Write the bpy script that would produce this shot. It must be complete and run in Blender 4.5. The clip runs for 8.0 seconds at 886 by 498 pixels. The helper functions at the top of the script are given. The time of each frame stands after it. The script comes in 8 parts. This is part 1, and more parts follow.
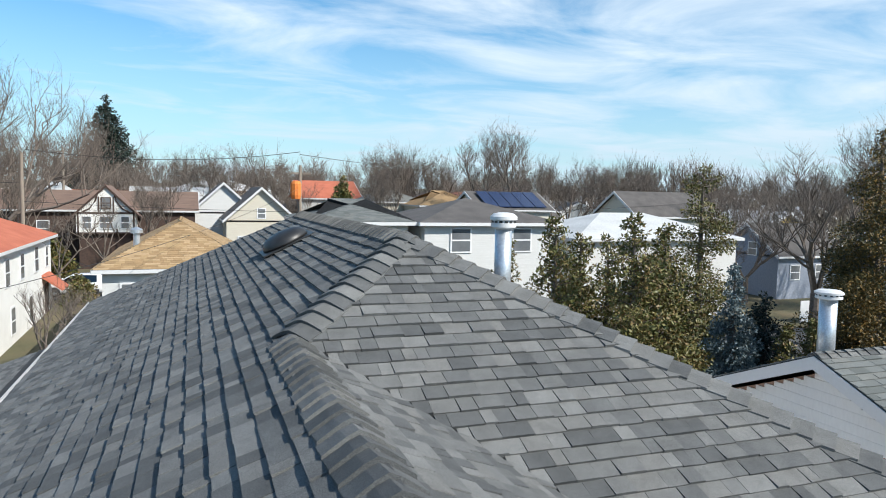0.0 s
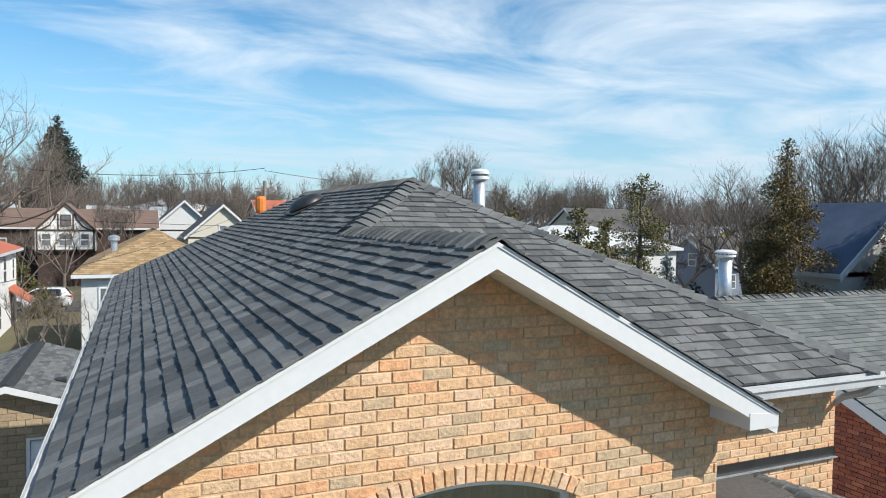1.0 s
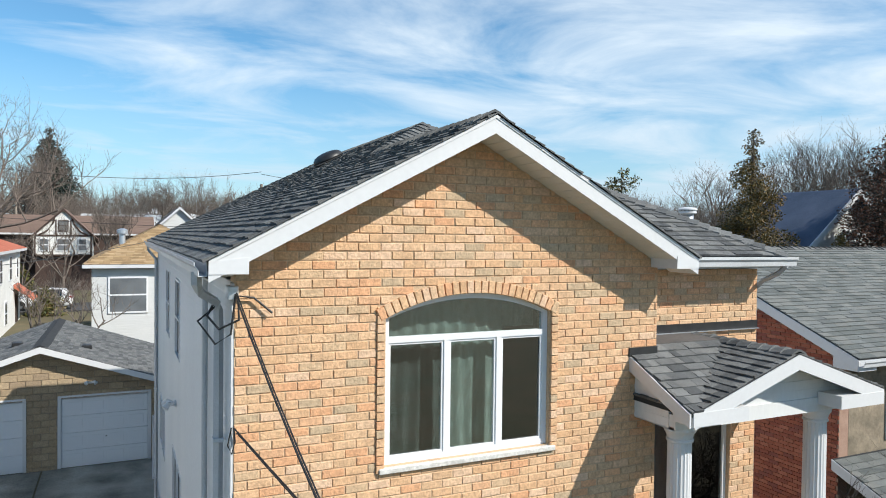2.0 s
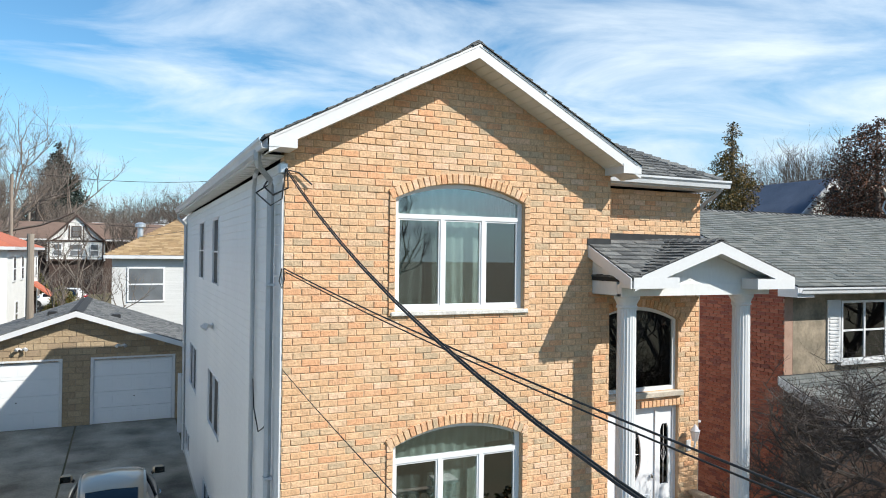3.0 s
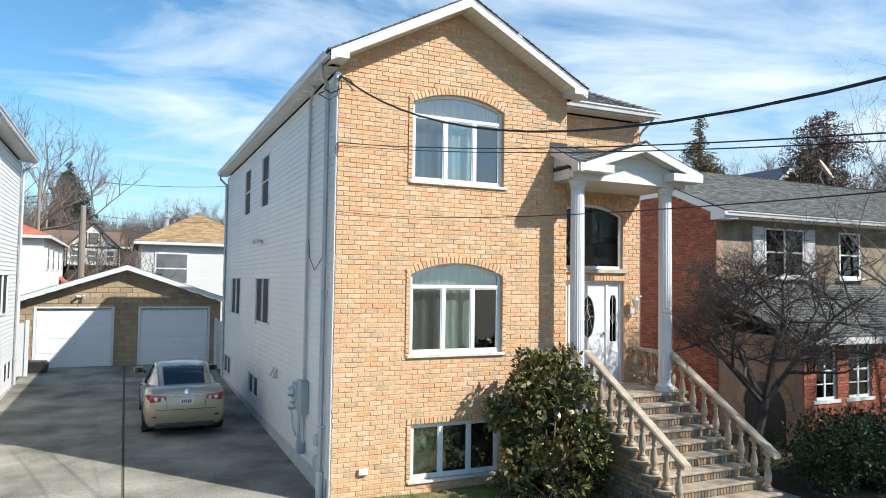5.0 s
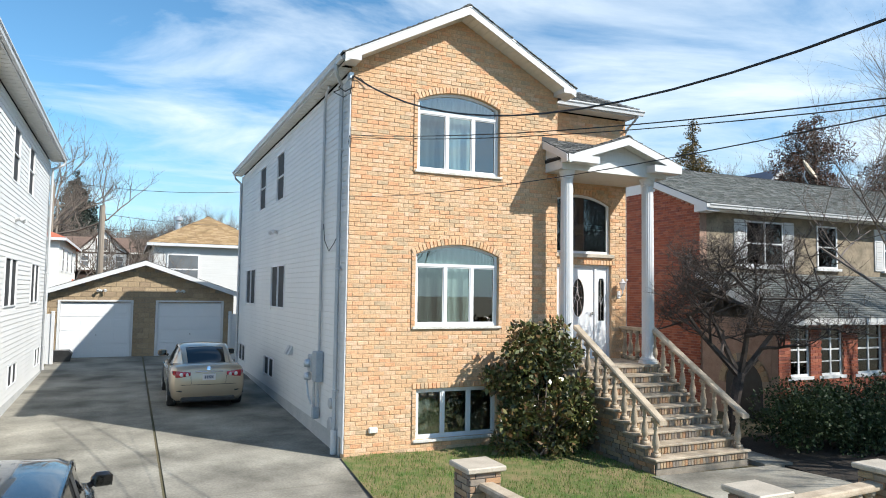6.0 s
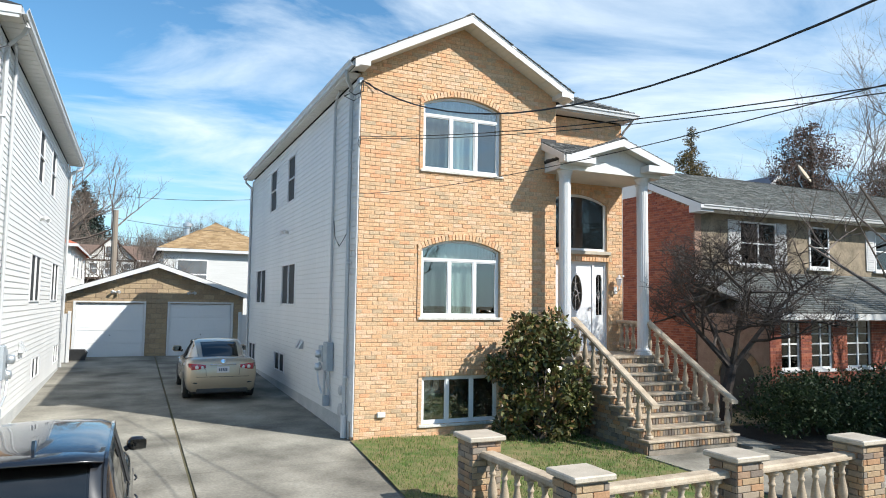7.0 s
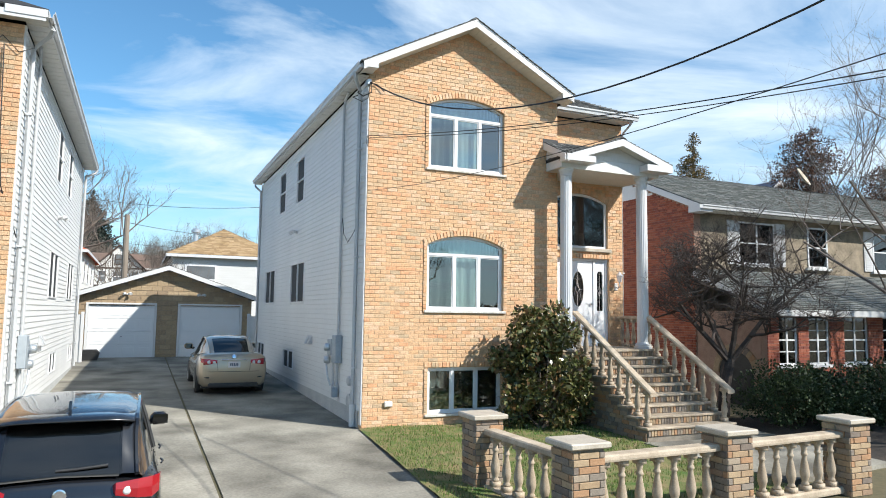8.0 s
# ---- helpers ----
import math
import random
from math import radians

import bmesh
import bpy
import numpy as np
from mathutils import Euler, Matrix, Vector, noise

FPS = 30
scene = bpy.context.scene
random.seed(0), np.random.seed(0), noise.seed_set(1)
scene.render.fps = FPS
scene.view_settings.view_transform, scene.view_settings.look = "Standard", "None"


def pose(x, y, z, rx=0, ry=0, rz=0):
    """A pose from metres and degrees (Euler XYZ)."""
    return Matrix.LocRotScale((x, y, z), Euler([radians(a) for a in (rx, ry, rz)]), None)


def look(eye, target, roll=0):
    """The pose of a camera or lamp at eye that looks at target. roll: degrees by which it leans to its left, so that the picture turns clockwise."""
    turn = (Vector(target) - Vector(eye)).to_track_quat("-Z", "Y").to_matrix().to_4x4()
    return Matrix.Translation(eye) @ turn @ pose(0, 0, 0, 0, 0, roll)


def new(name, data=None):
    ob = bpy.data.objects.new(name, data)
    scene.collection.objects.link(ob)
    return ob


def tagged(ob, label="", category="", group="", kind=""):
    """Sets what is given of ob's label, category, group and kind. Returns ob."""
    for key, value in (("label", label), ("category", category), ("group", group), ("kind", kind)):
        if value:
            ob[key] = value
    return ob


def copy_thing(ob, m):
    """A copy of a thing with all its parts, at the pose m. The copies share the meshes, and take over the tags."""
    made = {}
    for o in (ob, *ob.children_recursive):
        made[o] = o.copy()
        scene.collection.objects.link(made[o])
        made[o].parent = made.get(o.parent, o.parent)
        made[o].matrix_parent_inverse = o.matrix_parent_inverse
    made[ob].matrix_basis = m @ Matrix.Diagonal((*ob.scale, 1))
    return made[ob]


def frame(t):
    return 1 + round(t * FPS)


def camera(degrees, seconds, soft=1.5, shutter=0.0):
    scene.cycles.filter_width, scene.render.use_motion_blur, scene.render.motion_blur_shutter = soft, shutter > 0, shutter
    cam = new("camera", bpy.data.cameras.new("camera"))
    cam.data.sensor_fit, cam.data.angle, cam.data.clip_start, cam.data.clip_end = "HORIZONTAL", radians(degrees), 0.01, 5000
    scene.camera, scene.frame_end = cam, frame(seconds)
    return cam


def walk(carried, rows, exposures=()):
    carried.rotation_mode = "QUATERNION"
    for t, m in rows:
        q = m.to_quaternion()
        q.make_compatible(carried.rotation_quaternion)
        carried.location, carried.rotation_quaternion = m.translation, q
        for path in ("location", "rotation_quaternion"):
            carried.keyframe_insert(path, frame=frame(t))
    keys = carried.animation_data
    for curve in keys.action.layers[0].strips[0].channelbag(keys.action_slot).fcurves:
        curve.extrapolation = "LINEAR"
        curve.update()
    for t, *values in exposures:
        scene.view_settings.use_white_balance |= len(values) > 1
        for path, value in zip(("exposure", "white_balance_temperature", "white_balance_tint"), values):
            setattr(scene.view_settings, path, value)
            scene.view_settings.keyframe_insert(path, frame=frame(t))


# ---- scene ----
cam = camera(65.6, 8.0, soft=1.0)
PATH = [
    (0, (1.622, -1.808, 9.502), (2.309, 0.064, 9.343), 1.1),
    (0.5, (0.83, -3.137, 9.17), (1.59, -1.291, 9.053), 1.0),
    (1, (0.205, -4.149, 8.654), (1.017, -2.323, 8.568), 0.9),
    (1.5, (-0.37, -5.078, 8.079), (0.465, -3.261, 8.015), 0.8),
    (2, (-0.837, -5.901, 7.417), (0.006, -4.088, 7.378), 0.7),
    (2.2, (-1.004, -6.261, 7.156), (-0.162, -4.447, 7.121), 0.9),
    (3.3, (-1.837, -8.255, 5.544), (-1.002, -6.438, 5.578), 0.6),
    (3.5, (-2.008, -8.568, 5.269), (-1.167, -6.753, 5.312), 0.8),
    (4, (-2.345, -9.359, 4.543), (-1.505, -7.545, 4.611), 0.8),
    (4.5, (-2.718, -10.168, 3.95), (-1.88, -8.354, 4.033), 0.8),
    (5, (-3.096, -10.926, 3.527), (-2.26, -9.112, 3.625), 0.8),
    (6.5, (-3.774, -12.498, 2.738), (-2.953, -10.68, 2.879), 0.8),
    (7, (-3.907, -12.761, 2.582), (-3.092, -10.942, 2.738), 0.8),
    (7.5, (-3.999, -12.998, 2.401), (-3.191, -11.177, 2.571), 0.8),
    (8, (-4.089, -13.182, 2.23), (-3.289, -11.359, 2.416), 0.8),
]
walk(cam, [(t, look(eye, target, roll)) for t, eye, target, roll in PATH],
     exposures=[(0.0, 0.1), (0.5, 0.0), (1.5, 0.0), (3.5, 0.2), (5.0, 0.26), (8.0, 0.27)])
# ---------------------------------------------------------------- world, sun
SUN_AZ, SUN_EL = 41.0, 40.5
sun_way = Vector((math.sin(radians(SUN_AZ)) * math.cos(radians(SUN_EL)), -math.cos(radians(SUN_AZ)) * math.cos(radians(SUN_EL)), math.sin(radians(SUN_EL))))
sun = new("sun", bpy.data.lights.new("sun", "SUN"))
sun.data.energy, sun.data.angle, sun.data.color = 6.0, radians(0.53), (1.0, 0.965, 0.89)
sun.matrix_world = look(sun_way * 60, (0, 0, 0))

world = bpy.data.worlds.new("sky")
scene.world = world
world.use_nodes = True


def build_sky():
    nt = world.node_tree
    nt.nodes.clear()
    out, bg = nt.nodes.new("ShaderNodeOutputWorld"), nt.nodes.new("ShaderNodeBackground")
    sky = nt.nodes.new("ShaderNodeTexSky")
    sky.sky_type, sky.sun_disc = "NISHITA", False
    sky.sun_elevation, sky.sun_rotation = radians(SUN_EL), radians(180 - SUN_AZ)
    sky.air_density, sky.dust_density, sky.ozone_density = 1.0, 0.1, 2.5
    tc = nt.nodes.new("ShaderNodeTexCoord")
    sep = nt.nodes.new("ShaderNodeSeparateXYZ")
    nt.links.new(tc.outputs["Generated"], sep.inputs[0])
    # wispy high cloud, laid on a plane overhead
    up = nt.nodes.new("ShaderNodeMath")
    up.operation, up.inputs[1].default_value = "MAXIMUM", 0.03
    nt.links.new(sep.outputs[2], up.inputs[0])
    lift = nt.nodes.new("ShaderNodeMath")
    lift.operation, lift.inputs[1].default_value = "ADD", 0.10
    nt.links.new(up.outputs[0], lift.inputs[0])
    div = nt.nodes.new("ShaderNodeVectorMath")
    div.operation = "DIVIDE"
    comb = nt.nodes.new("ShaderNodeCombineXYZ")
    for i in range(3):
        nt.links.new(lift.outputs[0], comb.inputs[i])
    nt.links.new(tc.outputs["Generated"], div.inputs[0])
    nt.links.new(comb.outputs[0], div.inputs[1])
    mp = nt.nodes.new("ShaderNodeMapping")
    mp.inputs["Rotation"].default_value, mp.inputs["Scale"].default_value = (0, 0, radians(30)), (0.72, 1.0, 0.0)
    nt.links.new(div.outputs[0], mp.inputs[0])
    n1 = nt.nodes.new("ShaderNodeTexNoise")
    n1.inputs["Scale"].default_value, n1.inputs["Detail"].default_value, n1.inputs["Roughness"].default_value, n1.inputs["Distortion"].default_value = 1.25, 9, 0.58, 0.55
    nt.links.new(mp.outputs[0], n1.inputs["Vector"])
    ramp = nt.nodes.new("ShaderNodeValToRGB")
    ramp.color_ramp.elements[0].position, ramp.color_ramp.elements[1].position = 0.43, 0.70
    east = nt.nodes.new("ShaderNodeMapRange")
    east.inputs[1].default_value, east.inputs[2].default_value, east.inputs[3].default_value, east.inputs[4].default_value = -0.25, 0.75, -0.10, 0.10
    nt.links.new(sep.outputs[0], east.inputs[0])
    more = nt.nodes.new("ShaderNodeMath")
    nt.links.new(n1.outputs["Fac"], more.inputs[0])
    nt.links.new(east.outputs[0], more.inputs[1])
    nt.links.new(more.outputs[0], ramp.inputs[0])
    mix = nt.nodes.new("ShaderNodeMix")
    mix.data_type = "RGBA"
    mix.inputs[7].default_value = (7.8, 8.8, 9.6, 1)
    amt = nt.nodes.new("ShaderNodeMath")
    amt.operation, amt.inputs[1].default_value = "MULTIPLY", 0.85
    nt.links.new(ramp.outputs[0], amt.inputs[0])
    nt.links.new(amt.outputs[0], mix.inputs[0])
    tint = nt.nodes.new("ShaderNodeMix")
    tint.data_type, tint.blend_type = "RGBA", "MULTIPLY"
    tint.inputs[0].default_value, tint.inputs[7].default_value = 1.0, (0.84, 1.27, 1.38, 1)
    nt.links.new(sky.outputs[0], tint.inputs[6])
    nt.links.new(tint.outputs[2], mix.inputs[6])
    # pale haze low down
    low = nt.nodes.new("ShaderNodeMapRange")
    low.inputs[1].default_value, low.inputs[2].default_value, low.inputs[3].default_value, low.inputs[4].default_value = 0.0, 0.22, 0.8, 0.0
    nt.links.new(sep.outputs[2], low.inputs[0])
    haze = nt.nodes.new("ShaderNodeMix")
    haze.data_type = "RGBA"
    haze.inputs[7].default_value = (4.6, 6.0, 7.3, 1)
    nt.links.new(low.outputs[0], haze.inputs[0])
    nt.links.new(mix.outputs[2], haze.inputs[6])
    nt.links.new(haze.outputs[2], bg.inputs[0])
    bg.inputs[1].default_value = 0.112
    nt.links.new(bg.outputs[0], out.inputs[0])


build_sky()


# ---------------------------------------------------------------- materials
def mat(name, a, b=None, rough=0.8, metal=0.0, scale=6.0, fine=90.0, bump=0.15, pick="", palette=(), spec=0.5, stretch=(1, 1, 1), speck=0.18):
    """A surface of colour a to b: broad and fine noise, and a fine relief. pick 'object' or 'island' takes one colour of the palette per piece."""
    m = bpy.data.materials.new(name)
    m.use_nodes = True
    nt = m.node_tree
    bs = nt.nodes["Principled BSDF"]
    bs.inputs["Roughness"].default_value, bs.inputs["Metallic"].default_value = rough, metal
    bs.inputs["Specular IOR Level"].default_value = spec
    b = b or a
    tc = nt.nodes.new("ShaderNodeTexCoord")
    mp = nt.nodes.new("ShaderNodeMapping")
    mp.inputs["Scale"].default_value = stretch
    nt.links.new(tc.outputs["Object"], mp.inputs[0])
    n1, n2 = nt.nodes.new("ShaderNodeTexNoise"), nt.nodes.new("ShaderNodeTexNoise")
    for n, s, d in ((n1, scale, 5), (n2, fine, 3)):
        n.inputs["Scale"].default_value, n.inputs["Detail"].default_value = s, d
        nt.links.new(mp.outputs[0], n.inputs["Vector"])
    mix = nt.nodes.new("ShaderNodeMix")
    mix.data_type = "RGBA"
    mix.inputs[6].default_value, mix.inputs[7].default_value = (*a, 1), (*b, 1)
    ramp = nt.nodes.new("ShaderNodeMapRange")
    ramp.inputs[1].default_value, ramp.inputs[2].default_value = 0.3, 0.7
    nt.links.new(n1.outputs["Fac"], ramp.inputs[0])
    nt.links.new(ramp.outputs[0], mix.inputs[0])
    colour = mix.outputs[2]
    if pick:
        r = nt.nodes.new("ShaderNodeObjectInfo") if pick == "object" else nt.nodes.new("ShaderNodeNewGeometry")
        cr = nt.nodes.new("ShaderNodeValToRGB")
        cr.color_ramp.interpolation = "CONSTANT"
        while len(cr.color_ramp.elements) < len(palette):
            cr.color_ramp.elements.new(0.5)
        for i, c in enumerate(palette):
            cr.color_ramp.elements[i].position = i / len(palette)
            cr.color_ramp.elements[i].color = (*c, 1)
        nt.links.new(r.outputs["Random" if pick == "object" else "Random Per Island"], cr.inputs[0])
        mul = nt.nodes.new("ShaderNodeMix")
        mul.data_type, mul.blend_type = "RGBA", "MULTIPLY"
        mul.inputs[0].default_value = 1.0
        nt.links.new(cr.outputs[0], mul.inputs[6])
        nt.links.new(colour, mul.inputs[7])
        colour = mul.outputs[2]
    grain = nt.nodes.new("ShaderNodeMapRange")
    grain.inputs[1].default_value, grain.inputs[2].default_value = 0.25, 0.75
    grain.inputs[3].default_value, grain.inputs[4].default_value = 1 - speck, 1 + speck
    nt.links.new(n2.outputs["Fac"], grain.inputs[0])
    g = nt.nodes.new("ShaderNodeVectorMath")
    g.operation = "SCALE"
    nt.links.new(colour, g.inputs[0])
    nt.links.new(grain.outputs[0], g.inputs["Scale"])
    nt.links.new(g.outputs[0], bs.inputs["Base Color"])
    if bump:
        bp = nt.nodes.new("ShaderNodeBump")
        bp.inputs["Strength"].default_value, bp.inputs["Distance"].default_value = bump, 0.01
        nt.links.new(n2.outputs["Fac"], bp.inputs["Height"])
        nt.links.new(bp.outputs[0], bs.inputs["Normal"])
    return m


BRICKS = ((0.62, 0.387, 0.222), (0.63, 0.406, 0.24), (0.60, 0.365, 0.20), (0.635, 0.423, 0.264), (0.62, 0.333, 0.178), (0.48, 0.35, 0.222), (0.62, 0.39, 0.222), (0.65, 0.44, 0.29), (0.58, 0.37, 0.214), (0.545, 0.374, 0.227), (0.635, 0.365, 0.205), (0.62, 0.38, 0.214))
ONE, SHADE = (1.08, 1.08, 1.08), (0.88, 0.88, 0.88)
M_BRICK_P = mat("buff_brick_piece", SHADE, ONE, 0.85, scale=9, fine=42, bump=0.9, pick="object", palette=BRICKS, speck=0.22)
M_BRICK = mat("buff_brick", SHADE, ONE, 0.85, scale=9, fine=42, bump=0.9, pick="island", palette=BRICKS, speck=0.22)
M_MORTAR = mat("mortar", (0.47, 0.325, 0.20), (0.57, 0.405, 0.26), 0.95, scale=5, bump=0.3)
REDS = ((0.30, 0.085, 0.045), (0.26, 0.07, 0.04), (0.33, 0.10, 0.055), (0.22, 0.065, 0.045), (0.36, 0.12, 0.07))
M_RED = mat("red_brick", SHADE, ONE, 0.85, scale=7, fine=60, bump=0.4, pick="island", palette=REDS)
M_RED_MORTAR = mat("red_mortar", (0.30, 0.19, 0.14), (0.38, 0.25, 0.19), 0.95, bump=0.2)
OLD = ((0.36, 0.25, 0.15), (0.30, 0.20, 0.13), (0.38, 0.22, 0.12), (0.24, 0.20, 0.16), (0.33, 0.26, 0.19), (0.19, 0.15, 0.12), (0.40, 0.29, 0.18))
M_OLD = mat("weathered_brick", SHADE, ONE, 0.9, scale=9, fine=60, bump=0.5, pick="object", palette=OLD)
M_OLD_MORTAR = mat("grey_mortar", (0.22, 0.19, 0.15), (0.30, 0.26, 0.21), 0.95)
BLOCKS = ((0.36, 0.27, 0.17), (0.33, 0.245, 0.155), (0.39, 0.295, 0.19), (0.31, 0.23, 0.15))
M_BLOCK = mat("split_block", SHADE, ONE, 0.95, scale=14, fine=30, bump=0.9, pick="object", palette=BLOCKS)
TABS = ((0.107, 0.110, 0.110), (0.134, 0.136, 0.134), (0.08, 0.083, 0.084), (0.162, 0.164, 0.16), (0.122, 0.124, 0.122), (0.095, 0.098, 0.099), (0.145, 0.145, 0.14))
M_TAB = mat("charcoal_shingle", SHADE, (1.15, 1.15, 1.15), 0.92, scale=7, fine=210, bump=0.45, speck=0.55, pick="island", palette=TABS, spec=0.3)
M_TAB_P = mat("charcoal_shingle_piece", SHADE, (1.15, 1.15, 1.15), 0.92, scale=7, fine=210, bump=0.4, speck=0.5, pick="object", palette=TABS, spec=0.3)
M_FELT = mat("shingle_base", (0.02, 0.021, 0.023), (0.03, 0.032, 0.034), 0.95)
M_ROOF_GREY = mat("weathered_grey_shingle", (0.12, 0.125, 0.12), (0.17, 0.175, 0.165), 0.95, scale=1.5, fine=120, bump=0.5, stretch=(1, 6, 6))
GTABS = ((0.14, 0.15, 0.145), (0.16, 0.17, 0.165), (0.12, 0.13, 0.125), (0.175, 0.18, 0.17))
M_TAB_G = mat("grey_green_shingle", SHADE, ONE, 0.95, scale=2, fine=150, bump=0.5, pick="island", palette=GTABS, spec=0.3)
TTABS = ((0.34, 0.235, 0.125), (0.30, 0.20, 0.105), (0.38, 0.265, 0.15), (0.27, 0.18, 0.095))
M_TAB_T = mat("tan_shingle", SHADE, ONE, 0.95, scale=2, fine=60, bump=0.4, pick="island", palette=TTABS, spec=0.3)
M_ROOF_BROWN = mat("brown_shingle", (0.13, 0.085, 0.065), (0.19, 0.125, 0.095), 0.95, scale=0.8, fine=20, stretch=(1, 5, 5))
M_ROOF_RED = mat("red_roof", (0.36, 0.10, 0.055), (0.45, 0.14, 0.08), 0.9, scale=1, fine=20)
M_ROOF_BLUE = mat("slate_blue_shingle", (0.05, 0.075, 0.12), (0.08, 0.105, 0.16), 0.9, scale=1, fine=20)
M_ROOF_DARK = mat("dark_roof", (0.07, 0.065, 0.062), (0.11, 0.10, 0.095), 0.95, scale=1, fine=20)
M_ROOF_PALE = mat("pale_flat_roof", (0.42, 0.43, 0.43), (0.52, 0.53, 0.53), 0.9, scale=0.5, fine=10)
M_WHITE = mat("white_trim", (0.60, 0.605, 0.61), (0.64, 0.64, 0.64), 0.45, scale=0.8, fine=20, bump=0.02, speck=0.03)
M_SIDING = mat("white_vinyl_siding", (0.64, 0.645, 0.64), (0.70, 0.70, 0.69), 0.5, scale=0.7, fine=25, bump=0.03, speck=0.04, stretch=(1, 1, 0.3))
M_SOFFIT = mat("soffit_vinyl", (0.62, 0.61, 0.57), (0.68, 0.67, 0.63), 0.55, scale=3, bump=0.03)
M_FRAME = mat("window_vinyl", (0.70, 0.71, 0.72), (0.74, 0.74, 0.75), 0.35, scale=1, bump=0.0, speck=0.02)
M_DOWN = mat("grey_downspout", (0.42, 0.43, 0.44), (0.50, 0.51, 0.52), 0.4, scale=3, bump=0.03)
M_STEEL = mat("galvanised_steel", (0.50, 0.54, 0.58), (0.60, 0.63, 0.66), 0.38, metal=0.7, scale=8, fine=40, bump=0.05)
M_METERBOX = mat("grey_enamel", (0.30, 0.34, 0.38), (0.36, 0.40, 0.43), 0.5, scale=6, bump=0.03)
M_BLACK = mat("black_plastic", (0.015, 0.015, 0.016), (0.03, 0.03, 0.03), 0.45, scale=8, bump=0.05)
M_WIRE = mat("cable_rubber", (0.012, 0.012, 0.013), (0.025, 0.025, 0.025), 0.6)
M_CONC = mat("old_concrete", (0.115, 0.108, 0.092), (0.35, 0.33, 0.28), 0.95, scale=0.8, fine=24, bump=0.2, speck=0.18, spec=0.1)
M_CONC_D = mat("concrete_joint", (0.04, 0.038, 0.035), (0.07, 0.065, 0.06), 0.95)
M_FOUND = mat("parged_foundation", (0.40, 0.41, 0.41), (0.50, 0.50, 0.49), 0.9, scale=2, fine=40, bump=0.2)
M_ASPHALT = mat("asphalt", (0.045, 0.045, 0.047), (0.07, 0.07, 0.07), 0.95, scale=0.6, fine=80, bump=0.4)
M_EARTH = mat("grass_and_earth", (0.075, 0.075, 0.035), (0.13, 0.10, 0.055), 0.98, scale=0.35, fine=14, bump=0.6)
M_LAWN = mat("winter_lawn", (0.055, 0.115, 0.016), (0.23, 0.175, 0.085), 0.98, scale=3.4, fine=60, bump=0.8)
M_BLADE = mat("grass_blade", SHADE, ONE, 0.8, scale=3, bump=0, pick="island", palette=((0.085, 0.16, 0.022), (0.12, 0.20, 0.03), (0.06, 0.115, 0.016), (0.27, 0.22, 0.11), (0.15, 0.20, 0.045)))
M_STONE = mat("cast_stone", (0.30, 0.235, 0.165), (0.50, 0.415, 0.315), 0.8, scale=4, fine=60, bump=0.25)
M_SILL = mat("pale_sill_stone", (0.50, 0.48, 0.44), (0.66, 0.64, 0.60), 0.85, scale=14, fine=50, bump=0.6)
M_CAP = mat("stone_cap", (0.40, 0.35, 0.28), (0.54, 0.48, 0.40), 0.35, scale=5, fine=70, bump=0.15)
M_GARAGE = mat("garage_door_paint", (0.70, 0.72, 0.74), (0.75, 0.76, 0.77), 0.4, scale=0.8, bump=0.03, speck=0.03)
M_DOOR = mat("white_door_paint", (0.70, 0.72, 0.75), (0.75, 0.76, 0.78), 0.35, scale=0.8, bump=0.02, speck=0.02)
M_CURTAIN = mat("sheer_curtain", (0.22, 0.28, 0.27), (0.46, 0.53, 0.51), 0.9, scale=5, bump=0.1, stretch=(6, 6, 1))
M_BLIND = mat("grey_shade", (0.20, 0.22, 0.22), (0.26, 0.28, 0.28), 0.9)
# near-black: the dimness of rooms and car cabins is put into the colour
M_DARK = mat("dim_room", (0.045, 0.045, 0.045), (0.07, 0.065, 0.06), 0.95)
M_BARK_D = mat("dark_bark", (0.045, 0.035, 0.03), (0.10, 0.08, 0.07), 0.95, scale=6, fine=40, bump=0.6)
M_BARK = mat("grey_bark", (0.10, 0.08, 0.065), (0.19, 0.155, 0.13), 0.95, scale=6, fine=40, bump=0.6)
M_BARK_L = mat("pale_bark", (0.13, 0.105, 0.09), (0.22, 0.18, 0.155), 0.95, scale=6, fine=40, bump=0.4)
M_POLE = mat("utility_pole_wood", (0.20, 0.165, 0.13), (0.29, 0.245, 0.20), 0.95, scale=4, fine=30, stretch=(1, 1, 0.1))


def leafmat(name, palette, rough=0.55):
    return mat(name, SHADE, ONE, rough, scale=2, fine=30, bump=0, pick="island", palette=palette, spec=0.4)


M_ARB = leafmat("arborvitae_leaf", ((0.10, 0.105, 0.03), (0.145, 0.135, 0.04), (0.065, 0.075, 0.022), (0.18, 0.15, 0.05), (0.15, 0.10, 0.035)))
M_CYP = leafmat("cypress_leaf", ((0.085, 0.075, 0.026), (0.13, 0.095, 0.03), (0.27, 0.155, 0.038), (0.05, 0.048, 0.018), (0.20, 0.125, 0.033), (0.10, 0.08, 0.026)))
M_RUST = leafmat("rusty_cryptomeria_leaf", ((0.13, 0.05, 0.028), (0.06, 0.036, 0.022), (0.20, 0.08, 0.04), (0.035, 0.03, 0.02)))
M_BLUE = leafmat("blue_spruce_leaf", ((0.11, 0.155, 0.16), (0.16, 0.21, 0.215), (0.07, 0.105, 0.11), (0.24, 0.29, 0.295)))
M_SPRUCE = leafmat("dark_spruce_leaf", ((0.022, 0.035, 0.028), (0.03, 0.045, 0.032), (0.018, 0.028, 0.022)))
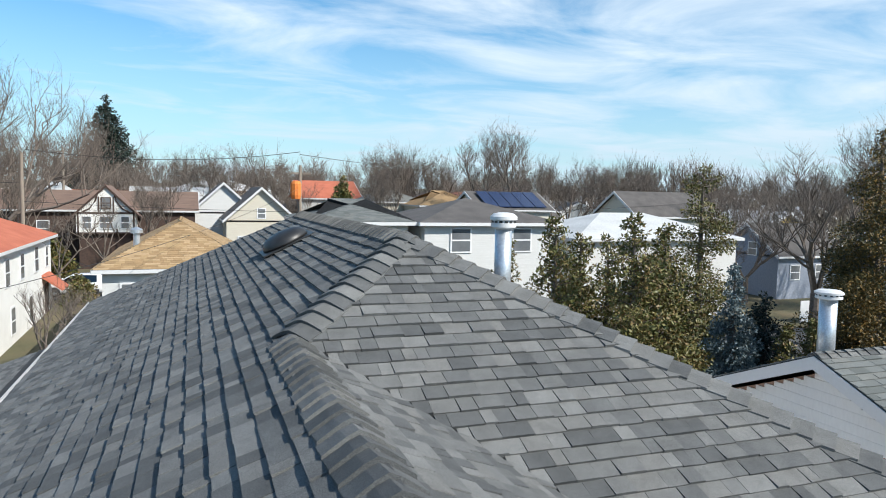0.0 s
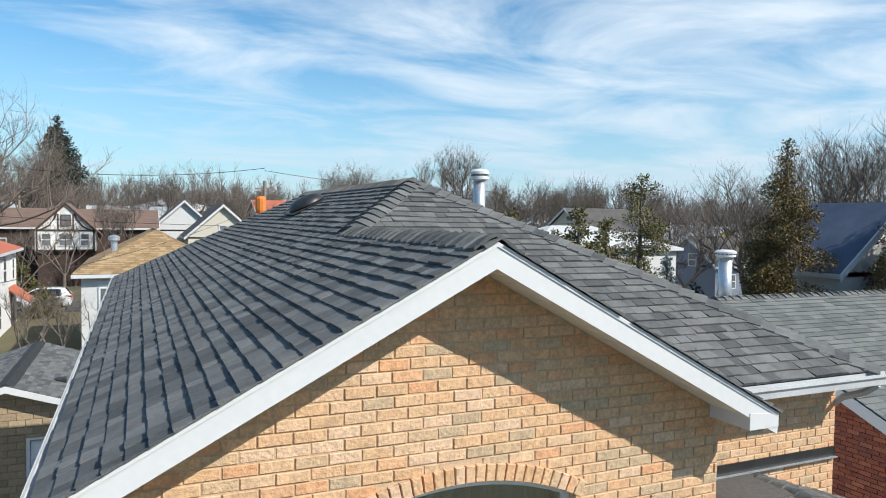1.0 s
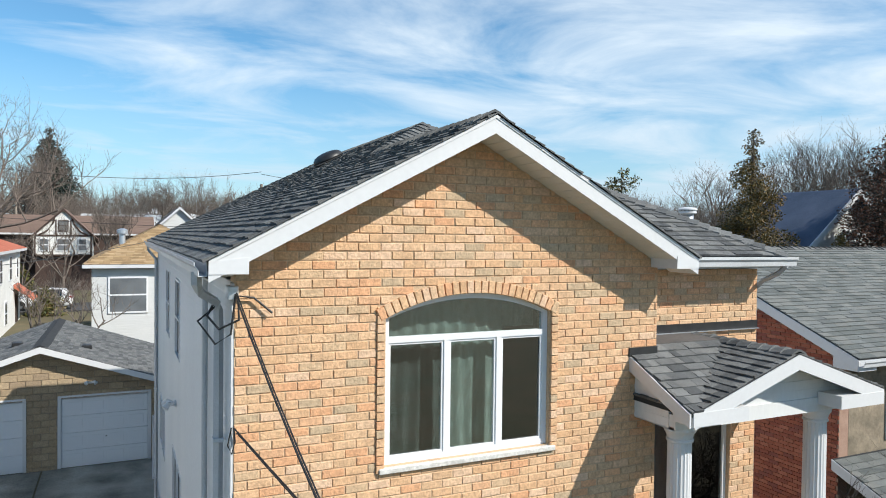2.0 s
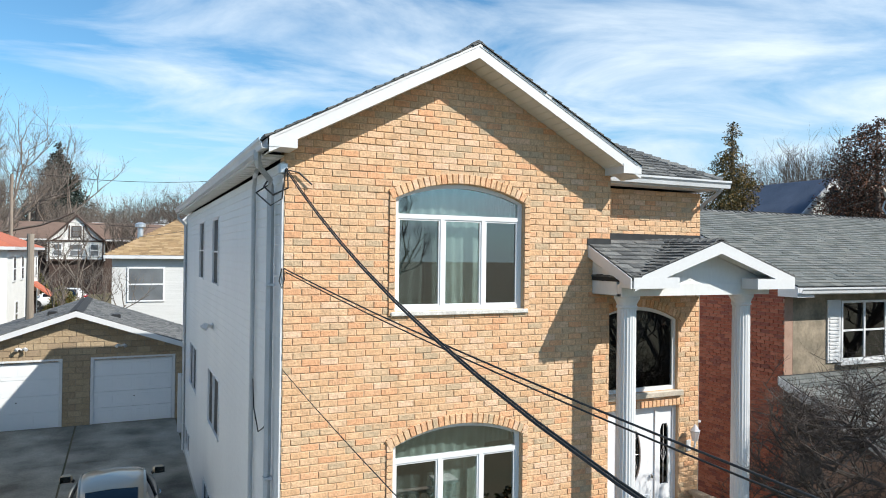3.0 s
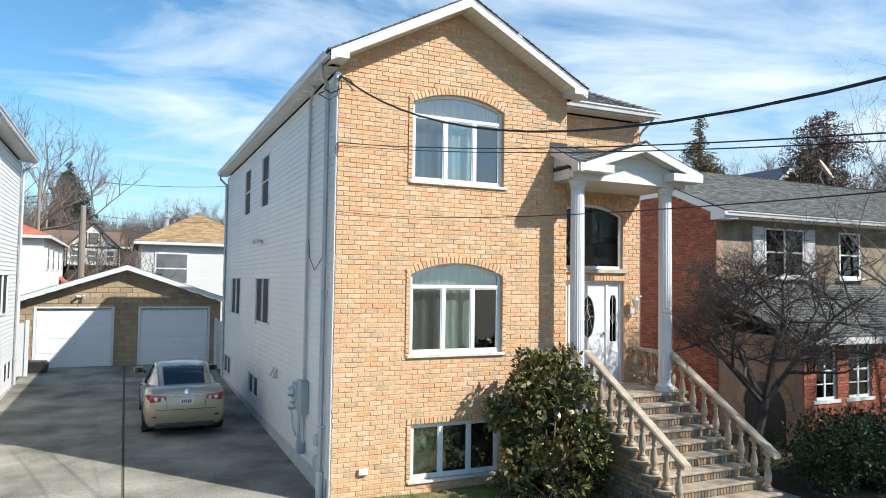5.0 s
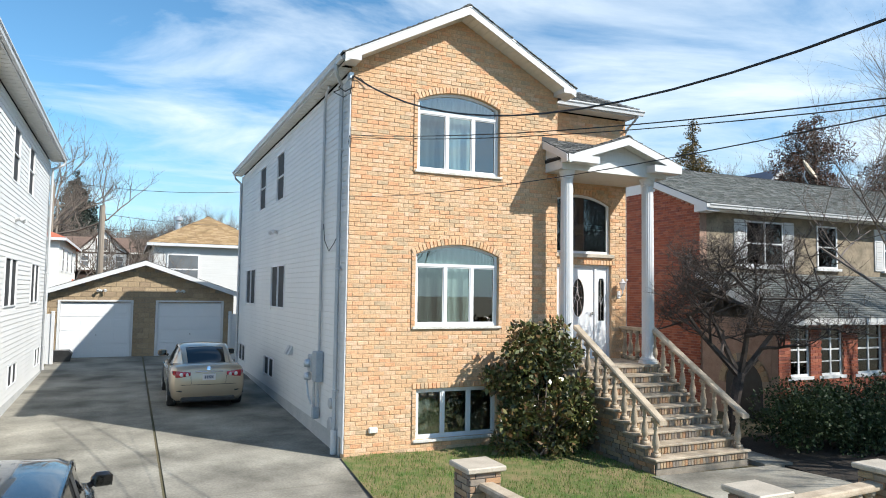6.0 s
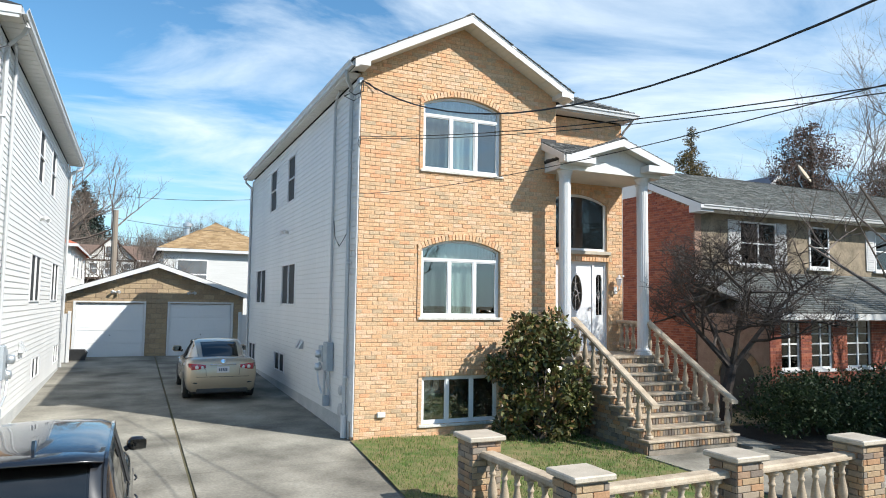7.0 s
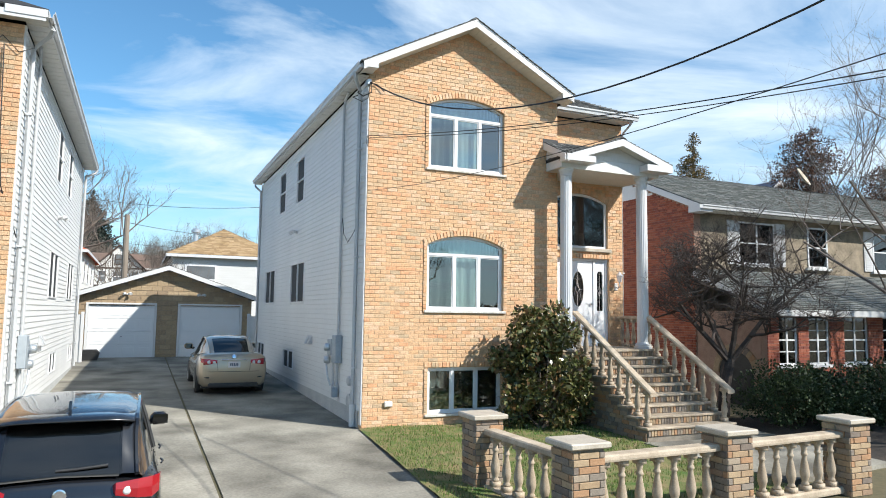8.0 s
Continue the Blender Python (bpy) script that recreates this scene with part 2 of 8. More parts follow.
M_RHODO = leafmat("broadleaf", ((0.065, 0.075, 0.022), (0.10, 0.11, 0.035), (0.045, 0.055, 0.018), (0.16, 0.145, 0.055), (0.13, 0.075, 0.03)), 0.32)
M_HEDGE = leafmat("hedge_leaf", ((0.020, 0.040, 0.010), (0.030, 0.054, 0.013), (0.013, 0.027, 0.007), (0.05, 0.07, 0.02)), 0.6)


def glassy(name, tint=(0.9, 0.95, 0.95), mirror=0.12):
    """Window glass: clear, with its reflection growing at a slant."""
    m = bpy.data.materials.new(name)
    m.use_nodes = True
    nt = m.node_tree
    nt.nodes.clear()
    out = nt.nodes.new("ShaderNodeOutputMaterial")
    tr, gl, mx, fr = nt.nodes.new("ShaderNodeBsdfTransparent"), nt.nodes.new("ShaderNodeBsdfGlossy"), nt.nodes.new("ShaderNodeMixShader"), nt.nodes.new("ShaderNodeFresnel")
    tr.inputs[0].default_value = (*tint, 1)
    gl.inputs["Roughness"].default_value = 0.01
    fr.inputs[0].default_value = 1.5
    ad = nt.nodes.new("ShaderNodeMath")
    ad.inputs[1].default_value = mirror
    nt.links.new(fr.outputs[0], ad.inputs[0])
    nt.links.new(ad.outputs[0], mx.inputs[0])
    nt.links.new(tr.outputs[0], mx.inputs[1])
    nt.links.new(gl.outputs[0], mx.inputs[2])
    nt.links.new(mx.outputs[0], out.inputs[0])
    return m


M_SCREEN = mat("insect_screen", (0.018, 0.019, 0.021), (0.03, 0.031, 0.033), 0.7, scale=3, fine=200)
M_GUTTER = mat("pale_gutter", (0.50, 0.51, 0.52), (0.58, 0.59, 0.60), 0.4, scale=3, bump=0.03)
M_GLASS = glassy("window_glass", (0.62, 0.70, 0.69), 0.22)
M_GLASS_S = glassy("screened_glass", (0.34, 0.38, 0.38), 0.17)
M_GLASS_D = glassy("dark_glass", (0.30, 0.34, 0.34), 0.09)
M_CARGLASS = glassy("car_glass", (0.16, 0.19, 0.20), 0.06)


def gloss(name, colour, metal, rough, coat=1.0):
    m = mat(name, tuple(c * 0.97 for c in colour), colour, rough, metal, scale=1.5, fine=300, bump=0, speck=0.02)
    m.node_tree.nodes["Principled BSDF"].inputs["Coat Weight"].default_value = coat
    m.node_tree.nodes["Principled BSDF"].inputs["Coat Roughness"].default_value = 0.03
    return m


M_GOLD = gloss("champagne_paint", (0.48, 0.385, 0.275), 0.6, 0.38)
M_NAVY = gloss("black_paint", (0.012, 0.013, 0.016), 0.2, 0.25)
M_WHITECAR = gloss("white_car_paint", (0.75, 0.76, 0.77), 0.0, 0.35)
M_TAIL = gloss("tail_lamp_red", (0.34, 0.008, 0.015), 0.0, 0.2)
M_LAMPCLEAR = gloss("lamp_clear", (0.65, 0.62, 0.62), 0.1, 0.2)
M_CHROME = mat("chrome", (0.7, 0.7, 0.72), (0.75, 0.75, 0.76), 0.12, 1.0, bump=0)
M_TYRE = mat("tyre_rubber", (0.018, 0.018, 0.018), (0.03, 0.03, 0.03), 0.85, scale=20)
M_RIM = mat("alloy_rim", (0.42, 0.42, 0.43), (0.5, 0.5, 0.5), 0.3, 0.9, bump=0)
M_BROWNTRIM = mat("dark_brown_timber", (0.045, 0.028, 0.022), (0.07, 0.042, 0.033), 0.85)
M_STUCCO = mat("white_stucco", (0.70, 0.69, 0.66), (0.78, 0.77, 0.74), 0.9, scale=1.5, fine=20)
M_CREAM = mat("cream_stone", (0.15, 0.125, 0.09), (0.33, 0.27, 0.195), 0.9, scale=3, fine=14, bump=0.6)
M_YELLOW = mat("ochre_siding", (0.42, 0.29, 0.07), (0.48, 0.34, 0.10), 0.8)
M_BLUEWALL = mat("blue_grey_siding", (0.22, 0.25, 0.31), (0.28, 0.31, 0.37), 0.8)
M_BEIGE = mat("beige_siding", (0.50, 0.46, 0.38), (0.58, 0.54, 0.46), 0.8, stretch=(0.3, 0.3, 12))
M_FARPANE = mat("far_window_pane", (0.10, 0.11, 0.12), (0.20, 0.21, 0.22), 0.12, scale=0.6)
M_WALLWHITE = mat("far_white_siding", (0.54, 0.54, 0.53), (0.62, 0.62, 0.61), 0.7, scale=2, stretch=(0.3, 0.3, 12))
M_ORANGE = mat("orange_canvas", (0.62, 0.17, 0.03), (0.70, 0.22, 0.05), 0.8)
M_SOLAR = mat("solar_panel", (0.012, 0.025, 0.07), (0.02, 0.035, 0.09), 0.15)


# ---------------------------------------------------------------- mesh helpers
def part(name, bm, material, parent=None, label="", smooth=False):
    """Link a bmesh (or a (verts, faces) pair) as one mesh object, under a thing or a part."""
    me = bpy.data.meshes.new(name)
    if isinstance(bm, tuple):
        me.from_pydata(bm[0], [], bm[1])
    else:
        bmesh.ops.recalc_face_normals(bm, faces=bm.faces[:])
        bm.to_mesh(me)
        bm.free()
    if smooth:
        for p in me.polygons:
            p.use_smooth = True
    me.materials.append(material)
    ob = new(name, me)
    if parent is not None:
        ob.parent = parent
    if label:
        tagged(ob, label)
    return ob


def thing(name, label, category, group="", kind="", at=(0, 0, 0), rz=0.0):
    e = new(name)
    e.empty_display_size = 0.2
    e.matrix_world = pose(*at, 0, 0, rz)
    return tagged(e, label, category, group, kind)


def box(bm, x0, x1, y0, y1, z0, z1, bevel=0.0):
    r = bmesh.ops.create_cube(bm, size=1.0, matrix=Matrix.Translation(((x0 + x1) / 2, (y0 + y1) / 2, (z0 + z1) / 2)) @ Matrix.Diagonal((abs(x1 - x0), abs(y1 - y0), abs(z1 - z0), 1)))
    if bevel:
        es = list({e for v in r["verts"] for e in v.link_edges})
        bmesh.ops.bevel(bm, geom=es, offset=bevel, segments=1, affect="EDGES", clamp_overlap=True)
    return bm


def boxes(*bs, bevel=0.0):
    bm = bmesh.new()
    for b in bs:
        box(bm, *b, bevel=bevel)
    return bm


def prism(bm, loop, back):
    """A closed solid: a loop of points and the same loop shifted by the vector back."""
    a = [bm.verts.new(p) for p in loop]
    b = [bm.verts.new(Vector(p) + Vector(back)) for p in loop]
    bm.faces.new(a)
    bm.faces.new(list(reversed(b)))
    n = len(a)
    for i in range(n):
        bm.faces.new((a[i], b[i], b[(i + 1) % n], a[(i + 1) % n]))
    return bm


def solid(loop, back):
    return prism(bmesh.new(), loop, back)


def holed(outer, holes, place, back):
    """A wall with openings: 2D loops, tessellated, put in space by place(u, v) and given thickness by the vector back."""
    from mathutils.geometry import tessellate_polygon
    loops = [[Vector((u, v, 0)) for u, v in l] for l in (outer, *holes)]
    tris = tessellate_polygon(loops)
    flat = [p for l in loops for p in l]
    n = len(flat)
    verts = [Vector(place(p.x, p.y)) for p in flat]
    verts += [v + Vector(back) for v in verts]
    faces = [tuple(t) for t in tris] + [tuple(i + n for i in reversed(t)) for t in tris]
    o = 0
    for l in loops:
        k = len(l)
        faces += [(o + i, o + (i + 1) % k, n + o + (i + 1) % k, n + o + i) for i in range(k)]
        o += k
    bm = bmesh.new()
    vs = [bm.verts.new(v) for v in verts]
    for f in faces:
        try:
            bm.faces.new([vs[i] for i in f])
        except ValueError:
            pass
    return bm


def tube(points, r, sides=8, r2=None):
    """Verts and faces of a round bar along points; it tapers to r2."""
    pts = [Vector(p) for p in points]
    n, verts, faces = len(pts), [], []
    for i, p in enumerate(pts):
        d = (pts[min(i + 1, n - 1)] - pts[max(i - 1, 0)]).normalized()
        u = d.cross(Vector((0, 0, 1)) if abs(d.z) < 0.9 else Vector((1, 0, 0))).normalized()
        w = d.cross(u)
        rr = r + ((r2 if r2 is not None else r) - r) * i / max(1, n - 1)
        for k in range(sides):
            a = 2 * math.pi * k / sides
            verts.append(p + u * (rr * math.cos(a)) + w * (rr * math.sin(a)))
    for i in range(n - 1):
        for k in range(sides):
            a, b = i * sides + k, i * sides + (k + 1) % sides
            faces.append((a, b, b + sides, a + sides))
    faces.append(tuple(reversed(range(sides))))
    faces.append(tuple(range((n - 1) * sides, n * sides)))
    return verts, faces


def lathe(profile, sides=20, at=(0, 0, 0)):
    """Verts and faces of a turned shape; profile rows of (radius, height)."""
    verts, faces = [], []
    for r, z in profile:
        for k in range(sides):
            a = 2 * math.pi * k / sides
            verts.append((at[0] + r * math.cos(a), at[1] + r * math.sin(a), at[2] + z))
    for i in range(len(profile) - 1):
        for k in range(sides):
            a, b = i * sides + k, i * sides + (k + 1) % sides
            faces.append((a, b, b + sides, a + sides))
    faces.append(tuple(reversed(range(sides))))
    faces.append(tuple(range((len(profile) - 1) * sides, len(profile) * sides)))
    return verts, faces


def joined(*vf):
    verts, faces = [], []
    for v, f in vf:
        o = len(verts)
        verts += list(v)
        faces += [tuple(i + o for i in q) for q in f]
    return verts, faces


def block_vf(c, s, bevel=0.0):
    """Verts and faces of a bevel-fronted block, centre c, size s; the front looks to -y."""
    x, y, z = (v / 2 for v in s)
    b = bevel
    v = [(-x, y, -z), (x, y, -z), (x, y, z), (-x, y, z), (-x, -y + b, -z), (x, -y + b, -z), (x, -y + b, z), (-x, -y + b, z)]
    f = [(4, 7, 3, 0), (5, 1, 2, 6), (7, 6, 2, 3), (4, 0, 1, 5)]
    if b:
        v += [(-x + b, -y, -z + b), (x - b, -y, -z + b), (x - b, -y, z - b), (-x + b, -y, z - b)]
        f += [(8, 9, 10, 11), (4, 5, 9, 8), (5, 6, 10, 9), (6, 7, 11, 10), (7, 4, 8, 11)]
    else:
        f.append((4, 5, 6, 7))
    return [(p[0] + c[0], p[1] + c[1], p[2] + c[2]) for p in v], f


def spans_less(a, b, holes):
    """The pieces of the span a..b outside the hole spans."""
    out = [(a, b)]
    for h0, h1 in holes:
        nxt = []
        for s0, s1 in out:
            if h1 <= s0 or h0 >= s1:
                nxt.append((s0, s1))
            else:
                if h0 > s0:
                    nxt.append((s0, h0))
                if h1 < s1:
                    nxt.append((h1, s1))
        out = nxt
    return out


def courses(z0, z1, height, length, span, holes, rnd, joint=0.011):
    """Rows of (u0, u1, z0, z1) of a running bond. span(z) gives the row's ends, holes(z) its gaps."""
    rows, k, z = [], 0, z0
    while z < z1:
        zm = z + height / 2
        a, b = span(zm)
        if b - a > 0.05:
            free = spans_less(a, b, holes(zm))
            u = -0.5 * length * (k % 2) - 40 * length + rnd.uniform(-0.01, 0.01)
            for s0, s1 in free:
                x = u + math.floor((s0 - u) / length) * length
                while x < s1:
                    x0, x1 = max(x + joint / 2, s0 + 0.002), min(x + length - joint / 2, s1 - 0.002)
                    if x1 - x0 > 0.03:
                        rows.append((x0, x1, z + joint / 2, z + height - joint / 2))
                    x += length
        z += height
        k += 1
    return rows


def gz(x, y):
    """The ground's height."""
    if y < 0:
        h = -0.06 + 0.016 * max(y, -9.0)
    elif y < 18:
        h = -0.06 + 0.02 * y
    else:
        h = 0.30 + 0.016 * min(y - 18, 60)
    if y > 90:
        h += 0.02 * (y - 90)
    return h
# ---------------------------------------------------------------- ground
def build_ground():
    xs = [-700, -300, -120, -60, -30, -15] + [i for i in range(-12, 31, 2)] + [40, 60, 100, 180, 320, 700]
    ys = [-500, -200, -80, -40, -25, -18] + [-15 + i for i in range(0, 36)] + [24, 30, 36, 45, 55, 65, 78, 90, 110, 150, 250, 450, 800]
    verts = [(x, y, gz(x, y) - 0.02) for y in ys for x in xs]
    w = len(xs)
    faces = [(j * w + i, j * w + i + 1, (j + 1) * w + i + 1, (j + 1) * w + i) for j in range(len(ys) - 1) for i in range(w - 1)]
    tagged(part("ground", (verts, faces), M_EARTH), "winter ground of short grass, leaves and bare earth", "ground", kind="structure")


build_ground()


def slab_on_ground(name, x0, x1, y0, y1, lift, material, parent, skew=0.0):
    """A cast slab that follows the ground, with rounded-off arrises."""
    bm = bmesh.new()
    n = max(1, int((y1 - y0) / 1.0))
    lo, hi = [], []
    for i in range(n + 1):
        y = y0 + (y1 - y0) * i / n
        e = x1 - skew * max(0.0, -y)
        lo.append(((x0, y, gz(0, y) + lift), (e, y, gz(0, y) + lift)))
    for i in range(n):
        (a, b), (d, c) = lo[i], lo[i + 1]
        prism(bm, [a, b, c, d], (0, 0, -0.10))
    bmesh.ops.remove_doubles(bm, verts=bm.verts[:], dist=0.0005)
    return part(name, bm, material, parent)


drive = thing("driveway", "grey concrete driveway in large weathered slabs with dark joints", "driveway", kind="structure")
part("joint_bed", boxes((-6.05, -0.1, -11.4, 17.2, -0.62, -0.60)), M_CONC_D, drive)
for i, (a, b) in enumerate(((-11.3, -8.1), (-8.08, -5.0), (-4.98, -1.4), (-1.38, 2.2), (2.22, 5.9), (5.92, 9.6), (9.62, 13.3), (13.32, 17.45))):
    slab_on_ground("slab", -6.12, -3.045, a, b, 0.0, M_CONC, drive)
    slab_on_ground("slab", -2.995, -0.02, a, b, 0.0, M_CONC, drive, skew=0.085)
road = part("road", boxes((-120, 120, -24, -13.5, -0.62, -0.47)), M_ASPHALT)
tagged(road, "grey asphalt street along the front gardens", "road", kind="structure")

# ---------------------------------------------------------------- roofs of separate shingle tabs
def scan(poly, v):
    hits = []
    n = len(poly)
    for i in range(n):
        (u0, v0), (u1, v1) = poly[i], poly[(i + 1) % n]
        if (v0 <= v) != (v1 <= v):
            hits.append(u0 + (u1 - u0) * (v - v0) / (v1 - v0))
    hits.sort()
    return list(zip(hits[::2], hits[1::2]))


def roof_plane(points, drop):
    """origin, along, up and the 2D loop of a roof plane given by its corners; drop is the level way that it falls."""
    pts = [Vector(p) for p in points]
    nrm = Vector((0, 0, 0))
    for i in range(1, len(pts) - 1):
        nrm += (pts[i] - pts[0]).cross(pts[i + 1] - pts[0])
    nrm.normalize()
    if nrm.z < 0:
        nrm = -nrm
    along = Vector((0, 0, 1)).cross(Vector(drop)).normalized()
    up = nrm.cross(along).normalized()
    if up.z < 0:
        up = -up
    o = min(pts, key=lambda p: p.dot(up))
    return o, along, up, nrm, [((p - o).dot(along), (p - o).dot(up)) for p in pts]


def shingle(plane, rnd, step=0.125, widths=(0.09, 0.12, 0.15, 0.18, 0.22), thick=(0.014, 0.030), keep=None):
    """Rows of tabs as verts and faces; keep(point) picks those that are returned singly."""
    o, e, s, n, poly = plane
    top = max(v for _, v in poly)
    joint, single = ([], []), []
    v = 0.0
    while v < top:
        for a, b in scan(poly, v + step * 0.5):
            u = a - rnd.uniform(0, 0.2)
            while u < b:
                w = rnd.choice(widths)
                u0, u1 = max(u, a), min(u + w - 0.004, b)
                u += w
                if u1 - u0 < 0.02:
                    continue
                t = rnd.uniform(*thick)
                v0, v1 = v - 0.012 + rnd.uniform(-0.003, 0.003), v + step + 0.012
                q = [o + e * u0 + s * v0 + n * t, o + e * u1 + s * v0 + n * t, o + e * u1 + s * v1 + n * 0.002, o + e * u0 + s * v1 + n * 0.002]
                q += [o + e * u0 + s * v0 - n * 0.002, o + e * u1 + s * v0 - n * 0.002]
                f = [(0, 1, 2, 3), (4, 5, 1, 0), (4, 0, 3), (1, 5, 2)]
                if keep and keep(q[0]):
                    single.append((q, f))
                else:
                    k = len(joint[0])
                    joint[0].extend(q)
                    joint[1].extend(tuple(i + k for i in g) for g in f)
        v += step
    return joint, single


def deck(points, thick=0.09):
    return solid(points, (0, 0, -thick))


def cap_row(a, b, left, right, rnd, step=0.145, half=0.165, first=0.0):
    """Ridge caps from a up to b; left and right are the ways down the two slopes."""
    a, b, left, right = Vector(a), Vector(b), Vector(left).normalized(), Vector(right).normalized()
    d = (b - a)
    length = d.length
    d.normalize()
    left, right = (left - d * left.dot(d)).normalized(), (right - d * right.dot(d)).normalized()
    up = -(left + right).normalized()
    out, x = [], first
    while x < length - 0.02:
        t = rnd.uniform(0.026, 0.032)
        x1 = min(x + step + 0.05, length + 0.02)
        h = half * rnd.uniform(0.94, 1.05)
        p0, p1 = a + d * x, a + d * x1
        v = []
        for p, l in ((p0, t), (p1, 0.0)):
            for k in (0, 1):
                g = l + 0.016 - k * 0.026
                v += [p + left * h + up * g * 0.8, p + left * h * 0.35 + up * (g + 0.006), p + up * (g + 0.002), p + right * h * 0.35 + up * (g + 0.006), p + right * h + up * g * 0.8]
        f = [(i, i + 1, i + 11, i + 10) for i in range(4)] + [(i + 5, i + 6, i + 1, i) for i in range(4)] + [(0, 10, 15, 5), (4, 9, 19, 14)]
        out.append((v, f))
        x += step
    return out


def lap_siding(parent, wall_x, face, y0, y1, z0, z1, holes, step=0.118, name="siding_board"):
    """Lapped boards on a wall along y, each one a piece; face is +1 or -1, the way that the wall looks."""
    z = z0
    while z < z1 - 0.02:
        h = min(step, z1 - z)
        for a, b in spans_less(y0, y1, [(p, q) for p, q, r, s in holes if r < z + h * 0.5 < s]):
            loop = [(wall_x + face * 0.002, a, z + h + 0.006), (wall_x + face * 0.005, a, z + h), (wall_x + face * 0.019, a, z + 0.012), (wall_x + face * 0.017, a, z), (wall_x - face * 0.01, a, z)]
            part(name, solid(loop, (0, b - a, 0)), M_SIDING, parent)
        z += step


# ---------------------------------------------------------------- windows
def arc(x0, x1, zs, rise, n=14):
    """Points of a flat arch from (x0, zs) to (x1, zs)."""
    c, hw = (x0 + x1) / 2, (x1 - x0) / 2
    r = (hw * hw + rise * rise) / (2 * rise)
    cz = zs + rise - r
    a = math.asin(hw / r)
    return [(c - r * math.sin(a - 2 * a * i / n), cz + r * math.cos(a - 2 * a * i / n)) for i in range(n + 1)], (c, cz, r, a)


def arched_loop(x0, x1, z0, zs, rise):
    pts, _ = arc(x0, x1, zs, rise)
    return [(x0, z0), (x1, z0)] + list(reversed(pts))


def front_window(parent, x0, x1, z0, zs, rise, y, lites, transom, label, blind=()):
    """A white vinyl window in a wall that looks to -y; rise 0 is a straight head."""
    f, d = 0.055, 0.07
    outer = arched_loop(x0, x1, z0, zs, rise) if rise else [(x0, z0), (x1, z0), (x1, zs), (x0, zs)]
    inner = []
    zt = transom if rise else zs - f
    w = (x1 - x0 - f * (len(lites) + 1)) / sum(lites)
    xs, cells = x0 + f, []
    for l in lites:
        cells.append((xs, xs + w * l))
        xs += w * l + f
    for a, b in cells:
        inner.append([(a, z0 + f), (b, z0 + f), (b, zt - (f if rise else 0)), (a, zt - (f if rise else 0))])
    if rise:
        pts, _ = arc(x0 + f, x1 - f, zs - 0.01, rise - f * 0.8)
        inner.append([(x0 + f, zt), (x1 - f, zt)] + list(reversed(pts)))
    win = part("window", holed(outer, inner, lambda u, v: (u, y, v), (0, d, 0)), M_FRAME, parent, label)
    for k, loop in enumerate(inner):
        pane = part("pane", solid([(u, y + 0.032, v) for u, v in loop], (0, 0.006, 0)), M_GLASS_S if rise and k in (0, 2) else M_GLASS, win)
        pane.visible_shadow = False
        # sash rim
        if len(loop) == 4:
            (a, b), (_, _), (c, e), _ = loop
            s = 0.022
            part("sash", holed([(a, b), (c, b), (c, e), (a, e)], [[(a + s, b + s), (c - s, b + s), (c - s, e - s), (a + s, e - s)]], lambda u, v: (u, y + 0.012, v), (0, 0.018, 0)), M_FRAME, win)
    sill = boxes((x0 - 0.06, x1 + 0.06, y - 0.10, y + 0.06, z0 - 0.055, z0 - 0.001), bevel=0.008)
    part("sill", sill, M_SILL, win, "pale rough stone sill")
    return win


def curtain(x0, x1, y, z0, z1, label, material, folds=9, deep=0.03, seed=1):
    rnd = random.Random(seed)
    n = folds * 6
    verts, faces = [], []
    ph = rnd.uniform(0, 6)
    for j in range(7):
        for i in range(n + 1):
            u = i / n
            wob = math.sin(u * folds * 6.283 + ph + 0.5 * math.sin(j * 0.7 + u * 9)) * deep * (0.7 + 0.3 * math.sin(i * 1.7))
            verts.append((x0 + (x1 - x0) * u, y + wob, z0 + (z1 - z0) * j / 6))
    w = n + 1
    for j in range(6):
        for i in range(n):
            faces.append((j * w + i, j * w + i + 1, (j + 1) * w + i + 1, (j + 1) * w + i))
    vv = verts + [(a, b + 0.004, c) for a, b, c in verts]
    k = len(verts)
    ff = faces + [tuple(reversed([i + k for i in f])) for f in faces]
    tagged(part("curtain", (vv, ff), material, smooth=True), label, "curtain")


def side_window(parent, wall_x, face, y0, y1, z0, z1, panes=2, label="narrow dark window with a thin white frame"):
    """A flat slider or sash in a siding wall along y."""
    f = 0.032
    xo = wall_x + face * 0.03
    cells = []
    if panes == 2:
        m = (y0 + y1) / 2
        cells = [(y0 + f, m - f / 2, z0 + f, z1 - f), (m + f / 2, y1 - f, z0 + f, z1 - f)]
    else:
        m = (z0 + z1) / 2
        cells = [(y0 + f, y1 - f, z0 + f, m - f / 2), (y0 + f, y1 - f, m + f / 2, z1 - f)]
    win = part("window", holed([(y0, z0), (y1, z0), (y1, z1), (y0, z1)], [[(a, c), (b, c), (b, d), (a, d)] for a, b, c, d in cells], lambda u, v: (xo, u, v), (-face * 0.07, 0, 0)), M_FRAME, parent, label)
    for a, b, c, d in cells:
        p = part("pane", boxes((xo - face * 0.045, xo - face * 0.04, a, b, c, d)), M_SCREEN, win)


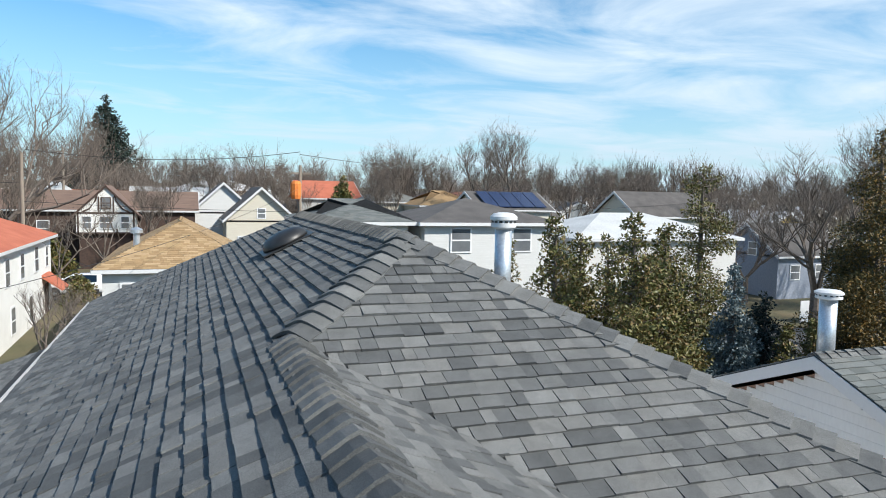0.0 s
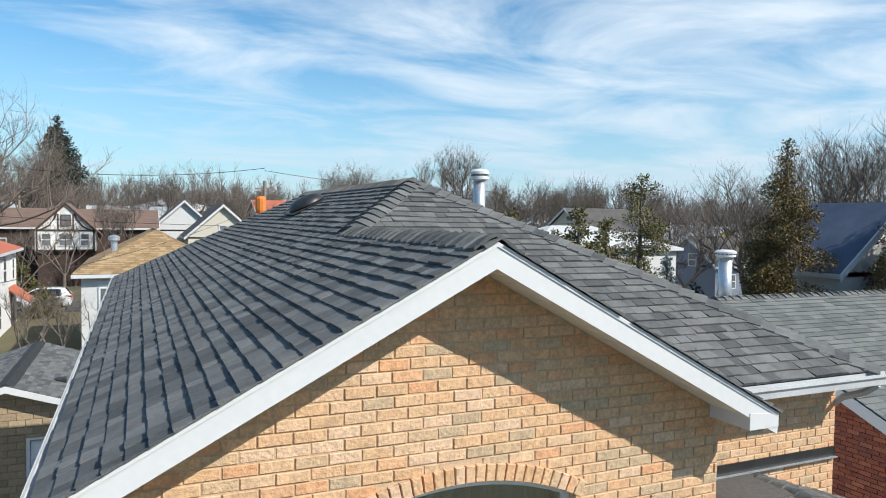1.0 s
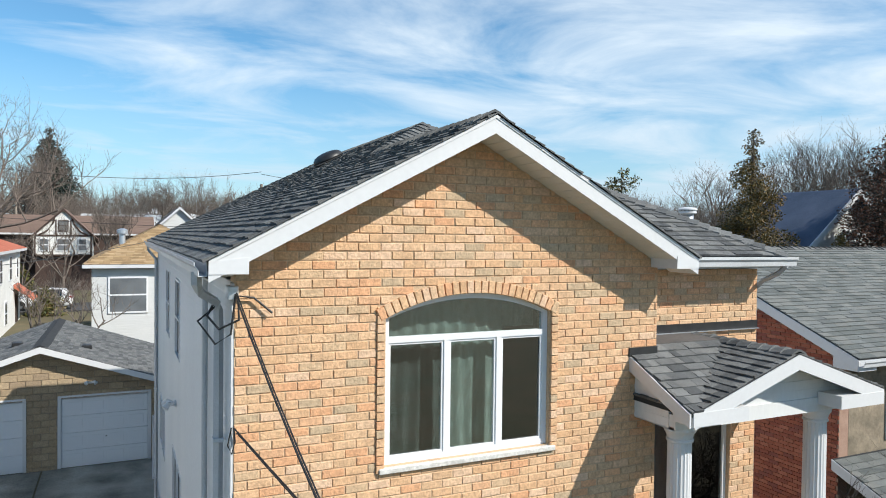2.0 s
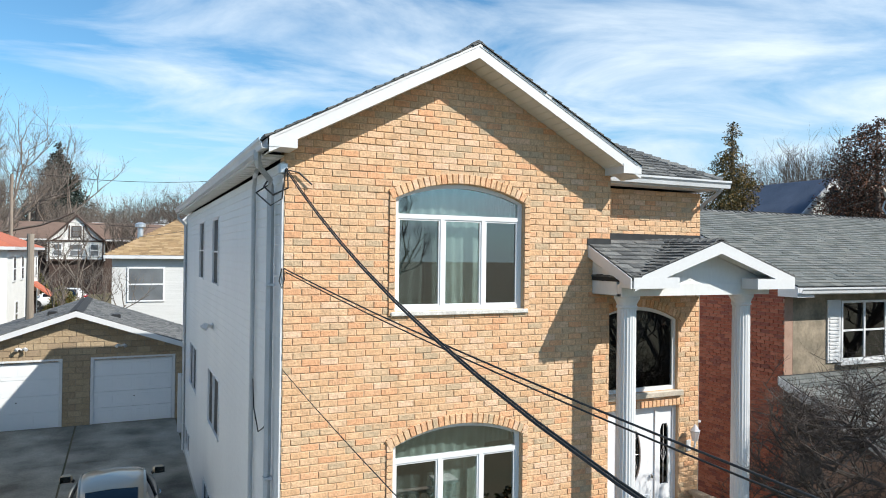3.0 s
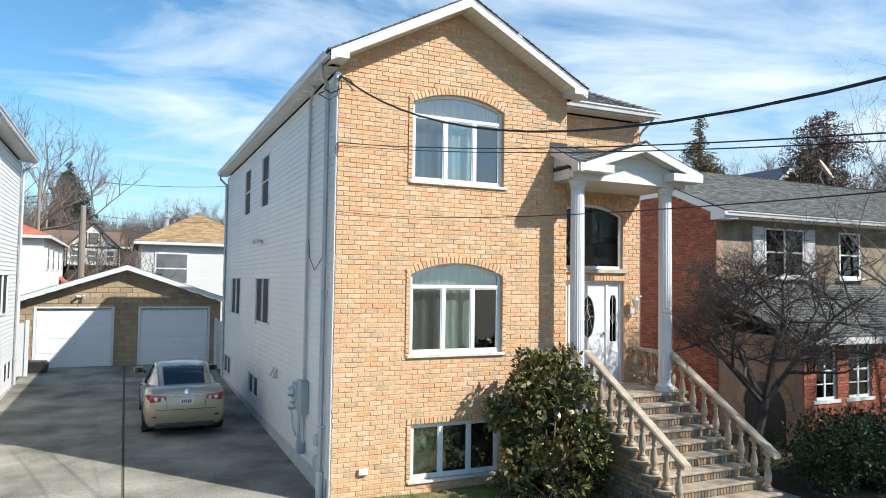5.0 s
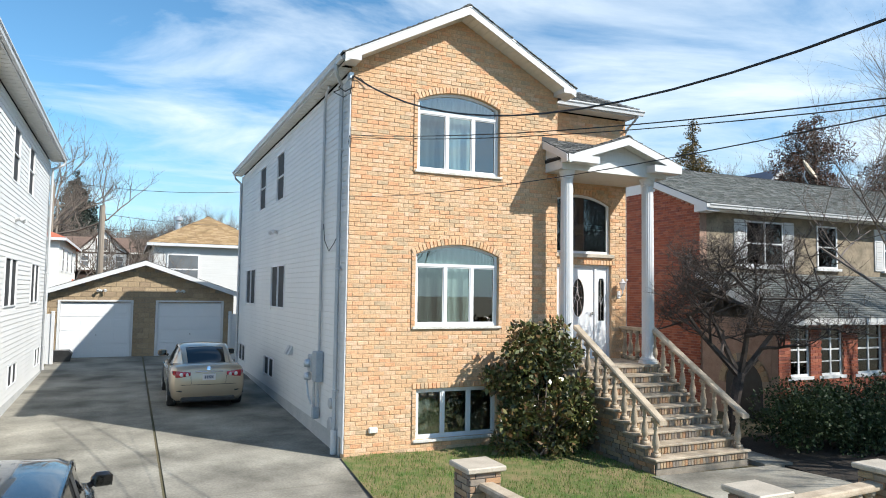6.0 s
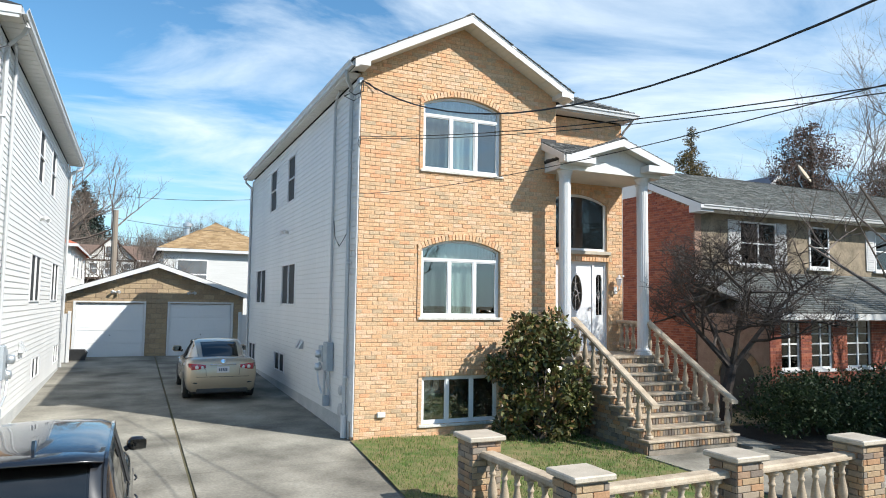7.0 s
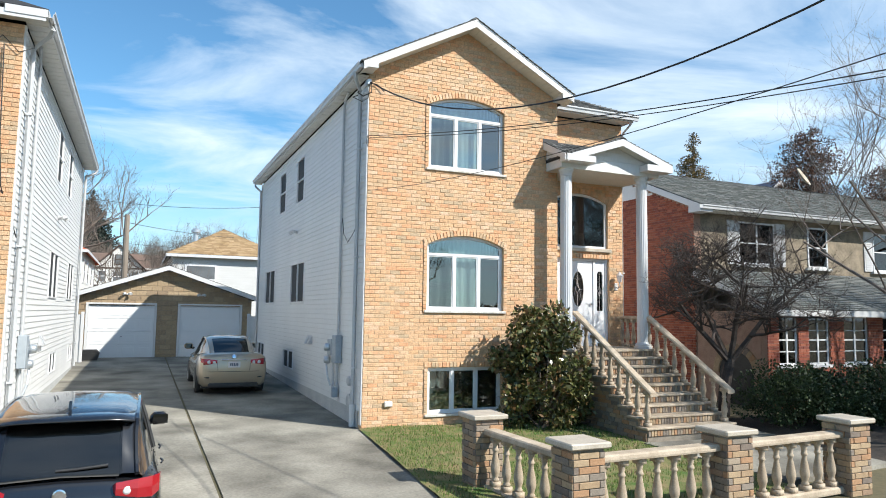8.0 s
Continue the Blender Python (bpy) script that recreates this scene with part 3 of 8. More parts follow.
# ---------------------------------------------------------------- the brick house
RND = random.Random(4)
W, BAY, REC, DEEP = 6.92, 4.53, 0.72, 13.38
APEX_X, APEX_Z, PITCH = 2.235, 8.53, 0.53
EL, ER, EF, EB, RAKE = -0.25, 7.0, 0.33, 13.62, -0.39
RIDGE_X = (EL + ER) / 2
EAVE_Z = APEX_Z - PITCH * (APEX_X - EL)
RIDGE_Z = EAVE_Z + PITCH * (RIDGE_X - EL)
HIP_Y = EF + (RIDGE_X - EL)
END_Y = EB - (RIDGE_X - EL)
J_Y = EF + (APEX_Z - EAVE_Z) / PITCH


def rake_z(x):
    return APEX_Z - PITCH * abs(x - APEX_X)


house = thing("house", "three-storey buff brick house with white siding and a charcoal shingle roof", "house")
WINS = [(1.335, 3.125, 2.29, 3.66, 0.21, 3.49), (1.335, 3.125, 5.285, 6.655, 0.21, 6.47)]
BASEWIN = (1.385, 3.10, 0.17, 1.11)
front = [(0, -0.35), (BAY, -0.35), (BAY, rake_z(BAY) - 0.10), (APEX_X, APEX_Z - 0.10), (0, rake_z(0) - 0.10)]
holes = [arched_loop(a, b, c, d, e) for a, b, c, d, e, _ in WINS] + [[(BASEWIN[0], BASEWIN[2]), (BASEWIN[1], BASEWIN[2]), (BASEWIN[1], BASEWIN[3]), (BASEWIN[0], BASEWIN[3])]]
wall_front = part("wall", holed(front, holes, lambda u, v: (u, -0.003, v), (0, 0.235, 0)), M_MORTAR, house, "buff brick front wall with raked joints")
FW = (4.78, 6.47, 3.86, 4.98, 0.22)
DOOR = (4.66, 6.50, 1.49, 3.61)
bay2 = [(BAY, -0.35), (W, -0.35), (W, 7.02), (BAY, 7.02)]
wall_bay = part("wall", holed(bay2, [arched_loop(*FW), [(DOOR[0], DOOR[2]), (DOOR[1], DOOR[2]), (DOOR[1], DOOR[3]), (DOOR[0], DOOR[3])]], lambda u, v: (u, REC - 0.003, v), (0, 0.235, 0)), M_MORTAR, house, "recessed buff brick wall beside the door")
part("wall", boxes((BAY - 0.23, BAY - 0.002, 0.24, REC + 0.0, -0.35, 6.98)), M_MORTAR, house)
part("wall", boxes((W - 0.22, W, REC + 0.24, DEEP, -0.35, 7.0)), M_SIDING, house)
part("wall", boxes((0.22, W - 0.22, DEEP - 0.2, DEEP, -0.35, 7.0)), M_SIDING, house)
# unseen floors and partition, coloured dark to stand in for unlit rooms
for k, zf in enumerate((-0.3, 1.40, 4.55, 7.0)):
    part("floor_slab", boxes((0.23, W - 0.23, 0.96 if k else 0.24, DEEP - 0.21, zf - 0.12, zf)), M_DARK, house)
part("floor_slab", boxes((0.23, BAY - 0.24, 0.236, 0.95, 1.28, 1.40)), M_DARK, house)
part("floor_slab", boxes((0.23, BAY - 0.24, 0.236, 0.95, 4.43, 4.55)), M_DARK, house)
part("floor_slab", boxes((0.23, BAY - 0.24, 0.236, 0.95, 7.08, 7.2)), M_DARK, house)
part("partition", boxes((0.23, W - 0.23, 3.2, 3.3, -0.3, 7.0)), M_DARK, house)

SIDE_WINS = [(8.5, 9.5, 5.35, 6.66, 1), (5.85, 6.82, 5.33, 6.63, 1), (9.95, 11.75, 2.48, 3.60, 2), (5.5, 7.3, 2.47, 3.60, 2), (6.65, 8.05, 0.56, 1.10, 2), (11.6, 13.0, 0.52, 1.10, 2)]


def side_wall(parent, wall_x, face):
    """The long white side of a house: core, foundation, boards, trim, windows."""
    x0, x1 = sorted((wall_x, wall_x - face * 0.2))
    core = part("wall", holed([(0.26, 0.18), (DEEP, 0.18), (DEEP, 7.0), (0.26, 7.0)], [[(a, c), (b, c), (b, d), (a, d)] for a, b, c, d, _ in SIDE_WINS], lambda u, v: (wall_x, u, v), (-face * 0.2, 0, 0)), M_SIDING, parent, "white vinyl-sided wall")
    part("foundation", boxes((min(x0, x1) - (0.02 if face < 0 else 0), max(x0, x1) + (0.02 if face > 0 else 0), 0.24, DEEP, -0.35, 0.28)), M_FOUND, parent, "grey parged foundation strip")
    lap_siding(core, wall_x, face, 0.12, DEEP - 0.06, 0.28, 7.0, [(a - 0.02, b + 0.02, c - 0.02, d + 0.02) for a, b, c, d, _ in SIDE_WINS])
    for a, b in ((0.0, 0.11), (DEEP - 0.07, DEEP + 0.02)):
        part("corner_post", boxes((wall_x - (0.03 if face > 0 else 0.028), wall_x + (0.028 if face > 0 else 0.03), a + 0.002, b, 0.02, 7.0), bevel=0.006), M_WHITE, parent)
    for a, b, c, d, n in SIDE_WINS:
        side_window(parent, wall_x, face, a, b, c, d, n)


side_wall(house, 0.0, -1)
for a, b, c, d, e, t in WINS:
    front_window(house, a, b, c, d, e, 0.05, (1, 0.92, 0.85), t, "white three-light window under an arched transom")
front_window(house, *BASEWIN, 0, 0.05, (1, 1, 1), 0, "low white three-light basement window")


def foyer_window():
    f, y = 0.06, REC + 0.05
    outer = arched_loop(*FW)
    inner = arched_loop(FW[0] + f, FW[1] - f, FW[2] + f, FW[3] - 0.01, FW[4] - f * 0.8)
    win = part("window", holed(outer, [inner], lambda u, v: (u, y, v), (0, 0.07, 0)), M_FRAME, house, "large arched white window with dark glass")
    p = part("pane", solid([(u, y + 0.03, v) for u, v in inner], (0, 0.006, 0)), M_GLASS_D, win)
    p.visible_shadow = False
    part("sill", boxes((FW[0] - 0.05, FW[1] + 0.08, y - 0.12, y + 0.05, FW[2] - 0.09, FW[2] - 0.002), bevel=0.01), M_CAP, win)


foyer_window()
for k, (a, b, c, d, e, t) in enumerate(WINS):
    curtain(a + 0.03, b - 0.42, 0.24, c + 0.02, d + 0.2, "sheer pale green curtain in gathered folds", M_CURTAIN, folds=9, deep=0.022, seed=k)
    curtain(b - 0.41, b - 0.03, 0.26, t + 0.02, d + 0.16, "short sheer valance behind the arched transom", M_CURTAIN, folds=5, deep=0.02, seed=k + 3)
curtain(BASEWIN[0], BASEWIN[1], 0.20, BASEWIN[2], BASEWIN[3], "grey patterned curtain in a basement window", M_BLIND, folds=9, seed=7)


# roof of the brick house
def v3(x, y, z):
    return (x, y, z)


P_L = [v3(EL, RAKE, EAVE_Z), v3(APEX_X, RAKE, APEX_Z), v3(APEX_X, J_Y, APEX_Z), v3(RIDGE_X, HIP_Y, RIDGE_Z), v3(RIDGE_X, END_Y, RIDGE_Z), v3(EL, EB, EAVE_Z)]
GRX = 2 * APEX_X - EL
P_G = [v3(APEX_X, RAKE, APEX_Z), v3(GRX, RAKE, EAVE_Z), v3(GRX, EF, EAVE_Z), v3(APEX_X, J_Y, APEX_Z)]
P_F = [v3(GRX, EF, EAVE_Z), v3(ER, EF, EAVE_Z), v3(RIDGE_X, HIP_Y, RIDGE_Z), v3(APEX_X, J_Y, APEX_Z)]
P_R = [v3(ER, EF, EAVE_Z), v3(ER, EB, EAVE_Z), v3(RIDGE_X, END_Y, RIDGE_Z), v3(RIDGE_X, HIP_Y, RIDGE_Z)]
P_B = [v3(ER, EB, EAVE_Z), v3(EL, EB, EAVE_Z), v3(RIDGE_X, END_Y, RIDGE_Z)]
roof = part("roof", deck(P_L), M_FELT, house, "charcoal architectural shingle roof with hips and a front gable")
for p in (P_G, P_F, P_R, P_B):
    part("roof_deck", deck(p), M_FELT, roof)
tabs = []
OVER = RAKE - 0.05
S_L = [v3(EL - 0.03, OVER, EAVE_Z - 0.016), v3(APEX_X, OVER, APEX_Z), *P_L[2:5], v3(EL - 0.03, EB, EAVE_Z - 0.016)]
S_G = [v3(APEX_X, OVER, APEX_Z), v3(GRX, OVER, EAVE_Z), *P_G[2:]]
for p, way, near in ((S_L, (-1, 0, 0), lambda q: q.y < 0.6 and q.x > 0.7), (S_G, (1, 0, 0), None), (P_F, (0, -1, 0), lambda q: q.y > 1.9), (P_R, (1, 0, 0), None)):
    j, single = shingle(roof_plane(p, way), RND, keep=near)
    tabs.append(j)
    for v, f in single:
        part("shingle", (v, f), M_TAB_P, roof)
tagged(part("shingles", joined(*tabs), M_TAB, roof), kind="stuff")
SL, SR, SF = (-1, 0, -PITCH), (1, 0, -PITCH), (0, -1, -PITCH)
for a, b, l, r in (((APEX_X, RAKE, APEX_Z), (APEX_X, J_Y, APEX_Z), SL, SR), ((APEX_X, J_Y, APEX_Z), (RIDGE_X, HIP_Y, RIDGE_Z), SL, SF),
                   ((ER, EF, EAVE_Z), (RIDGE_X, HIP_Y, RIDGE_Z), SF, SR), ((RIDGE_X, HIP_Y, RIDGE_Z), (RIDGE_X, END_Y, RIDGE_Z), SL, SR)):
    for v, f in cap_row(a, b, l, r, RND):
        part("ridge_cap", (v, f), M_TAB_P, roof)


def rake_boards(parent):
    """White rake fascia, its grooved soffit and the boxed returns of the front gable."""
    for s in (-1, 1):
        xe = APEX_X + s * (APEX_X - EL)
        z0 = APEX_Z - 0.012
        fall = lambda x: PITCH * abs(x - APEX_X)
        loop = [(APEX_X, RAKE - 0.022, z0), (xe, RAKE - 0.022, z0 - fall(xe)), (xe, RAKE - 0.022, z0 - fall(xe) - 0.165), (APEX_X, RAKE - 0.022, z0 - 0.165)]
        part("rake_fascia", solid(loop, (0, 0.02, 0)), M_WHITE, parent, "white metal-clad rake board")
        part("drip_edge", solid([(x, RAKE - 0.03, z) for x, z in ((APEX_X, z0 + 0.004), (xe, z0 + 0.004 - fall(xe)), (xe, z0 - 0.026 - fall(xe)), (APEX_X, z0 - 0.026))], (0, 0.007, 0)), M_WHITE, parent)
        lo = z0 - 0.150
        # added dark sheet: seen through the panel gaps, it stands for shade in the grooves
        part("soffit_backing", solid([(APEX_X, RAKE, lo + 0.02), (xe, RAKE, lo + 0.02 - fall(xe)), (xe, 0.0, lo + 0.02 - fall(xe)), (APEX_X, 0.0, lo + 0.02)], (0, 0, -0.010)), M_FELT, parent)
        n, w = 22, (APEX_X - EL) / 22
        for k in range(n):
            u0, u1 = APEX_X + s * (k * w + 0.004), APEX_X + s * ((k + 1) * w - 0.005)
            sof = [(u0, RAKE, lo - fall(u0)), (u1, RAKE, lo - fall(u1)), (u1, -0.002, lo - fall(u1)), (u0, -0.002, lo - fall(u0))]
            part("soffit_panel", solid(sof, (0, 0, -0.012)), M_SOFFIT, parent)
        inx = xe - s * 0.30
        bot = EAVE_Z - 0.115
        ret = [(xe, RAKE - 0.028, z0 - fall(xe) - 0.006), (inx, RAKE - 0.028, z0 - fall(inx) - 0.13), (inx, RAKE - 0.028, bot), (xe, RAKE - 0.028, bot)]
        part("eave_return", solid(ret, (0, 0.40, 0)), M_WHITE, parent, "white boxed eave return")


rake_boards(house)


def gutter(parent, a, b, out, label="white aluminium eave gutter"):
    """A K-style gutter from a to b along one axis; out is the level way that it stands off."""
    a, b, out = Vector(a), Vector(b), Vector(out)
    prof = [(0, 0), (0.0, -0.115), (0.075, -0.115), (0.085, -0.06), (0.115, -0.03), (0.115, 0.0), (0.108, 0.0), (0.105, -0.028), (0.076, -0.055), (0.068, -0.107), (0.008, -0.107), (0.008, 0)]
    part("gutter", solid([a + out * u * 0.85 + Vector((0, 0, w)) for u, w in prof], b - a), M_GUTTER, parent, label)


gutter(house, (EL - 0.004, RAKE + 0.02, EAVE_Z - 0.02), (EL - 0.004, EB, EAVE_Z - 0.02), (-1, 0, 0))
gutter(house, (GRX + 0.03, EF - 0.004, EAVE_Z - 0.02), (ER + 0.1, EF - 0.004, EAVE_Z - 0.02), (0, -1, 0))
part("fascia", boxes((EL, EL + 0.025, 0.02, EB, EAVE_Z - 0.16, EAVE_Z - 0.04)), M_WHITE, house)
part("fascia", boxes((GRX, ER, EF, EF + 0.025, EAVE_Z - 0.16, EAVE_Z - 0.04)), M_WHITE, house)
part("fascia", boxes((ER - 0.025, ER, EF + 0.03, EB, EAVE_Z - 0.16, EAVE_Z - 0.04)), M_WHITE, house)
part("soffit", boxes((EL + 0.026, -0.002, 0.02, EB, EAVE_Z - 0.155, EAVE_Z - 0.14)), M_SOFFIT, house)
part("soffit", boxes((BAY + 0.002, ER - 0.03, EF + 0.03, REC - 0.002, EAVE_Z - 0.155, EAVE_Z - 0.14)), M_SOFFIT, house)
part("soffit", boxes((W + 0.002, ER - 0.03, REC, EB, EAVE_Z - 0.155, EAVE_Z - 0.14)), M_SOFFIT, house)
for k in range(48):
    y = 0.1 + k * 0.28
    part("soffit_rib", boxes((EL + 0.03, -0.004, y - 0.006, y + 0.006, EAVE_Z - 0.162, EAVE_Z - 0.155)), M_SOFFIT, house)
# ---------------------------------------------------------------- porch and steps
PORCH_Z = 1.49


def porch():
    p = thing("porch", "white columned entrance porch with a small shingled gable roof", "porch")
    y0, zc = -0.62, 5.46
    part("ceiling_panel", boxes((4.24, 6.93, -0.60, REC - 0.004, zc, zc + 0.03)), M_SOFFIT, p)
    part("beam", boxes((4.24, 6.93, y0, y0 + 0.09, zc + 0.001, 5.62)), M_SIDING, p, "white sided porch beam")
    part("beam", solid([(4.24, y0 + 0.092, zc + 0.001), (4.24, -0.004, zc + 0.001), (4.24, -0.004, 5.98), (4.24, y0 + 0.092, 5.72)], (0.09, 0, 0)), M_SIDING, p, "white sided cheek of the porch roof")
    for k in range(4):
        part("siding_board", solid([(4.24, y0 + 0.092, 5.47 + k * 0.105), (4.24, -0.006, 5.47 + k * 0.105), (4.24, -0.006, 5.572 + k * 0.105), (4.24, -0.9 + 0.75 * max(0, k - 1) if k > 2 else y0 + 0.092, 5.572 + k * 0.105)] if k < 3 else [(4.24, -0.35, 5.785), (4.24, -0.006, 5.785), (4.24, -0.006, 5.887)], (-0.006 - 0.003 * (k % 2), 0, 0)), M_SIDING, p)
    part("beam", boxes((6.84, 6.93, y0 + 0.092, REC - 0.004, zc + 0.031, 5.66)), M_SIDING, p)
    ax, az, sl, yf = 5.69, 6.21, 0.34, -0.84
    part("gable_wall", solid([(ax - 1.42, y0 + 0.03, 5.60), (ax + 1.38, y0 + 0.03, 5.60), (ax, y0 + 0.03, az - 0.125)], (0, 0.05, 0)), M_SIDING, p, "white sided gable end")
    part("soffit", boxes((6.935, 7.105, yf - 0.03, REC - 0.004, 5.575, 5.59)), M_SOFFIT, p)
    part("soffit", solid([(4.172, yf - 0.03, 5.585), (4.238, yf - 0.03, 5.585), (4.238, -0.004, 5.985), (4.172, -0.004, 5.985)], (0, 0, -0.012)), M_SOFFIT, p)
    # gable triangle in lapped boards
    for k in range(4):
        z = 5.62 + k * 0.105
        hw = (az - 0.10 - z - 0.1) / sl
        if hw > 0.1:
            part("gable_board", boxes((ax - hw, ax + hw, y0 + 0.02 - 0.004 * (k % 2), y0 + 0.07, z, z + 0.103)), M_SIDING, p)
    for s in (-1, 1):
        wd = 1.47 if s < 0 else 1.42
        xe = ax + s * wd
        d = [(ax, yf - 0.05, az), (xe, yf - 0.05, az - sl * wd), (xe, (REC if s > 0 else 0.0) - 0.004, az - sl * wd), (ax, REC - 0.004, az)]
        part("roof_deck", solid(d, (0, 0, -0.06)), M_FELT, p)
        j, _ = shingle(roof_plane(d, (s, 0, 0)), RND)
        tagged(part("shingles", j, M_TAB, p), kind="stuff")
        loop = [(ax, yf - 0.062, az - 0.016), (xe, yf - 0.062, az - 0.016 - sl * wd), (xe, yf - 0.062, az - 0.165 - sl * wd), (ax, yf - 0.062, az - 0.175)]
        part("rake_fascia", solid(loop, (0, 0.022, 0)), M_WHITE, p)
        for k in range(9):
            u0, u1 = ax + s * (k * wd / 9 + 0.003), ax + s * ((k + 1) * wd / 9 - 0.004)
            lo = az - 0.125
            sof = [(u0, yf - 0.038, lo - sl * abs(u0 - ax)), (u1, yf - 0.038, lo - sl * abs(u1 - ax)), (u1, y0 + 0.02, lo - sl * abs(u1 - ax)), (u0, y0 + 0.02, lo - sl * abs(u0 - ax))]
            part("soffit_panel", solid(sof, (0, 0, -0.012)), M_SOFFIT, p)
    part("eave_return", boxes((4.20, 4.95, yf - 0.066, y0, 5.575, 5.715)), M_WHITE, p, "white boxed porch eave")
    part("eave_return", boxes((6.37, 7.11, yf - 0.066, y0, 5.545, 5.69)), M_WHITE, p, "white boxed porch eave")
    # lean-to slope on the garden side, running up to the house and into a valley with the gable
    sh, ze = 0.48, az - sl * 1.47 + 0.01
    top = lambda yy: ze + sh * (yy - yf + 0.05)
    yv = yf - 0.05 + (az - ze) / sh
    lean = [(4.17, yf - 0.05, ze), (4.25, yf - 0.05, ze), (ax, yv, az), (BAY + 0.012, yv, az), (BAY + 0.012, 0.0, top(0.0)), (4.17, 0.0, top(0.0))]
    part("roof_deck", solid(lean, (0, 0, -0.05)), M_FELT, p)
    j, _ = shingle(roof_plane(lean, (0, -1, 0)), RND)
    tagged(part("shingles", j, M_TAB, p), kind="stuff")
    part("roof_deck", boxes((BAY + 0.012, ax, yv, REC - 0.004, az - 0.05, az + 0.012)), M_ROOF_DARK, p, "flat shingled saddle behind the porch gable")
    part("rake_fascia", solid([(4.150, yf - 0.06, ze - 0.012), (4.150, -0.002, top(0.0) - 0.012), (4.150, -0.002, top(0.0) - 0.175), (4.150, yf - 0.06, ze - 0.15)], (0.02, 0, 0)), M_WHITE, p)
    part("flashing", boxes((4.14, BAY - 0.0, -0.024, -0.011, top(0.0) - 0.02, top(0.0) + 0.075)), M_BLACK, p, "black metal wall flashing")
    part("flashing", boxes((BAY + 0.03, W, REC - 0.024, REC - 0.011, az + 0.02, az + 0.125)), M_BLACK, p)
    part("flashing_strip", boxes((BAY + 0.03, W, REC - 0.06, REC - 0.026, az + 0.013, az + 0.020)), M_STEEL, p, "thin pale metal flashing strip")
    for v, f in cap_row((ax, yf - 0.05, az), (ax, REC - 0.12, az), (-1, 0, -sl), (1, 0, -sl), RND, half=0.12):
        part("ridge_cap", (v, f), M_TAB_P, p)
    # fluted columns
    for cx in (4.465, 6.56):
        cy = -0.45
        n, prof = 20, []
        verts, faces = [], []
        for z, r in ((PORCH_Z + 0.14, 0.134), (5.30, 0.124)):
            for k in range(n * 4):
                a = 2 * math.pi * k / (n * 4)
                rr = r * (1.0, 0.965, 0.945, 0.965)[k % 4]
                verts.append((cx + rr * math.cos(a), cy + rr * math.sin(a), z))
        m = n * 4
        faces = [(k, (k + 1) % m, m + (k + 1) % m, m + k) for k in range(m)]
        col = part("column", (verts, faces), M_WHITE, p, "white fluted column")
        part("capital", lathe([(0.126, 0), (0.14, 0.01), (0.14, 0.03), (0.128, 0.04), (0.145, 0.09), (0.17, 0.13), (0.17, 0.165)], 24, (cx, cy, 5.293)), M_WHITE, col)
        part("base", lathe([(0.20, 0), (0.20, 0.05), (0.18, 0.055), (0.185, 0.09), (0.15, 0.11), (0.136, 0.145)], 24, (cx, cy, PORCH_Z)), M_WHITE, col)


porch()


def baluster_vf(h, r=0.062, at=(0, 0, 0)):
    """A turned stone baluster with a square foot and head."""
    k = h
    prof = [(0.55, 0.10), (0.80, 0.115), (0.86, 0.14), (0.62, 0.17), (0.66, 0.20), (0.98, 0.30), (1.0, 0.37), (0.84, 0.48), (0.58, 0.60), (0.47, 0.68), (0.60, 0.70), (0.74, 0.725), (0.60, 0.75), (0.50, 0.79), (0.66, 0.86), (0.80, 0.90)]
    a = lathe([(r * p, k * q) for p, q in prof], 14, at)
    s = r * 0.92
    out = [a]
    for z0, z1 in ((0.0, 0.105), (0.895, 1.0)):
        v = [(at[0] + sx * s, at[1] + sy * s, at[2] + k * z) for z in (z0, z1) for sx, sy in ((-1, -1), (1, -1), (1, 1), (-1, 1))]
        out.append((v, [(3, 2, 1, 0), (4, 5, 6, 7), (0, 1, 5, 4), (1, 2, 6, 5), (2, 3, 7, 6), (3, 0, 4, 7)]))
    return joined(*out)


BAL_H = 0.66
_bal = bpy.data.meshes.new("baluster")
_v, _f = baluster_vf(BAL_H)
_bal.from_pydata(_v, [], _f)
for _p in _bal.polygons:
    _p.use_smooth = len(_p.vertices) == 4 and abs(_p.normal.z) < 0.9
_bal.materials.append(M_STONE)


def baluster(parent, x, y, z):
    ob = new("baluster", _bal)
    ob.parent = parent
    ob.matrix_world = pose(x, y, z)


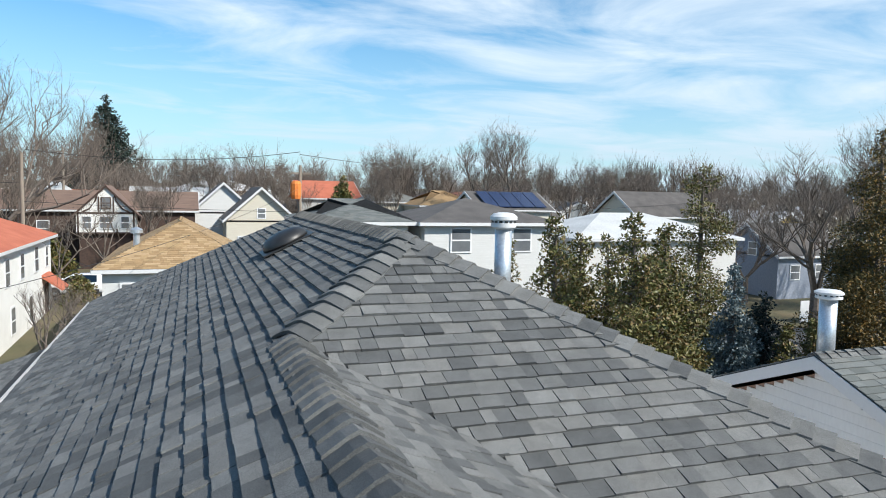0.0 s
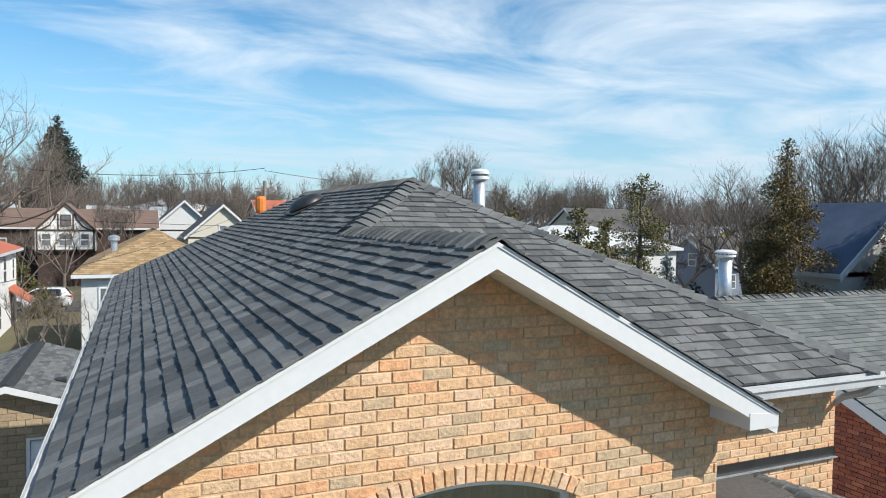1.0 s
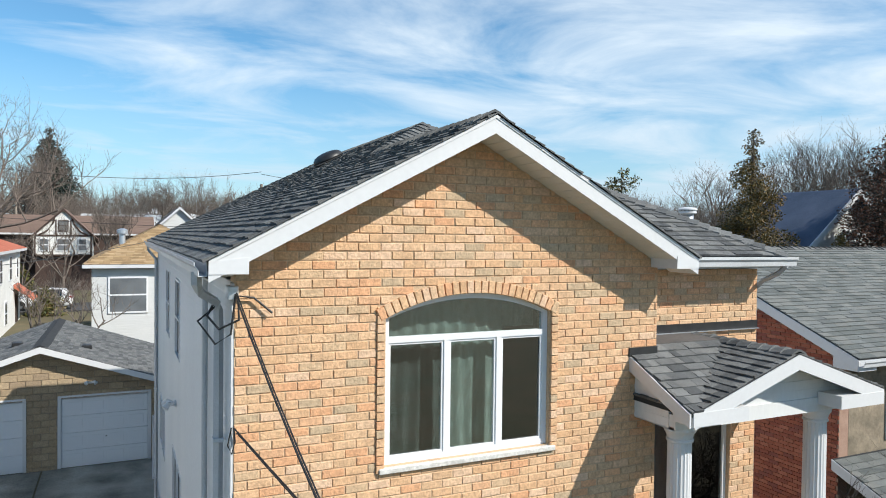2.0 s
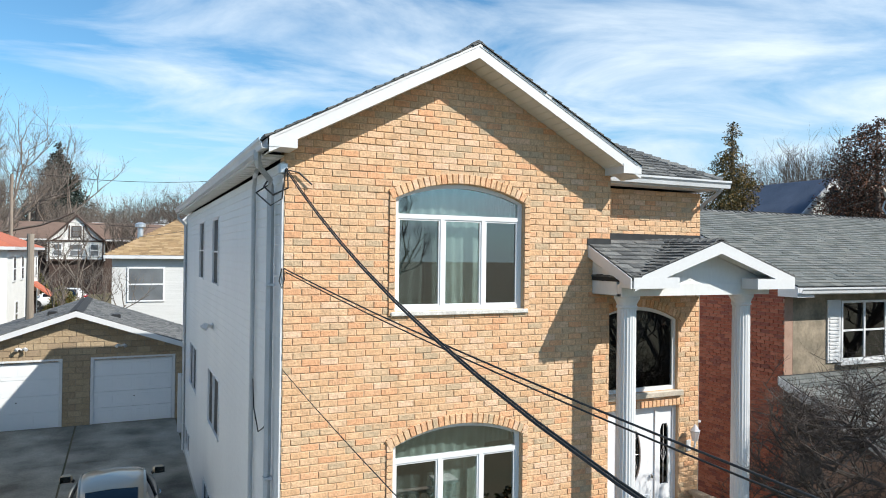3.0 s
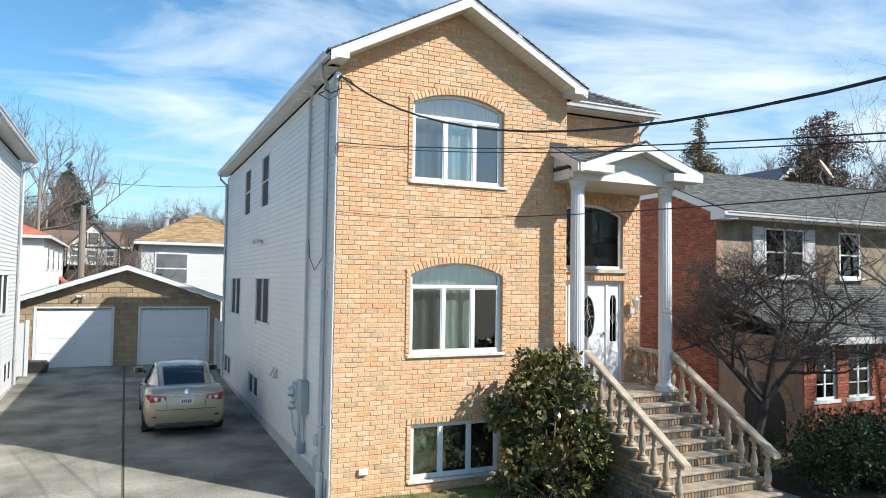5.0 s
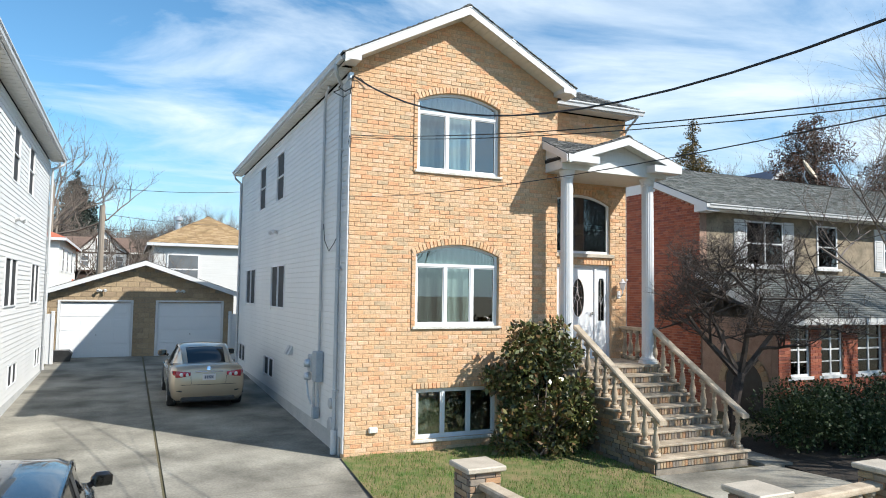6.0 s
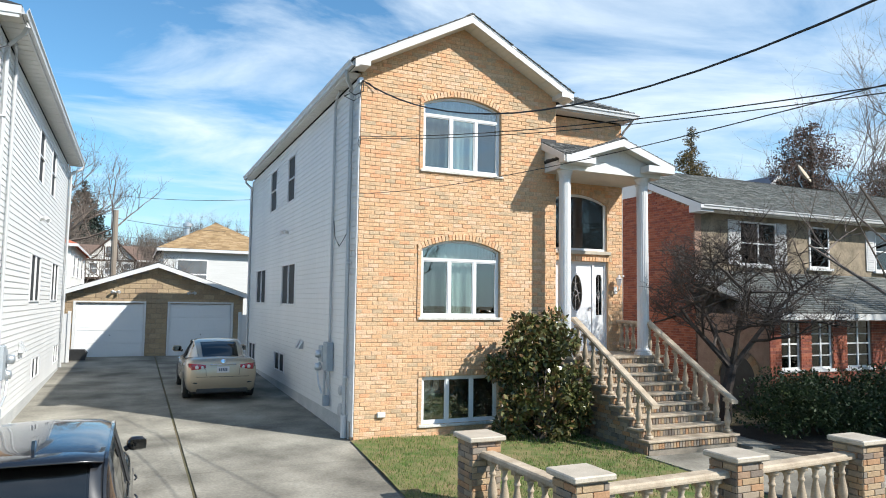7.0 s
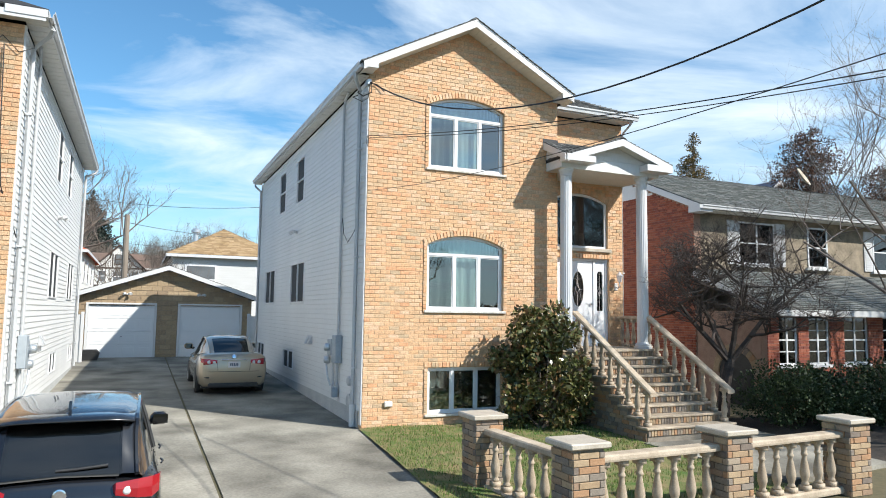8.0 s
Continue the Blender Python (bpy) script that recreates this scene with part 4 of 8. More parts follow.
def stairs():
    s = thing("front_steps", "brick-faced front steps with stone treads leading to the porch", "steps")
    rise, run, x0, x1 = 0.165, 0.275, 4.60, 6.76
    yt = -0.68
    part("core", boxes((x0 + 0.02, x1 - 0.02, yt + 0.02, REC - 0.004, -0.3, PORCH_Z - 0.05)), M_OLD_MORTAR, s)
    part("core", boxes((4.24, x0 + 0.02, yt + 0.02, -0.004, -0.3, PORCH_Z - 0.05)), M_OLD_MORTAR, s)
    part("landing", boxes((4.20, x1 + 0.14, yt - 0.03, -0.006, PORCH_Z - 0.05, PORCH_Z), (BAY + 0.01, x1 + 0.14, -0.006, REC - 0.002, PORCH_Z - 0.05, PORCH_Z)), M_STONE, s, "pale stone landing slab")
    part("face_panel", boxes((4.226, 4.238, yt + 0.02, -0.004, -0.3, PORCH_Z - 0.05)), M_OLD_MORTAR, s)
    rnd = random.Random(3)
    for k in range(9):
        top = PORCH_Z - rise * k
        yf = yt - run * k
        if k:
            part("core", boxes((x0 + 0.02, x1 - 0.02, yf + 0.02, yf + run + 0.02, -0.3, top - 0.045)), M_OLD_MORTAR, s)
            part("tread", boxes((x0 - 0.03, x1 + 0.03, yf - 0.03, yf + run + 0.015, top - 0.045, top), bevel=0.01), M_STONE, s, "worn pale stone tread")
        # soldier bricks in the riser
        n = 31
        w = (x1 - x0 - 0.04) / n
        for i in range(n):
            a = x0 + 0.02 + i * w
            v, f = block_vf((a + w / 2, yf + 0.012, top - 0.047 - (rise - 0.05) / 2), (w - 0.009, 0.03, rise - 0.056), 0.004)
            part("brick", (v, f), M_OLD, s)
    # cheek walls in brick, stepped under the treads
    for xx, face in ((x0, -1), (x1, 1)):
        for row in range(20):
            z = -0.16 + row * 0.08
            if z > PORCH_Z - 0.13:
                break
            k = max(0, math.ceil((PORCH_Z - 0.05 - (z + 0.08)) / rise - 0.001))
            k = min(8, int((PORCH_Z - 0.05 - (z + 0.075)) / rise))
            ya = yt - run * k + 0.03
            y = ya - (0.1 if row % 2 else 0)
            while y < -0.05:
                a, b = max(y, ya), min(y + 0.205, -0.03)
                if b - a > 0.04:
                    bm = boxes((xx - 0.012 * (face < 0), xx + 0.012 * (face > 0), a, b - 0.01, z, z + 0.07))
                    part("brick", bm, M_OLD, s)
                y += 0.215
    # two stone handrails on balusters
    for xr in (x0 + 0.12, x1 - 0.12):
        rail = thing("balustrade", "carved stone stair balustrade with turned balusters", "balustrade", group="stair balustrades")
        for k in range(0, 9):
            baluster(rail, xr, yt - run * k + 0.14 - (0.0 if k else 0.02), PORCH_Z - rise * k)
        sl = rise / run
        za, ya = PORCH_Z + BAL_H + 0.0 + sl * 0.14, yt + 0.26
        yb = yt - run * 8 - 0.05
        zb = za - sl * (ya - yb)
        prof = [(-0.075, 0.0), (0.075, 0.0), (0.085, 0.02), (0.085, 0.05), (0.065, 0.075), (-0.065, 0.075), (-0.085, 0.05), (-0.085, 0.02)]
        part("handrail", solid([(xr + u, yb, zb + w + 0.01) for u, w in prof], (0, ya - yb, za - zb)), M_STONE, rail, "moulded stone handrail")
    side = thing("balustrade", "short stone balustrade at the side of the landing", "balustrade", group="landing balustrades")
    for y in (-0.28, -0.06, 0.16, 0.38, 0.58):
        baluster(side, x1 + 0.02, y, PORCH_Z)
    part("handrail", boxes((x1 - 0.055, x1 + 0.095, -0.36, REC - 0.01, PORCH_Z + BAL_H, PORCH_Z + BAL_H + 0.075), bevel=0.015), M_STONE, side)
    side = thing("balustrade", "short stone balustrade at the side of the landing", "balustrade", group="landing balustrades")
    for y in (-0.30, -0.10):
        baluster(side, 4.31, y + 0.02, PORCH_Z)
    part("handrail", boxes((4.235, 4.385, -0.26, -0.01, PORCH_Z + BAL_H, PORCH_Z + BAL_H + 0.075), bevel=0.015), M_STONE, side)


stairs()


def entrance():
    d = thing("front_door", "white panelled front door with oval leaded glass and sidelights", "door")
    y = REC + 0.06
    x0, x1, z0, z1 = DOOR
    f = 0.06
    dl, dr = 5.20, 6.08
    holes_ = [[(dl, z0 + 0.02), (dr, z0 + 0.02), (dr, z1 - f), (dl, z1 - f)], [(x0 + f, z0 + 0.02), (dl - f, z0 + 0.02), (dl - f, z1 - f), (x0 + f, z1 - f)], [(dr + f, z0 + 0.02), (x1 - f, z0 + 0.02), (x1 - f, z1 - f), (dr + f, z1 - f)]]
    part("door_frame", holed([(x0, z0), (x1, z0), (x1, z1), (x0, z1)], holes_, lambda u, v: (u, y, v), (0, 0.09, 0)), M_DOOR, d)

    def oval(cx, cz, a, b, n=28):
        return [(cx + a * math.cos(2 * math.pi * k / n), cz + b * math.sin(2 * math.pi * k / n)) for k in range(n)]

    cx, cz = (dl + dr) / 2, 2.86
    leaf = part("door_leaf", holed([(dl + 0.004, z0 + 0.024), (dr - 0.004, z0 + 0.024), (dr - 0.004, z1 - f - 0.004), (dl + 0.004, z1 - f - 0.004)], [oval(cx, cz, 0.175, 0.44)], lambda u, v: (u, y + 0.025, v), (0, 0.05, 0)), M_DOOR, d)
    part("oval_rim", holed(oval(cx, cz, 0.205, 0.475), [oval(cx, cz, 0.165, 0.43)], lambda u, v: (u, y + 0.012, v), (0, 0.012, 0)), M_DOOR, leaf)
    part("glass", solid([(u, y + 0.05, v) for u, v in oval(cx, cz, 0.174, 0.438)], (0, 0.006, 0)), M_GLASS_D, leaf)
    cames = [tube([(cx + 0.07 * math.cos(a), y + 0.046, cz + 0.09 * math.sin(a)) for a in [i * math.pi / 2 for i in range(5)]], 0.006, 5)]
    cames += [tube([(cx, y + 0.046, cz + s * 0.09), (cx, y + 0.046, cz + s * 0.42)], 0.005, 5) for s in (-1, 1)]
    cames += [tube([(cx + s * 0.07, y + 0.046, cz), (cx + s * 0.17, y + 0.046, cz)], 0.005, 5) for s in (-1, 1)]
    cames += [tube([(cx + s * 0.13, y + 0.046, cz + 0.28), (cx, y + 0.046, cz + 0.22), (cx - s * 0.13, y + 0.046, cz - 0.28)], 0.005, 5) for s in (-1, 1)]
    part("leading", joined(*cames), M_LAMPCLEAR, leaf)
    for px in (cx - 0.20, cx + 0.20):
        part("panel", boxes((px - 0.14, px + 0.14, y + 0.017, y + 0.03, 1.62, 2.22), bevel=0.008), M_DOOR, leaf)
    part("door_handle", lathe([(0.02, 0), (0.028, 0.02), (0.028, 0.04), (0.012, 0.06)], 12, (dr - 0.07, y + 0.0, 2.48)), M_CHROME, leaf)
    for a, b in ((x0 + f, dl - f), (dr + f, x1 - f)):
        c = (a + b) / 2
        loop = oval(c, 2.80, 0.085, 0.52, 20)
        sl = part("sidelight", holed([(a + 0.004, z0 + 0.024), (b - 0.004, z0 + 0.024), (b - 0.004, z1 - f - 0.004), (a + 0.004, z1 - f - 0.004)], [[(c - 0.085, 2.34), (c + 0.085, 2.34), (c + 0.085, 3.22), (c + 0.05, 3.31), (c - 0.05, 3.31), (c - 0.085, 3.22)]], lambda u, v: (u, y + 0.025, v), (0, 0.05, 0)), M_DOOR, d)
        part("glass", boxes((c - 0.084, c + 0.084, y + 0.05, y + 0.056, 2.341, 3.30)), M_GLASS_D, sl)
        lead = [tube([(c, y + 0.046, 2.36), (c, y + 0.046, 3.29)], 0.005, 5), tube([(c, y + 0.046, 2.7), (c - 0.05, y + 0.046, 2.83), (c, y + 0.046, 2.96), (c + 0.05, y + 0.046, 2.83), (c, y + 0.046, 2.7)], 0.005, 5)]
        part("leading", joined(*lead), M_LAMPCLEAR, sl)
    # wall lantern
    l = thing("wall_lantern", "white coach lantern on the brick beside the door", "wall lamp")
    lx, lz = 6.70, 2.95
    part("arm", tube([(lx, REC - 0.005, lz), (lx, REC - 0.10, lz - 0.05), (lx, REC - 0.16, lz + 0.02), (lx, REC - 0.16, lz + 0.10)], 0.015, 8), M_WHITE, l)
    part("back_plate", boxes((lx - 0.05, lx + 0.05, REC - 0.03, REC - 0.012, lz - 0.10, lz + 0.08), bevel=0.01), M_WHITE, l)
    part("shade", lathe([(0.045, 0.10), (0.075, 0.25), (0.085, 0.26), (0.03, 0.33), (0.012, 0.36)], 8, (lx, REC - 0.16, lz)), M_LAMPCLEAR, l)


entrance()


# ---------------------------------------------------------------- garage
def garage():
    g = thing("garage", "double garage of tan split-face block with two white roll-up doors", "garage")
    y, x0, x1, zg, rise = 17.5, -6.45, 0.36, 0.28, 0.33
    cx, zt = -3.04, 3.98
    doors = [(-5.97, -3.47, zg - 0.02, 2.41), (-2.56, -0.08, zg - 0.02, 2.41)]
    sl = 0.345
    outer = [(x0, zg - 0.4), (x1, zg - 0.4), (x1, zt - 0.14 - sl * (x1 - cx)), (cx, zt - 0.14), (x0, zt - 0.14 - sl * (cx - x0))]
    wall = part("wall", holed(outer, [[(a, c), (b, c), (b, d), (a, d)] for a, b, c, d in doors], lambda u, v: (u, y + 0.015, v), (0, 0.2, 0)), M_OLD_MORTAR, g, "tan split-face block wall")
    rnd = random.Random(8)
    for a, b, c, d in courses(zg - 0.1, 3.8, 0.20, 0.405, lambda z: (max(x0, cx - (zt - 0.18 - z) / sl) if z > 2.5 else x0, min(x1, cx + (zt - 0.18 - z) / sl) if z > 2.5 else x1), lambda z: [(p - 0.06, q + 0.06) for p, q, r, s in doors if z < s + 0.06], rnd):
        v, f = block_vf(((a + b) / 2, y + 0.005 + rnd.uniform(-0.004, 0.004), (c + d) / 2), (b - a, 0.03, d - c), 0.008)
        part("block", (v, f), M_BLOCK, wall)
    for b_ in ((x0, x0 + 0.2, y + 0.22, y + 6.5, zg - 0.4, 2.6), (x1 - 0.2, x1, y + 0.22, y + 6.5, zg - 0.4, 2.6), (x0 + 0.2, x1 - 0.2, y + 6.3, y + 6.5, zg - 0.4, 2.6)):
        part("wall", boxes(b_), M_OLD_MORTAR, g)
    for a, b, c, d in doors:
        door = part("garage_door", boxes((a + 0.04, b - 0.04, y + 0.10, y + 0.12, c, d - 0.03)), M_GARAGE, g, "white sectional garage door")
        n = 4
        h = (d - 0.05 - c - 0.01) / n
        for i in range(n):
            panel = part("door_panel", boxes((a + 0.045, b - 0.045, y + 0.065, y + 0.098, c + 0.01 + i * h, c + 0.01 + (i + 1) * h - 0.008), bevel=0.006), M_GARAGE, door)
            for q in range(4):
                w = (b - a - 0.2) / 4
                px = a + 0.1 + q * w
                part("raised_field", boxes((px + 0.06, px + w - 0.06, y + 0.058, y + 0.066, c + 0.01 + i * h + 0.12, c + 0.01 + (i + 1) * h - 0.12), bevel=0.004), M_GARAGE, panel)
        for b_ in ((a - 0.05, a + 0.04, y - 0.03, y + 0.11, c, d), (b - 0.04, b + 0.05, y - 0.03, y + 0.11, c, d), (a - 0.05, b + 0.05, y - 0.03, y + 0.11, d, d + 0.06)):
            part("door_casing", boxes(b_), M_WHITE, g)
        part("handle", lathe([(0.02, 0), (0.025, 0.015), (0.012, 0.03)], 10, ((a + b) / 2 + 0.02, y + 0.055, c + 0.85)), M_BLACK, door)
    # roof
    for s in (-1, 1):
        xe = cx + s * 3.75
        p = [(cx, y - 0.35, zt + 0.05), (xe, y - 0.35, zt + 0.05 - sl * 3.75), (xe, y + 6.8, zt + 0.05 - sl * 3.75), (cx, y + 6.8, zt + 0.05)]
        part("roof", deck(p, 0.08), M_FELT, g)
        j, _ = shingle(roof_plane(p, (s, 0, 0)), RND, step=0.15, widths=(0.3, 0.33))
        tagged(part("shingles", j, M_TAB, g), kind="stuff")
        loop = [(cx, y - 0.375, zt + 0.04), (xe, y - 0.375, zt + 0.04 - sl * 3.75), (xe, y - 0.375, zt - 0.13 - sl * 3.75), (cx, y - 0.375, zt - 0.14)]
        part("rake_fascia", solid(loop, (0, 0.025, 0)), M_WHITE, g)
        part("soffit", solid([(cx, y - 0.34, zt - 0.10), (xe, y - 0.34, zt - 0.10 - sl * 3.75), (xe, y + 0.0, zt - 0.10 - sl * 3.75), (cx, y + 0.0, zt - 0.10)], (0, 0, -0.01)), M_SOFFIT, g)
    part("ridge_strip", solid([(cx - 0.22, y - 0.3, zt + 0.0), (cx, y - 0.3, zt + 0.085), (cx + 0.22, y - 0.3, zt + 0.0)], (0, 7.0, 0)), M_FELT, g, "dark ridge strip")
    for vx, vy in ((-3.9, y + 2.2), (-1.9, y + 1.6)):
        zz = zt + 0.05 - sl * abs(vx - cx)
        part("roof_vent", boxes((vx - 0.15, vx + 0.15, vy - 0.15, vy + 0.15, zz - 0.06, zz + 0.11), bevel=0.03), M_BLACK, g, "black box roof vent")
    for lx in (-4.55, -1.72):
        lamp = thing("flood_light", "small twin-headed flood light on the garage gable", "flood light", group="garage flood lights")
        part("base", lathe([(0.06, 0), (0.06, 0.03), (0.03, 0.05)], 12, (lx, y - 0.03, 2.80)), M_WHITE, lamp)
        for s in (-1, 1):
            part("lamp_head", tube([(lx + s * 0.03, y - 0.05, 2.84), (lx + s * 0.10, y - 0.15, 2.86), (lx + s * 0.14, y - 0.20, 2.82)], 0.03, 8, 0.06), M_WHITE, lamp)


garage()


# ---------------------------------------------------------------- twin house across the drive
def twin():
    t = thing("house", "white-sided twin house with a buff brick front", "house")
    wx = -6.1
    side_wall(t, wx, 1)
    part("wall", boxes((-12.9, wx, 0.002, 0.24, -0.35, 7.0)), M_MORTAR, t, "buff brick front wall")
    for a, b, c, d in courses(-0.2, 7.0, 0.08, 0.214, lambda z: (-7.7, wx), lambda z: [], random.Random(12)):
        v, f = block_vf(((a + b) / 2, 0.004, (c + d) / 2), (b - a, 0.026, d - c), 0.003)
        part("brick", (v, f), M_BRICK_P, t)
    for b_ in ((-12.9, -12.7, 0.24, DEEP, -0.35, 7.0), (-12.7, wx - 0.2, DEEP - 0.2, DEEP, -0.35, 7.0)):
        part("wall", boxes(b_), M_SIDING, t)
    ez = EAVE_Z
    xr, xl, rx = wx + 0.37, -13.3, -9.515
    rz_ = ez + PITCH * 3.785
    for p in ([(xr, -0.33, ez), (xr, EB, ez), (rx, EB - 3.8, rz_), (rx, 3.5, rz_)], [(xl, -0.33, ez), (xl, EB, ez), (rx, EB - 3.8, rz_), (rx, 3.5, rz_)], [(xl, -0.33, ez), (xr, -0.33, ez), (rx, 3.5, rz_)], [(xl, EB, ez), (xr, EB, ez), (rx, EB - 3.8, rz_)]):
        part("roof", deck(p), M_FELT, t)
    gutter(t, (xr + 0.004, -0.3, ez - 0.02), (xr + 0.004, EB, ez - 0.02), (1, 0, 0))
    for b_ in ((xr - 0.025, xr, -0.3, EB, ez - 0.16, ez - 0.04), (xl, xr - 0.026, -0.33, -0.305, ez - 0.21, ez - 0.03)):
        part("fascia", boxes(b_), M_WHITE, t)
    for b_ in ((wx + 0.002, xr - 0.026, -0.3, EB, ez - 0.155, ez - 0.14), (xl + 0.1, wx, -0.3, 0.0, ez - 0.155, ez - 0.14)):
        part("soffit", boxes(b_), M_SOFFIT, t)
    part("eave_return", boxes((wx - 0.25, xr, -0.345, 0.0, ez - 0.15, ez - 0.02)), M_WHITE, t)
    for k in range(48):
        y = 0.1 + k * 0.28
        part("soffit_rib", boxes((wx + 0.004, xr - 0.03, y - 0.006, y + 0.006, ez - 0.162, ez - 0.155)), M_SOFFIT, t)


twin()


# ---------------------------------------------------------------- red brick neighbour
def red_house():
    h = thing("house", "older red brick house with a grey shingle roof and white trim", "house")
    x0, x1, yf, yb = 10.5, 27.5, 2.0, 9.5
    ez, rz_, ry = 5.44, 7.22, 5.75
    sl = (rz_ - ez) / (ry - (yf - 0.45))
    side = [(yf, -0.2), (yb, -0.2), (yb, ez - 0.05), (ry, rz_ - 0.28), (yf, ez - 0.05)]
    wall = part("wall", solid([(x0 + 0.012, u, v) for u, v in side], (0.24, 0, 0)), M_RED_MORTAR, h, "weathered red brick side wall")
    vs, rnd = [], random.Random(6)
    def span(z):
        if z < ez - 0.1:
            return (yf, yb)
        k = (rz_ - 0.3 - z) / sl
        return (ry - k, ry + k)
    for a, b, c, d in courses(-0.1, 6.0, 0.073, 0.213, span, lambda z: [], rnd):
        v, f = block_vf((0, 0, 0), (b - a, 0.026, d - c), 0.0)
        vs.append(([(x0 + 0.004 + q[1], (a + b) / 2 - q[0], (c + d) / 2 + q[2]) for q in v], f))
    tagged(part("bricks", joined(*vs), M_RED, wall), kind="stuff")
    for k in range(14):
        z = 6.02 + k * 0.08
        a, b = span(z + 0.05)
        if b - a > 0.1:
            part("gable_board", boxes((x0 - 0.01 - 0.004 * (k % 2), x0 + 0.01, a, b, z, z + 0.079)), M_SIDING, h)
    for b_ in ((x0 + 0.26, x1, yf, yf + 0.2, -0.2, ez - 0.06), (x1 - 0.2, x1, yf + 0.2, yb, -0.2, ez), (x0 + 0.26, x1, yb - 0.2, yb, -0.2, ez)):
        part("wall", boxes(b_), M_CREAM, h, "cream stone-faced front wall")
    pf = [(x0 - 0.18, yf - 0.45, ez), (x1 + 0.3, yf - 0.45, ez), (x1 + 0.3, ry, rz_), (x0 - 0.18, ry, rz_)]
    pb = [(x0 - 0.18, yb + 0.45, ez), (x1 + 0.3, yb + 0.45, ez), (x1 + 0.3, ry, rz_), (x0 - 0.18, ry, rz_)]
    for p, w in ((pf, (0, -1, 0)), (pb, (0, 1, 0))):
        part("roof", deck(p), M_FELT, h)
        j, _ = shingle(roof_plane(p, w), RND, step=0.14, widths=(0.3, 0.33, 0.31))
        tagged(part("shingles", j, M_TAB_G, h), kind="stuff")
    for s, ye in ((-1, yf - 0.45), (1, yb + 0.45)):
        loop = [(x0 - 0.2, ry, rz_ - 0.02), (x0 - 0.2, ye, ez - 0.02), (x0 - 0.2, ye, ez - 0.20), (x0 - 0.2, ry, rz_ - 0.22)]
        part("rake_fascia", solid(loop, (0.02, 0, 0)), M_WHITE, h)
        part("soffit", solid([(x0 - 0.18, ry, rz_ - 0.14), (x0 - 0.18, ye, ez - 0.14), (x0 + 0.0, ye, ez - 0.14), (x0 + 0.0, ry, rz_ - 0.14)], (0, 0, -0.012)), M_SOFFIT, h)
    for v, f in cap_row((x0 - 0.18, ry, rz_), (x0 + 9, ry, rz_), (0, -1, -sl), (0, 1, -sl), RND, step=0.2, half=0.14):
        part("ridge_cap", (v, f), M_TAB_P, h)
    part("eave_return", boxes((x0 - 0.19, x0 + 0.28, yf - 0.46, yf - 0.0, ez - 0.22, ez - 0.03)), M_WHITE, h)
    gutter(h, (x0 - 0.15, yf - 0.455, ez - 0.03), (x1 + 0.3, yf - 0.455, ez - 0.03), (0, -1, 0))
    part("soffit", boxes((x0 + 0.28, x1, yf - 0.44, yf - 0.002, ez - 0.17, ez - 0.15)), M_SOFFIT, h)
    # upper windows with shutters
    def sash(cx, w, z0, z1, y, mull=1):
        fr = [[(cx - w / 2 + 0.05 + i * (w - 0.05) / mull, z0 + 0.05), (cx - w / 2 + (i + 1) * (w - 0.05) / mull, z0 + 0.05), (cx - w / 2 + (i + 1) * (w - 0.05) / mull, z1 - 0.05), (cx - w / 2 + 0.05 + i * (w - 0.05) / mull, z1 - 0.05)] for i in range(mull)]
        win = part("window", holed([(cx - w / 2, z0), (cx + w / 2, z0), (cx + w / 2, z1), (cx - w / 2, z1)], fr, lambda u, v: (u, y - 0.03, v), (0, 0.05, 0)), M_FRAME, h, "white sash window")
        for l in fr:
            part("pane", boxes((l[0][0], l[1][0], y - 0.008, y - 0.004, l[0][1], l[2][1])), M_GLASS_D, win)
            m = (l[0][1] + l[2][1]) / 2
            part("meeting_rail", boxes((l[0][0], l[1][0], y - 0.02, y - 0.009, m - 0.02, m + 0.02)), M_FRAME, win)
        part("sill", boxes((cx - w / 2 - 0.1, cx + w / 2 + 0.1, y - 0.10, y - 0.002, z0 - 0.08, z0 - 0.002)), M_WHITE, win)
        return win
    for cx, w, m in ((12.96, 1.5, 2), (15.6, 0.9, 1), (19.0, 1.5, 2)):
        sash(cx, w, 3.82, 5.1, yf, m)
        if m == 2:
            for s in (-1, 1):
                sx = cx + s * (w / 2 + 0.24)
                shut = part("shutter", boxes((sx - 0.2, sx + 0.2, yf - 0.035, yf - 0.004, 3.80, 5.12)), M_WHITE, h, "white louvred shutter")
                for i in range(16):
                    part("louvre", boxes((sx - 0.15, sx + 0.15, yf - 0.05, yf - 0.034, 3.86 + i * 0.078, 3.90 + i * 0.078)), M_WHITE, shut)
    # enclosed porch with a lean-to roof
    py, ex = -0.75, 10.55
    for b_ in ((ex, x1, py + 0.35, py + 0.55, -0.3, 1.0), (ex, ex + 0.25, py + 0.55, yf, -0.3, 2.4)):
        part("porch_wall", boxes(b_), M_RED_MORTAR, h)
    vs = []
    for a, b, c, d in courses(-0.25, 2.3, 0.073, 0.213, lambda z: (ex, 19.0), lambda z: [] if z < 1.0 else [(10.95, 11.65), (12.05, 12.85), (13.4, 14.4), (15.0, 16.0)], rnd):
        v, f = block_vf(((a + b) / 2, py + 0.345, (c + d) / 2), (b - a, 0.03, d - c), 0.0)
        vs.append((v, f))
    tagged(part("bricks", joined(*vs), M_RED, h), kind="stuff")
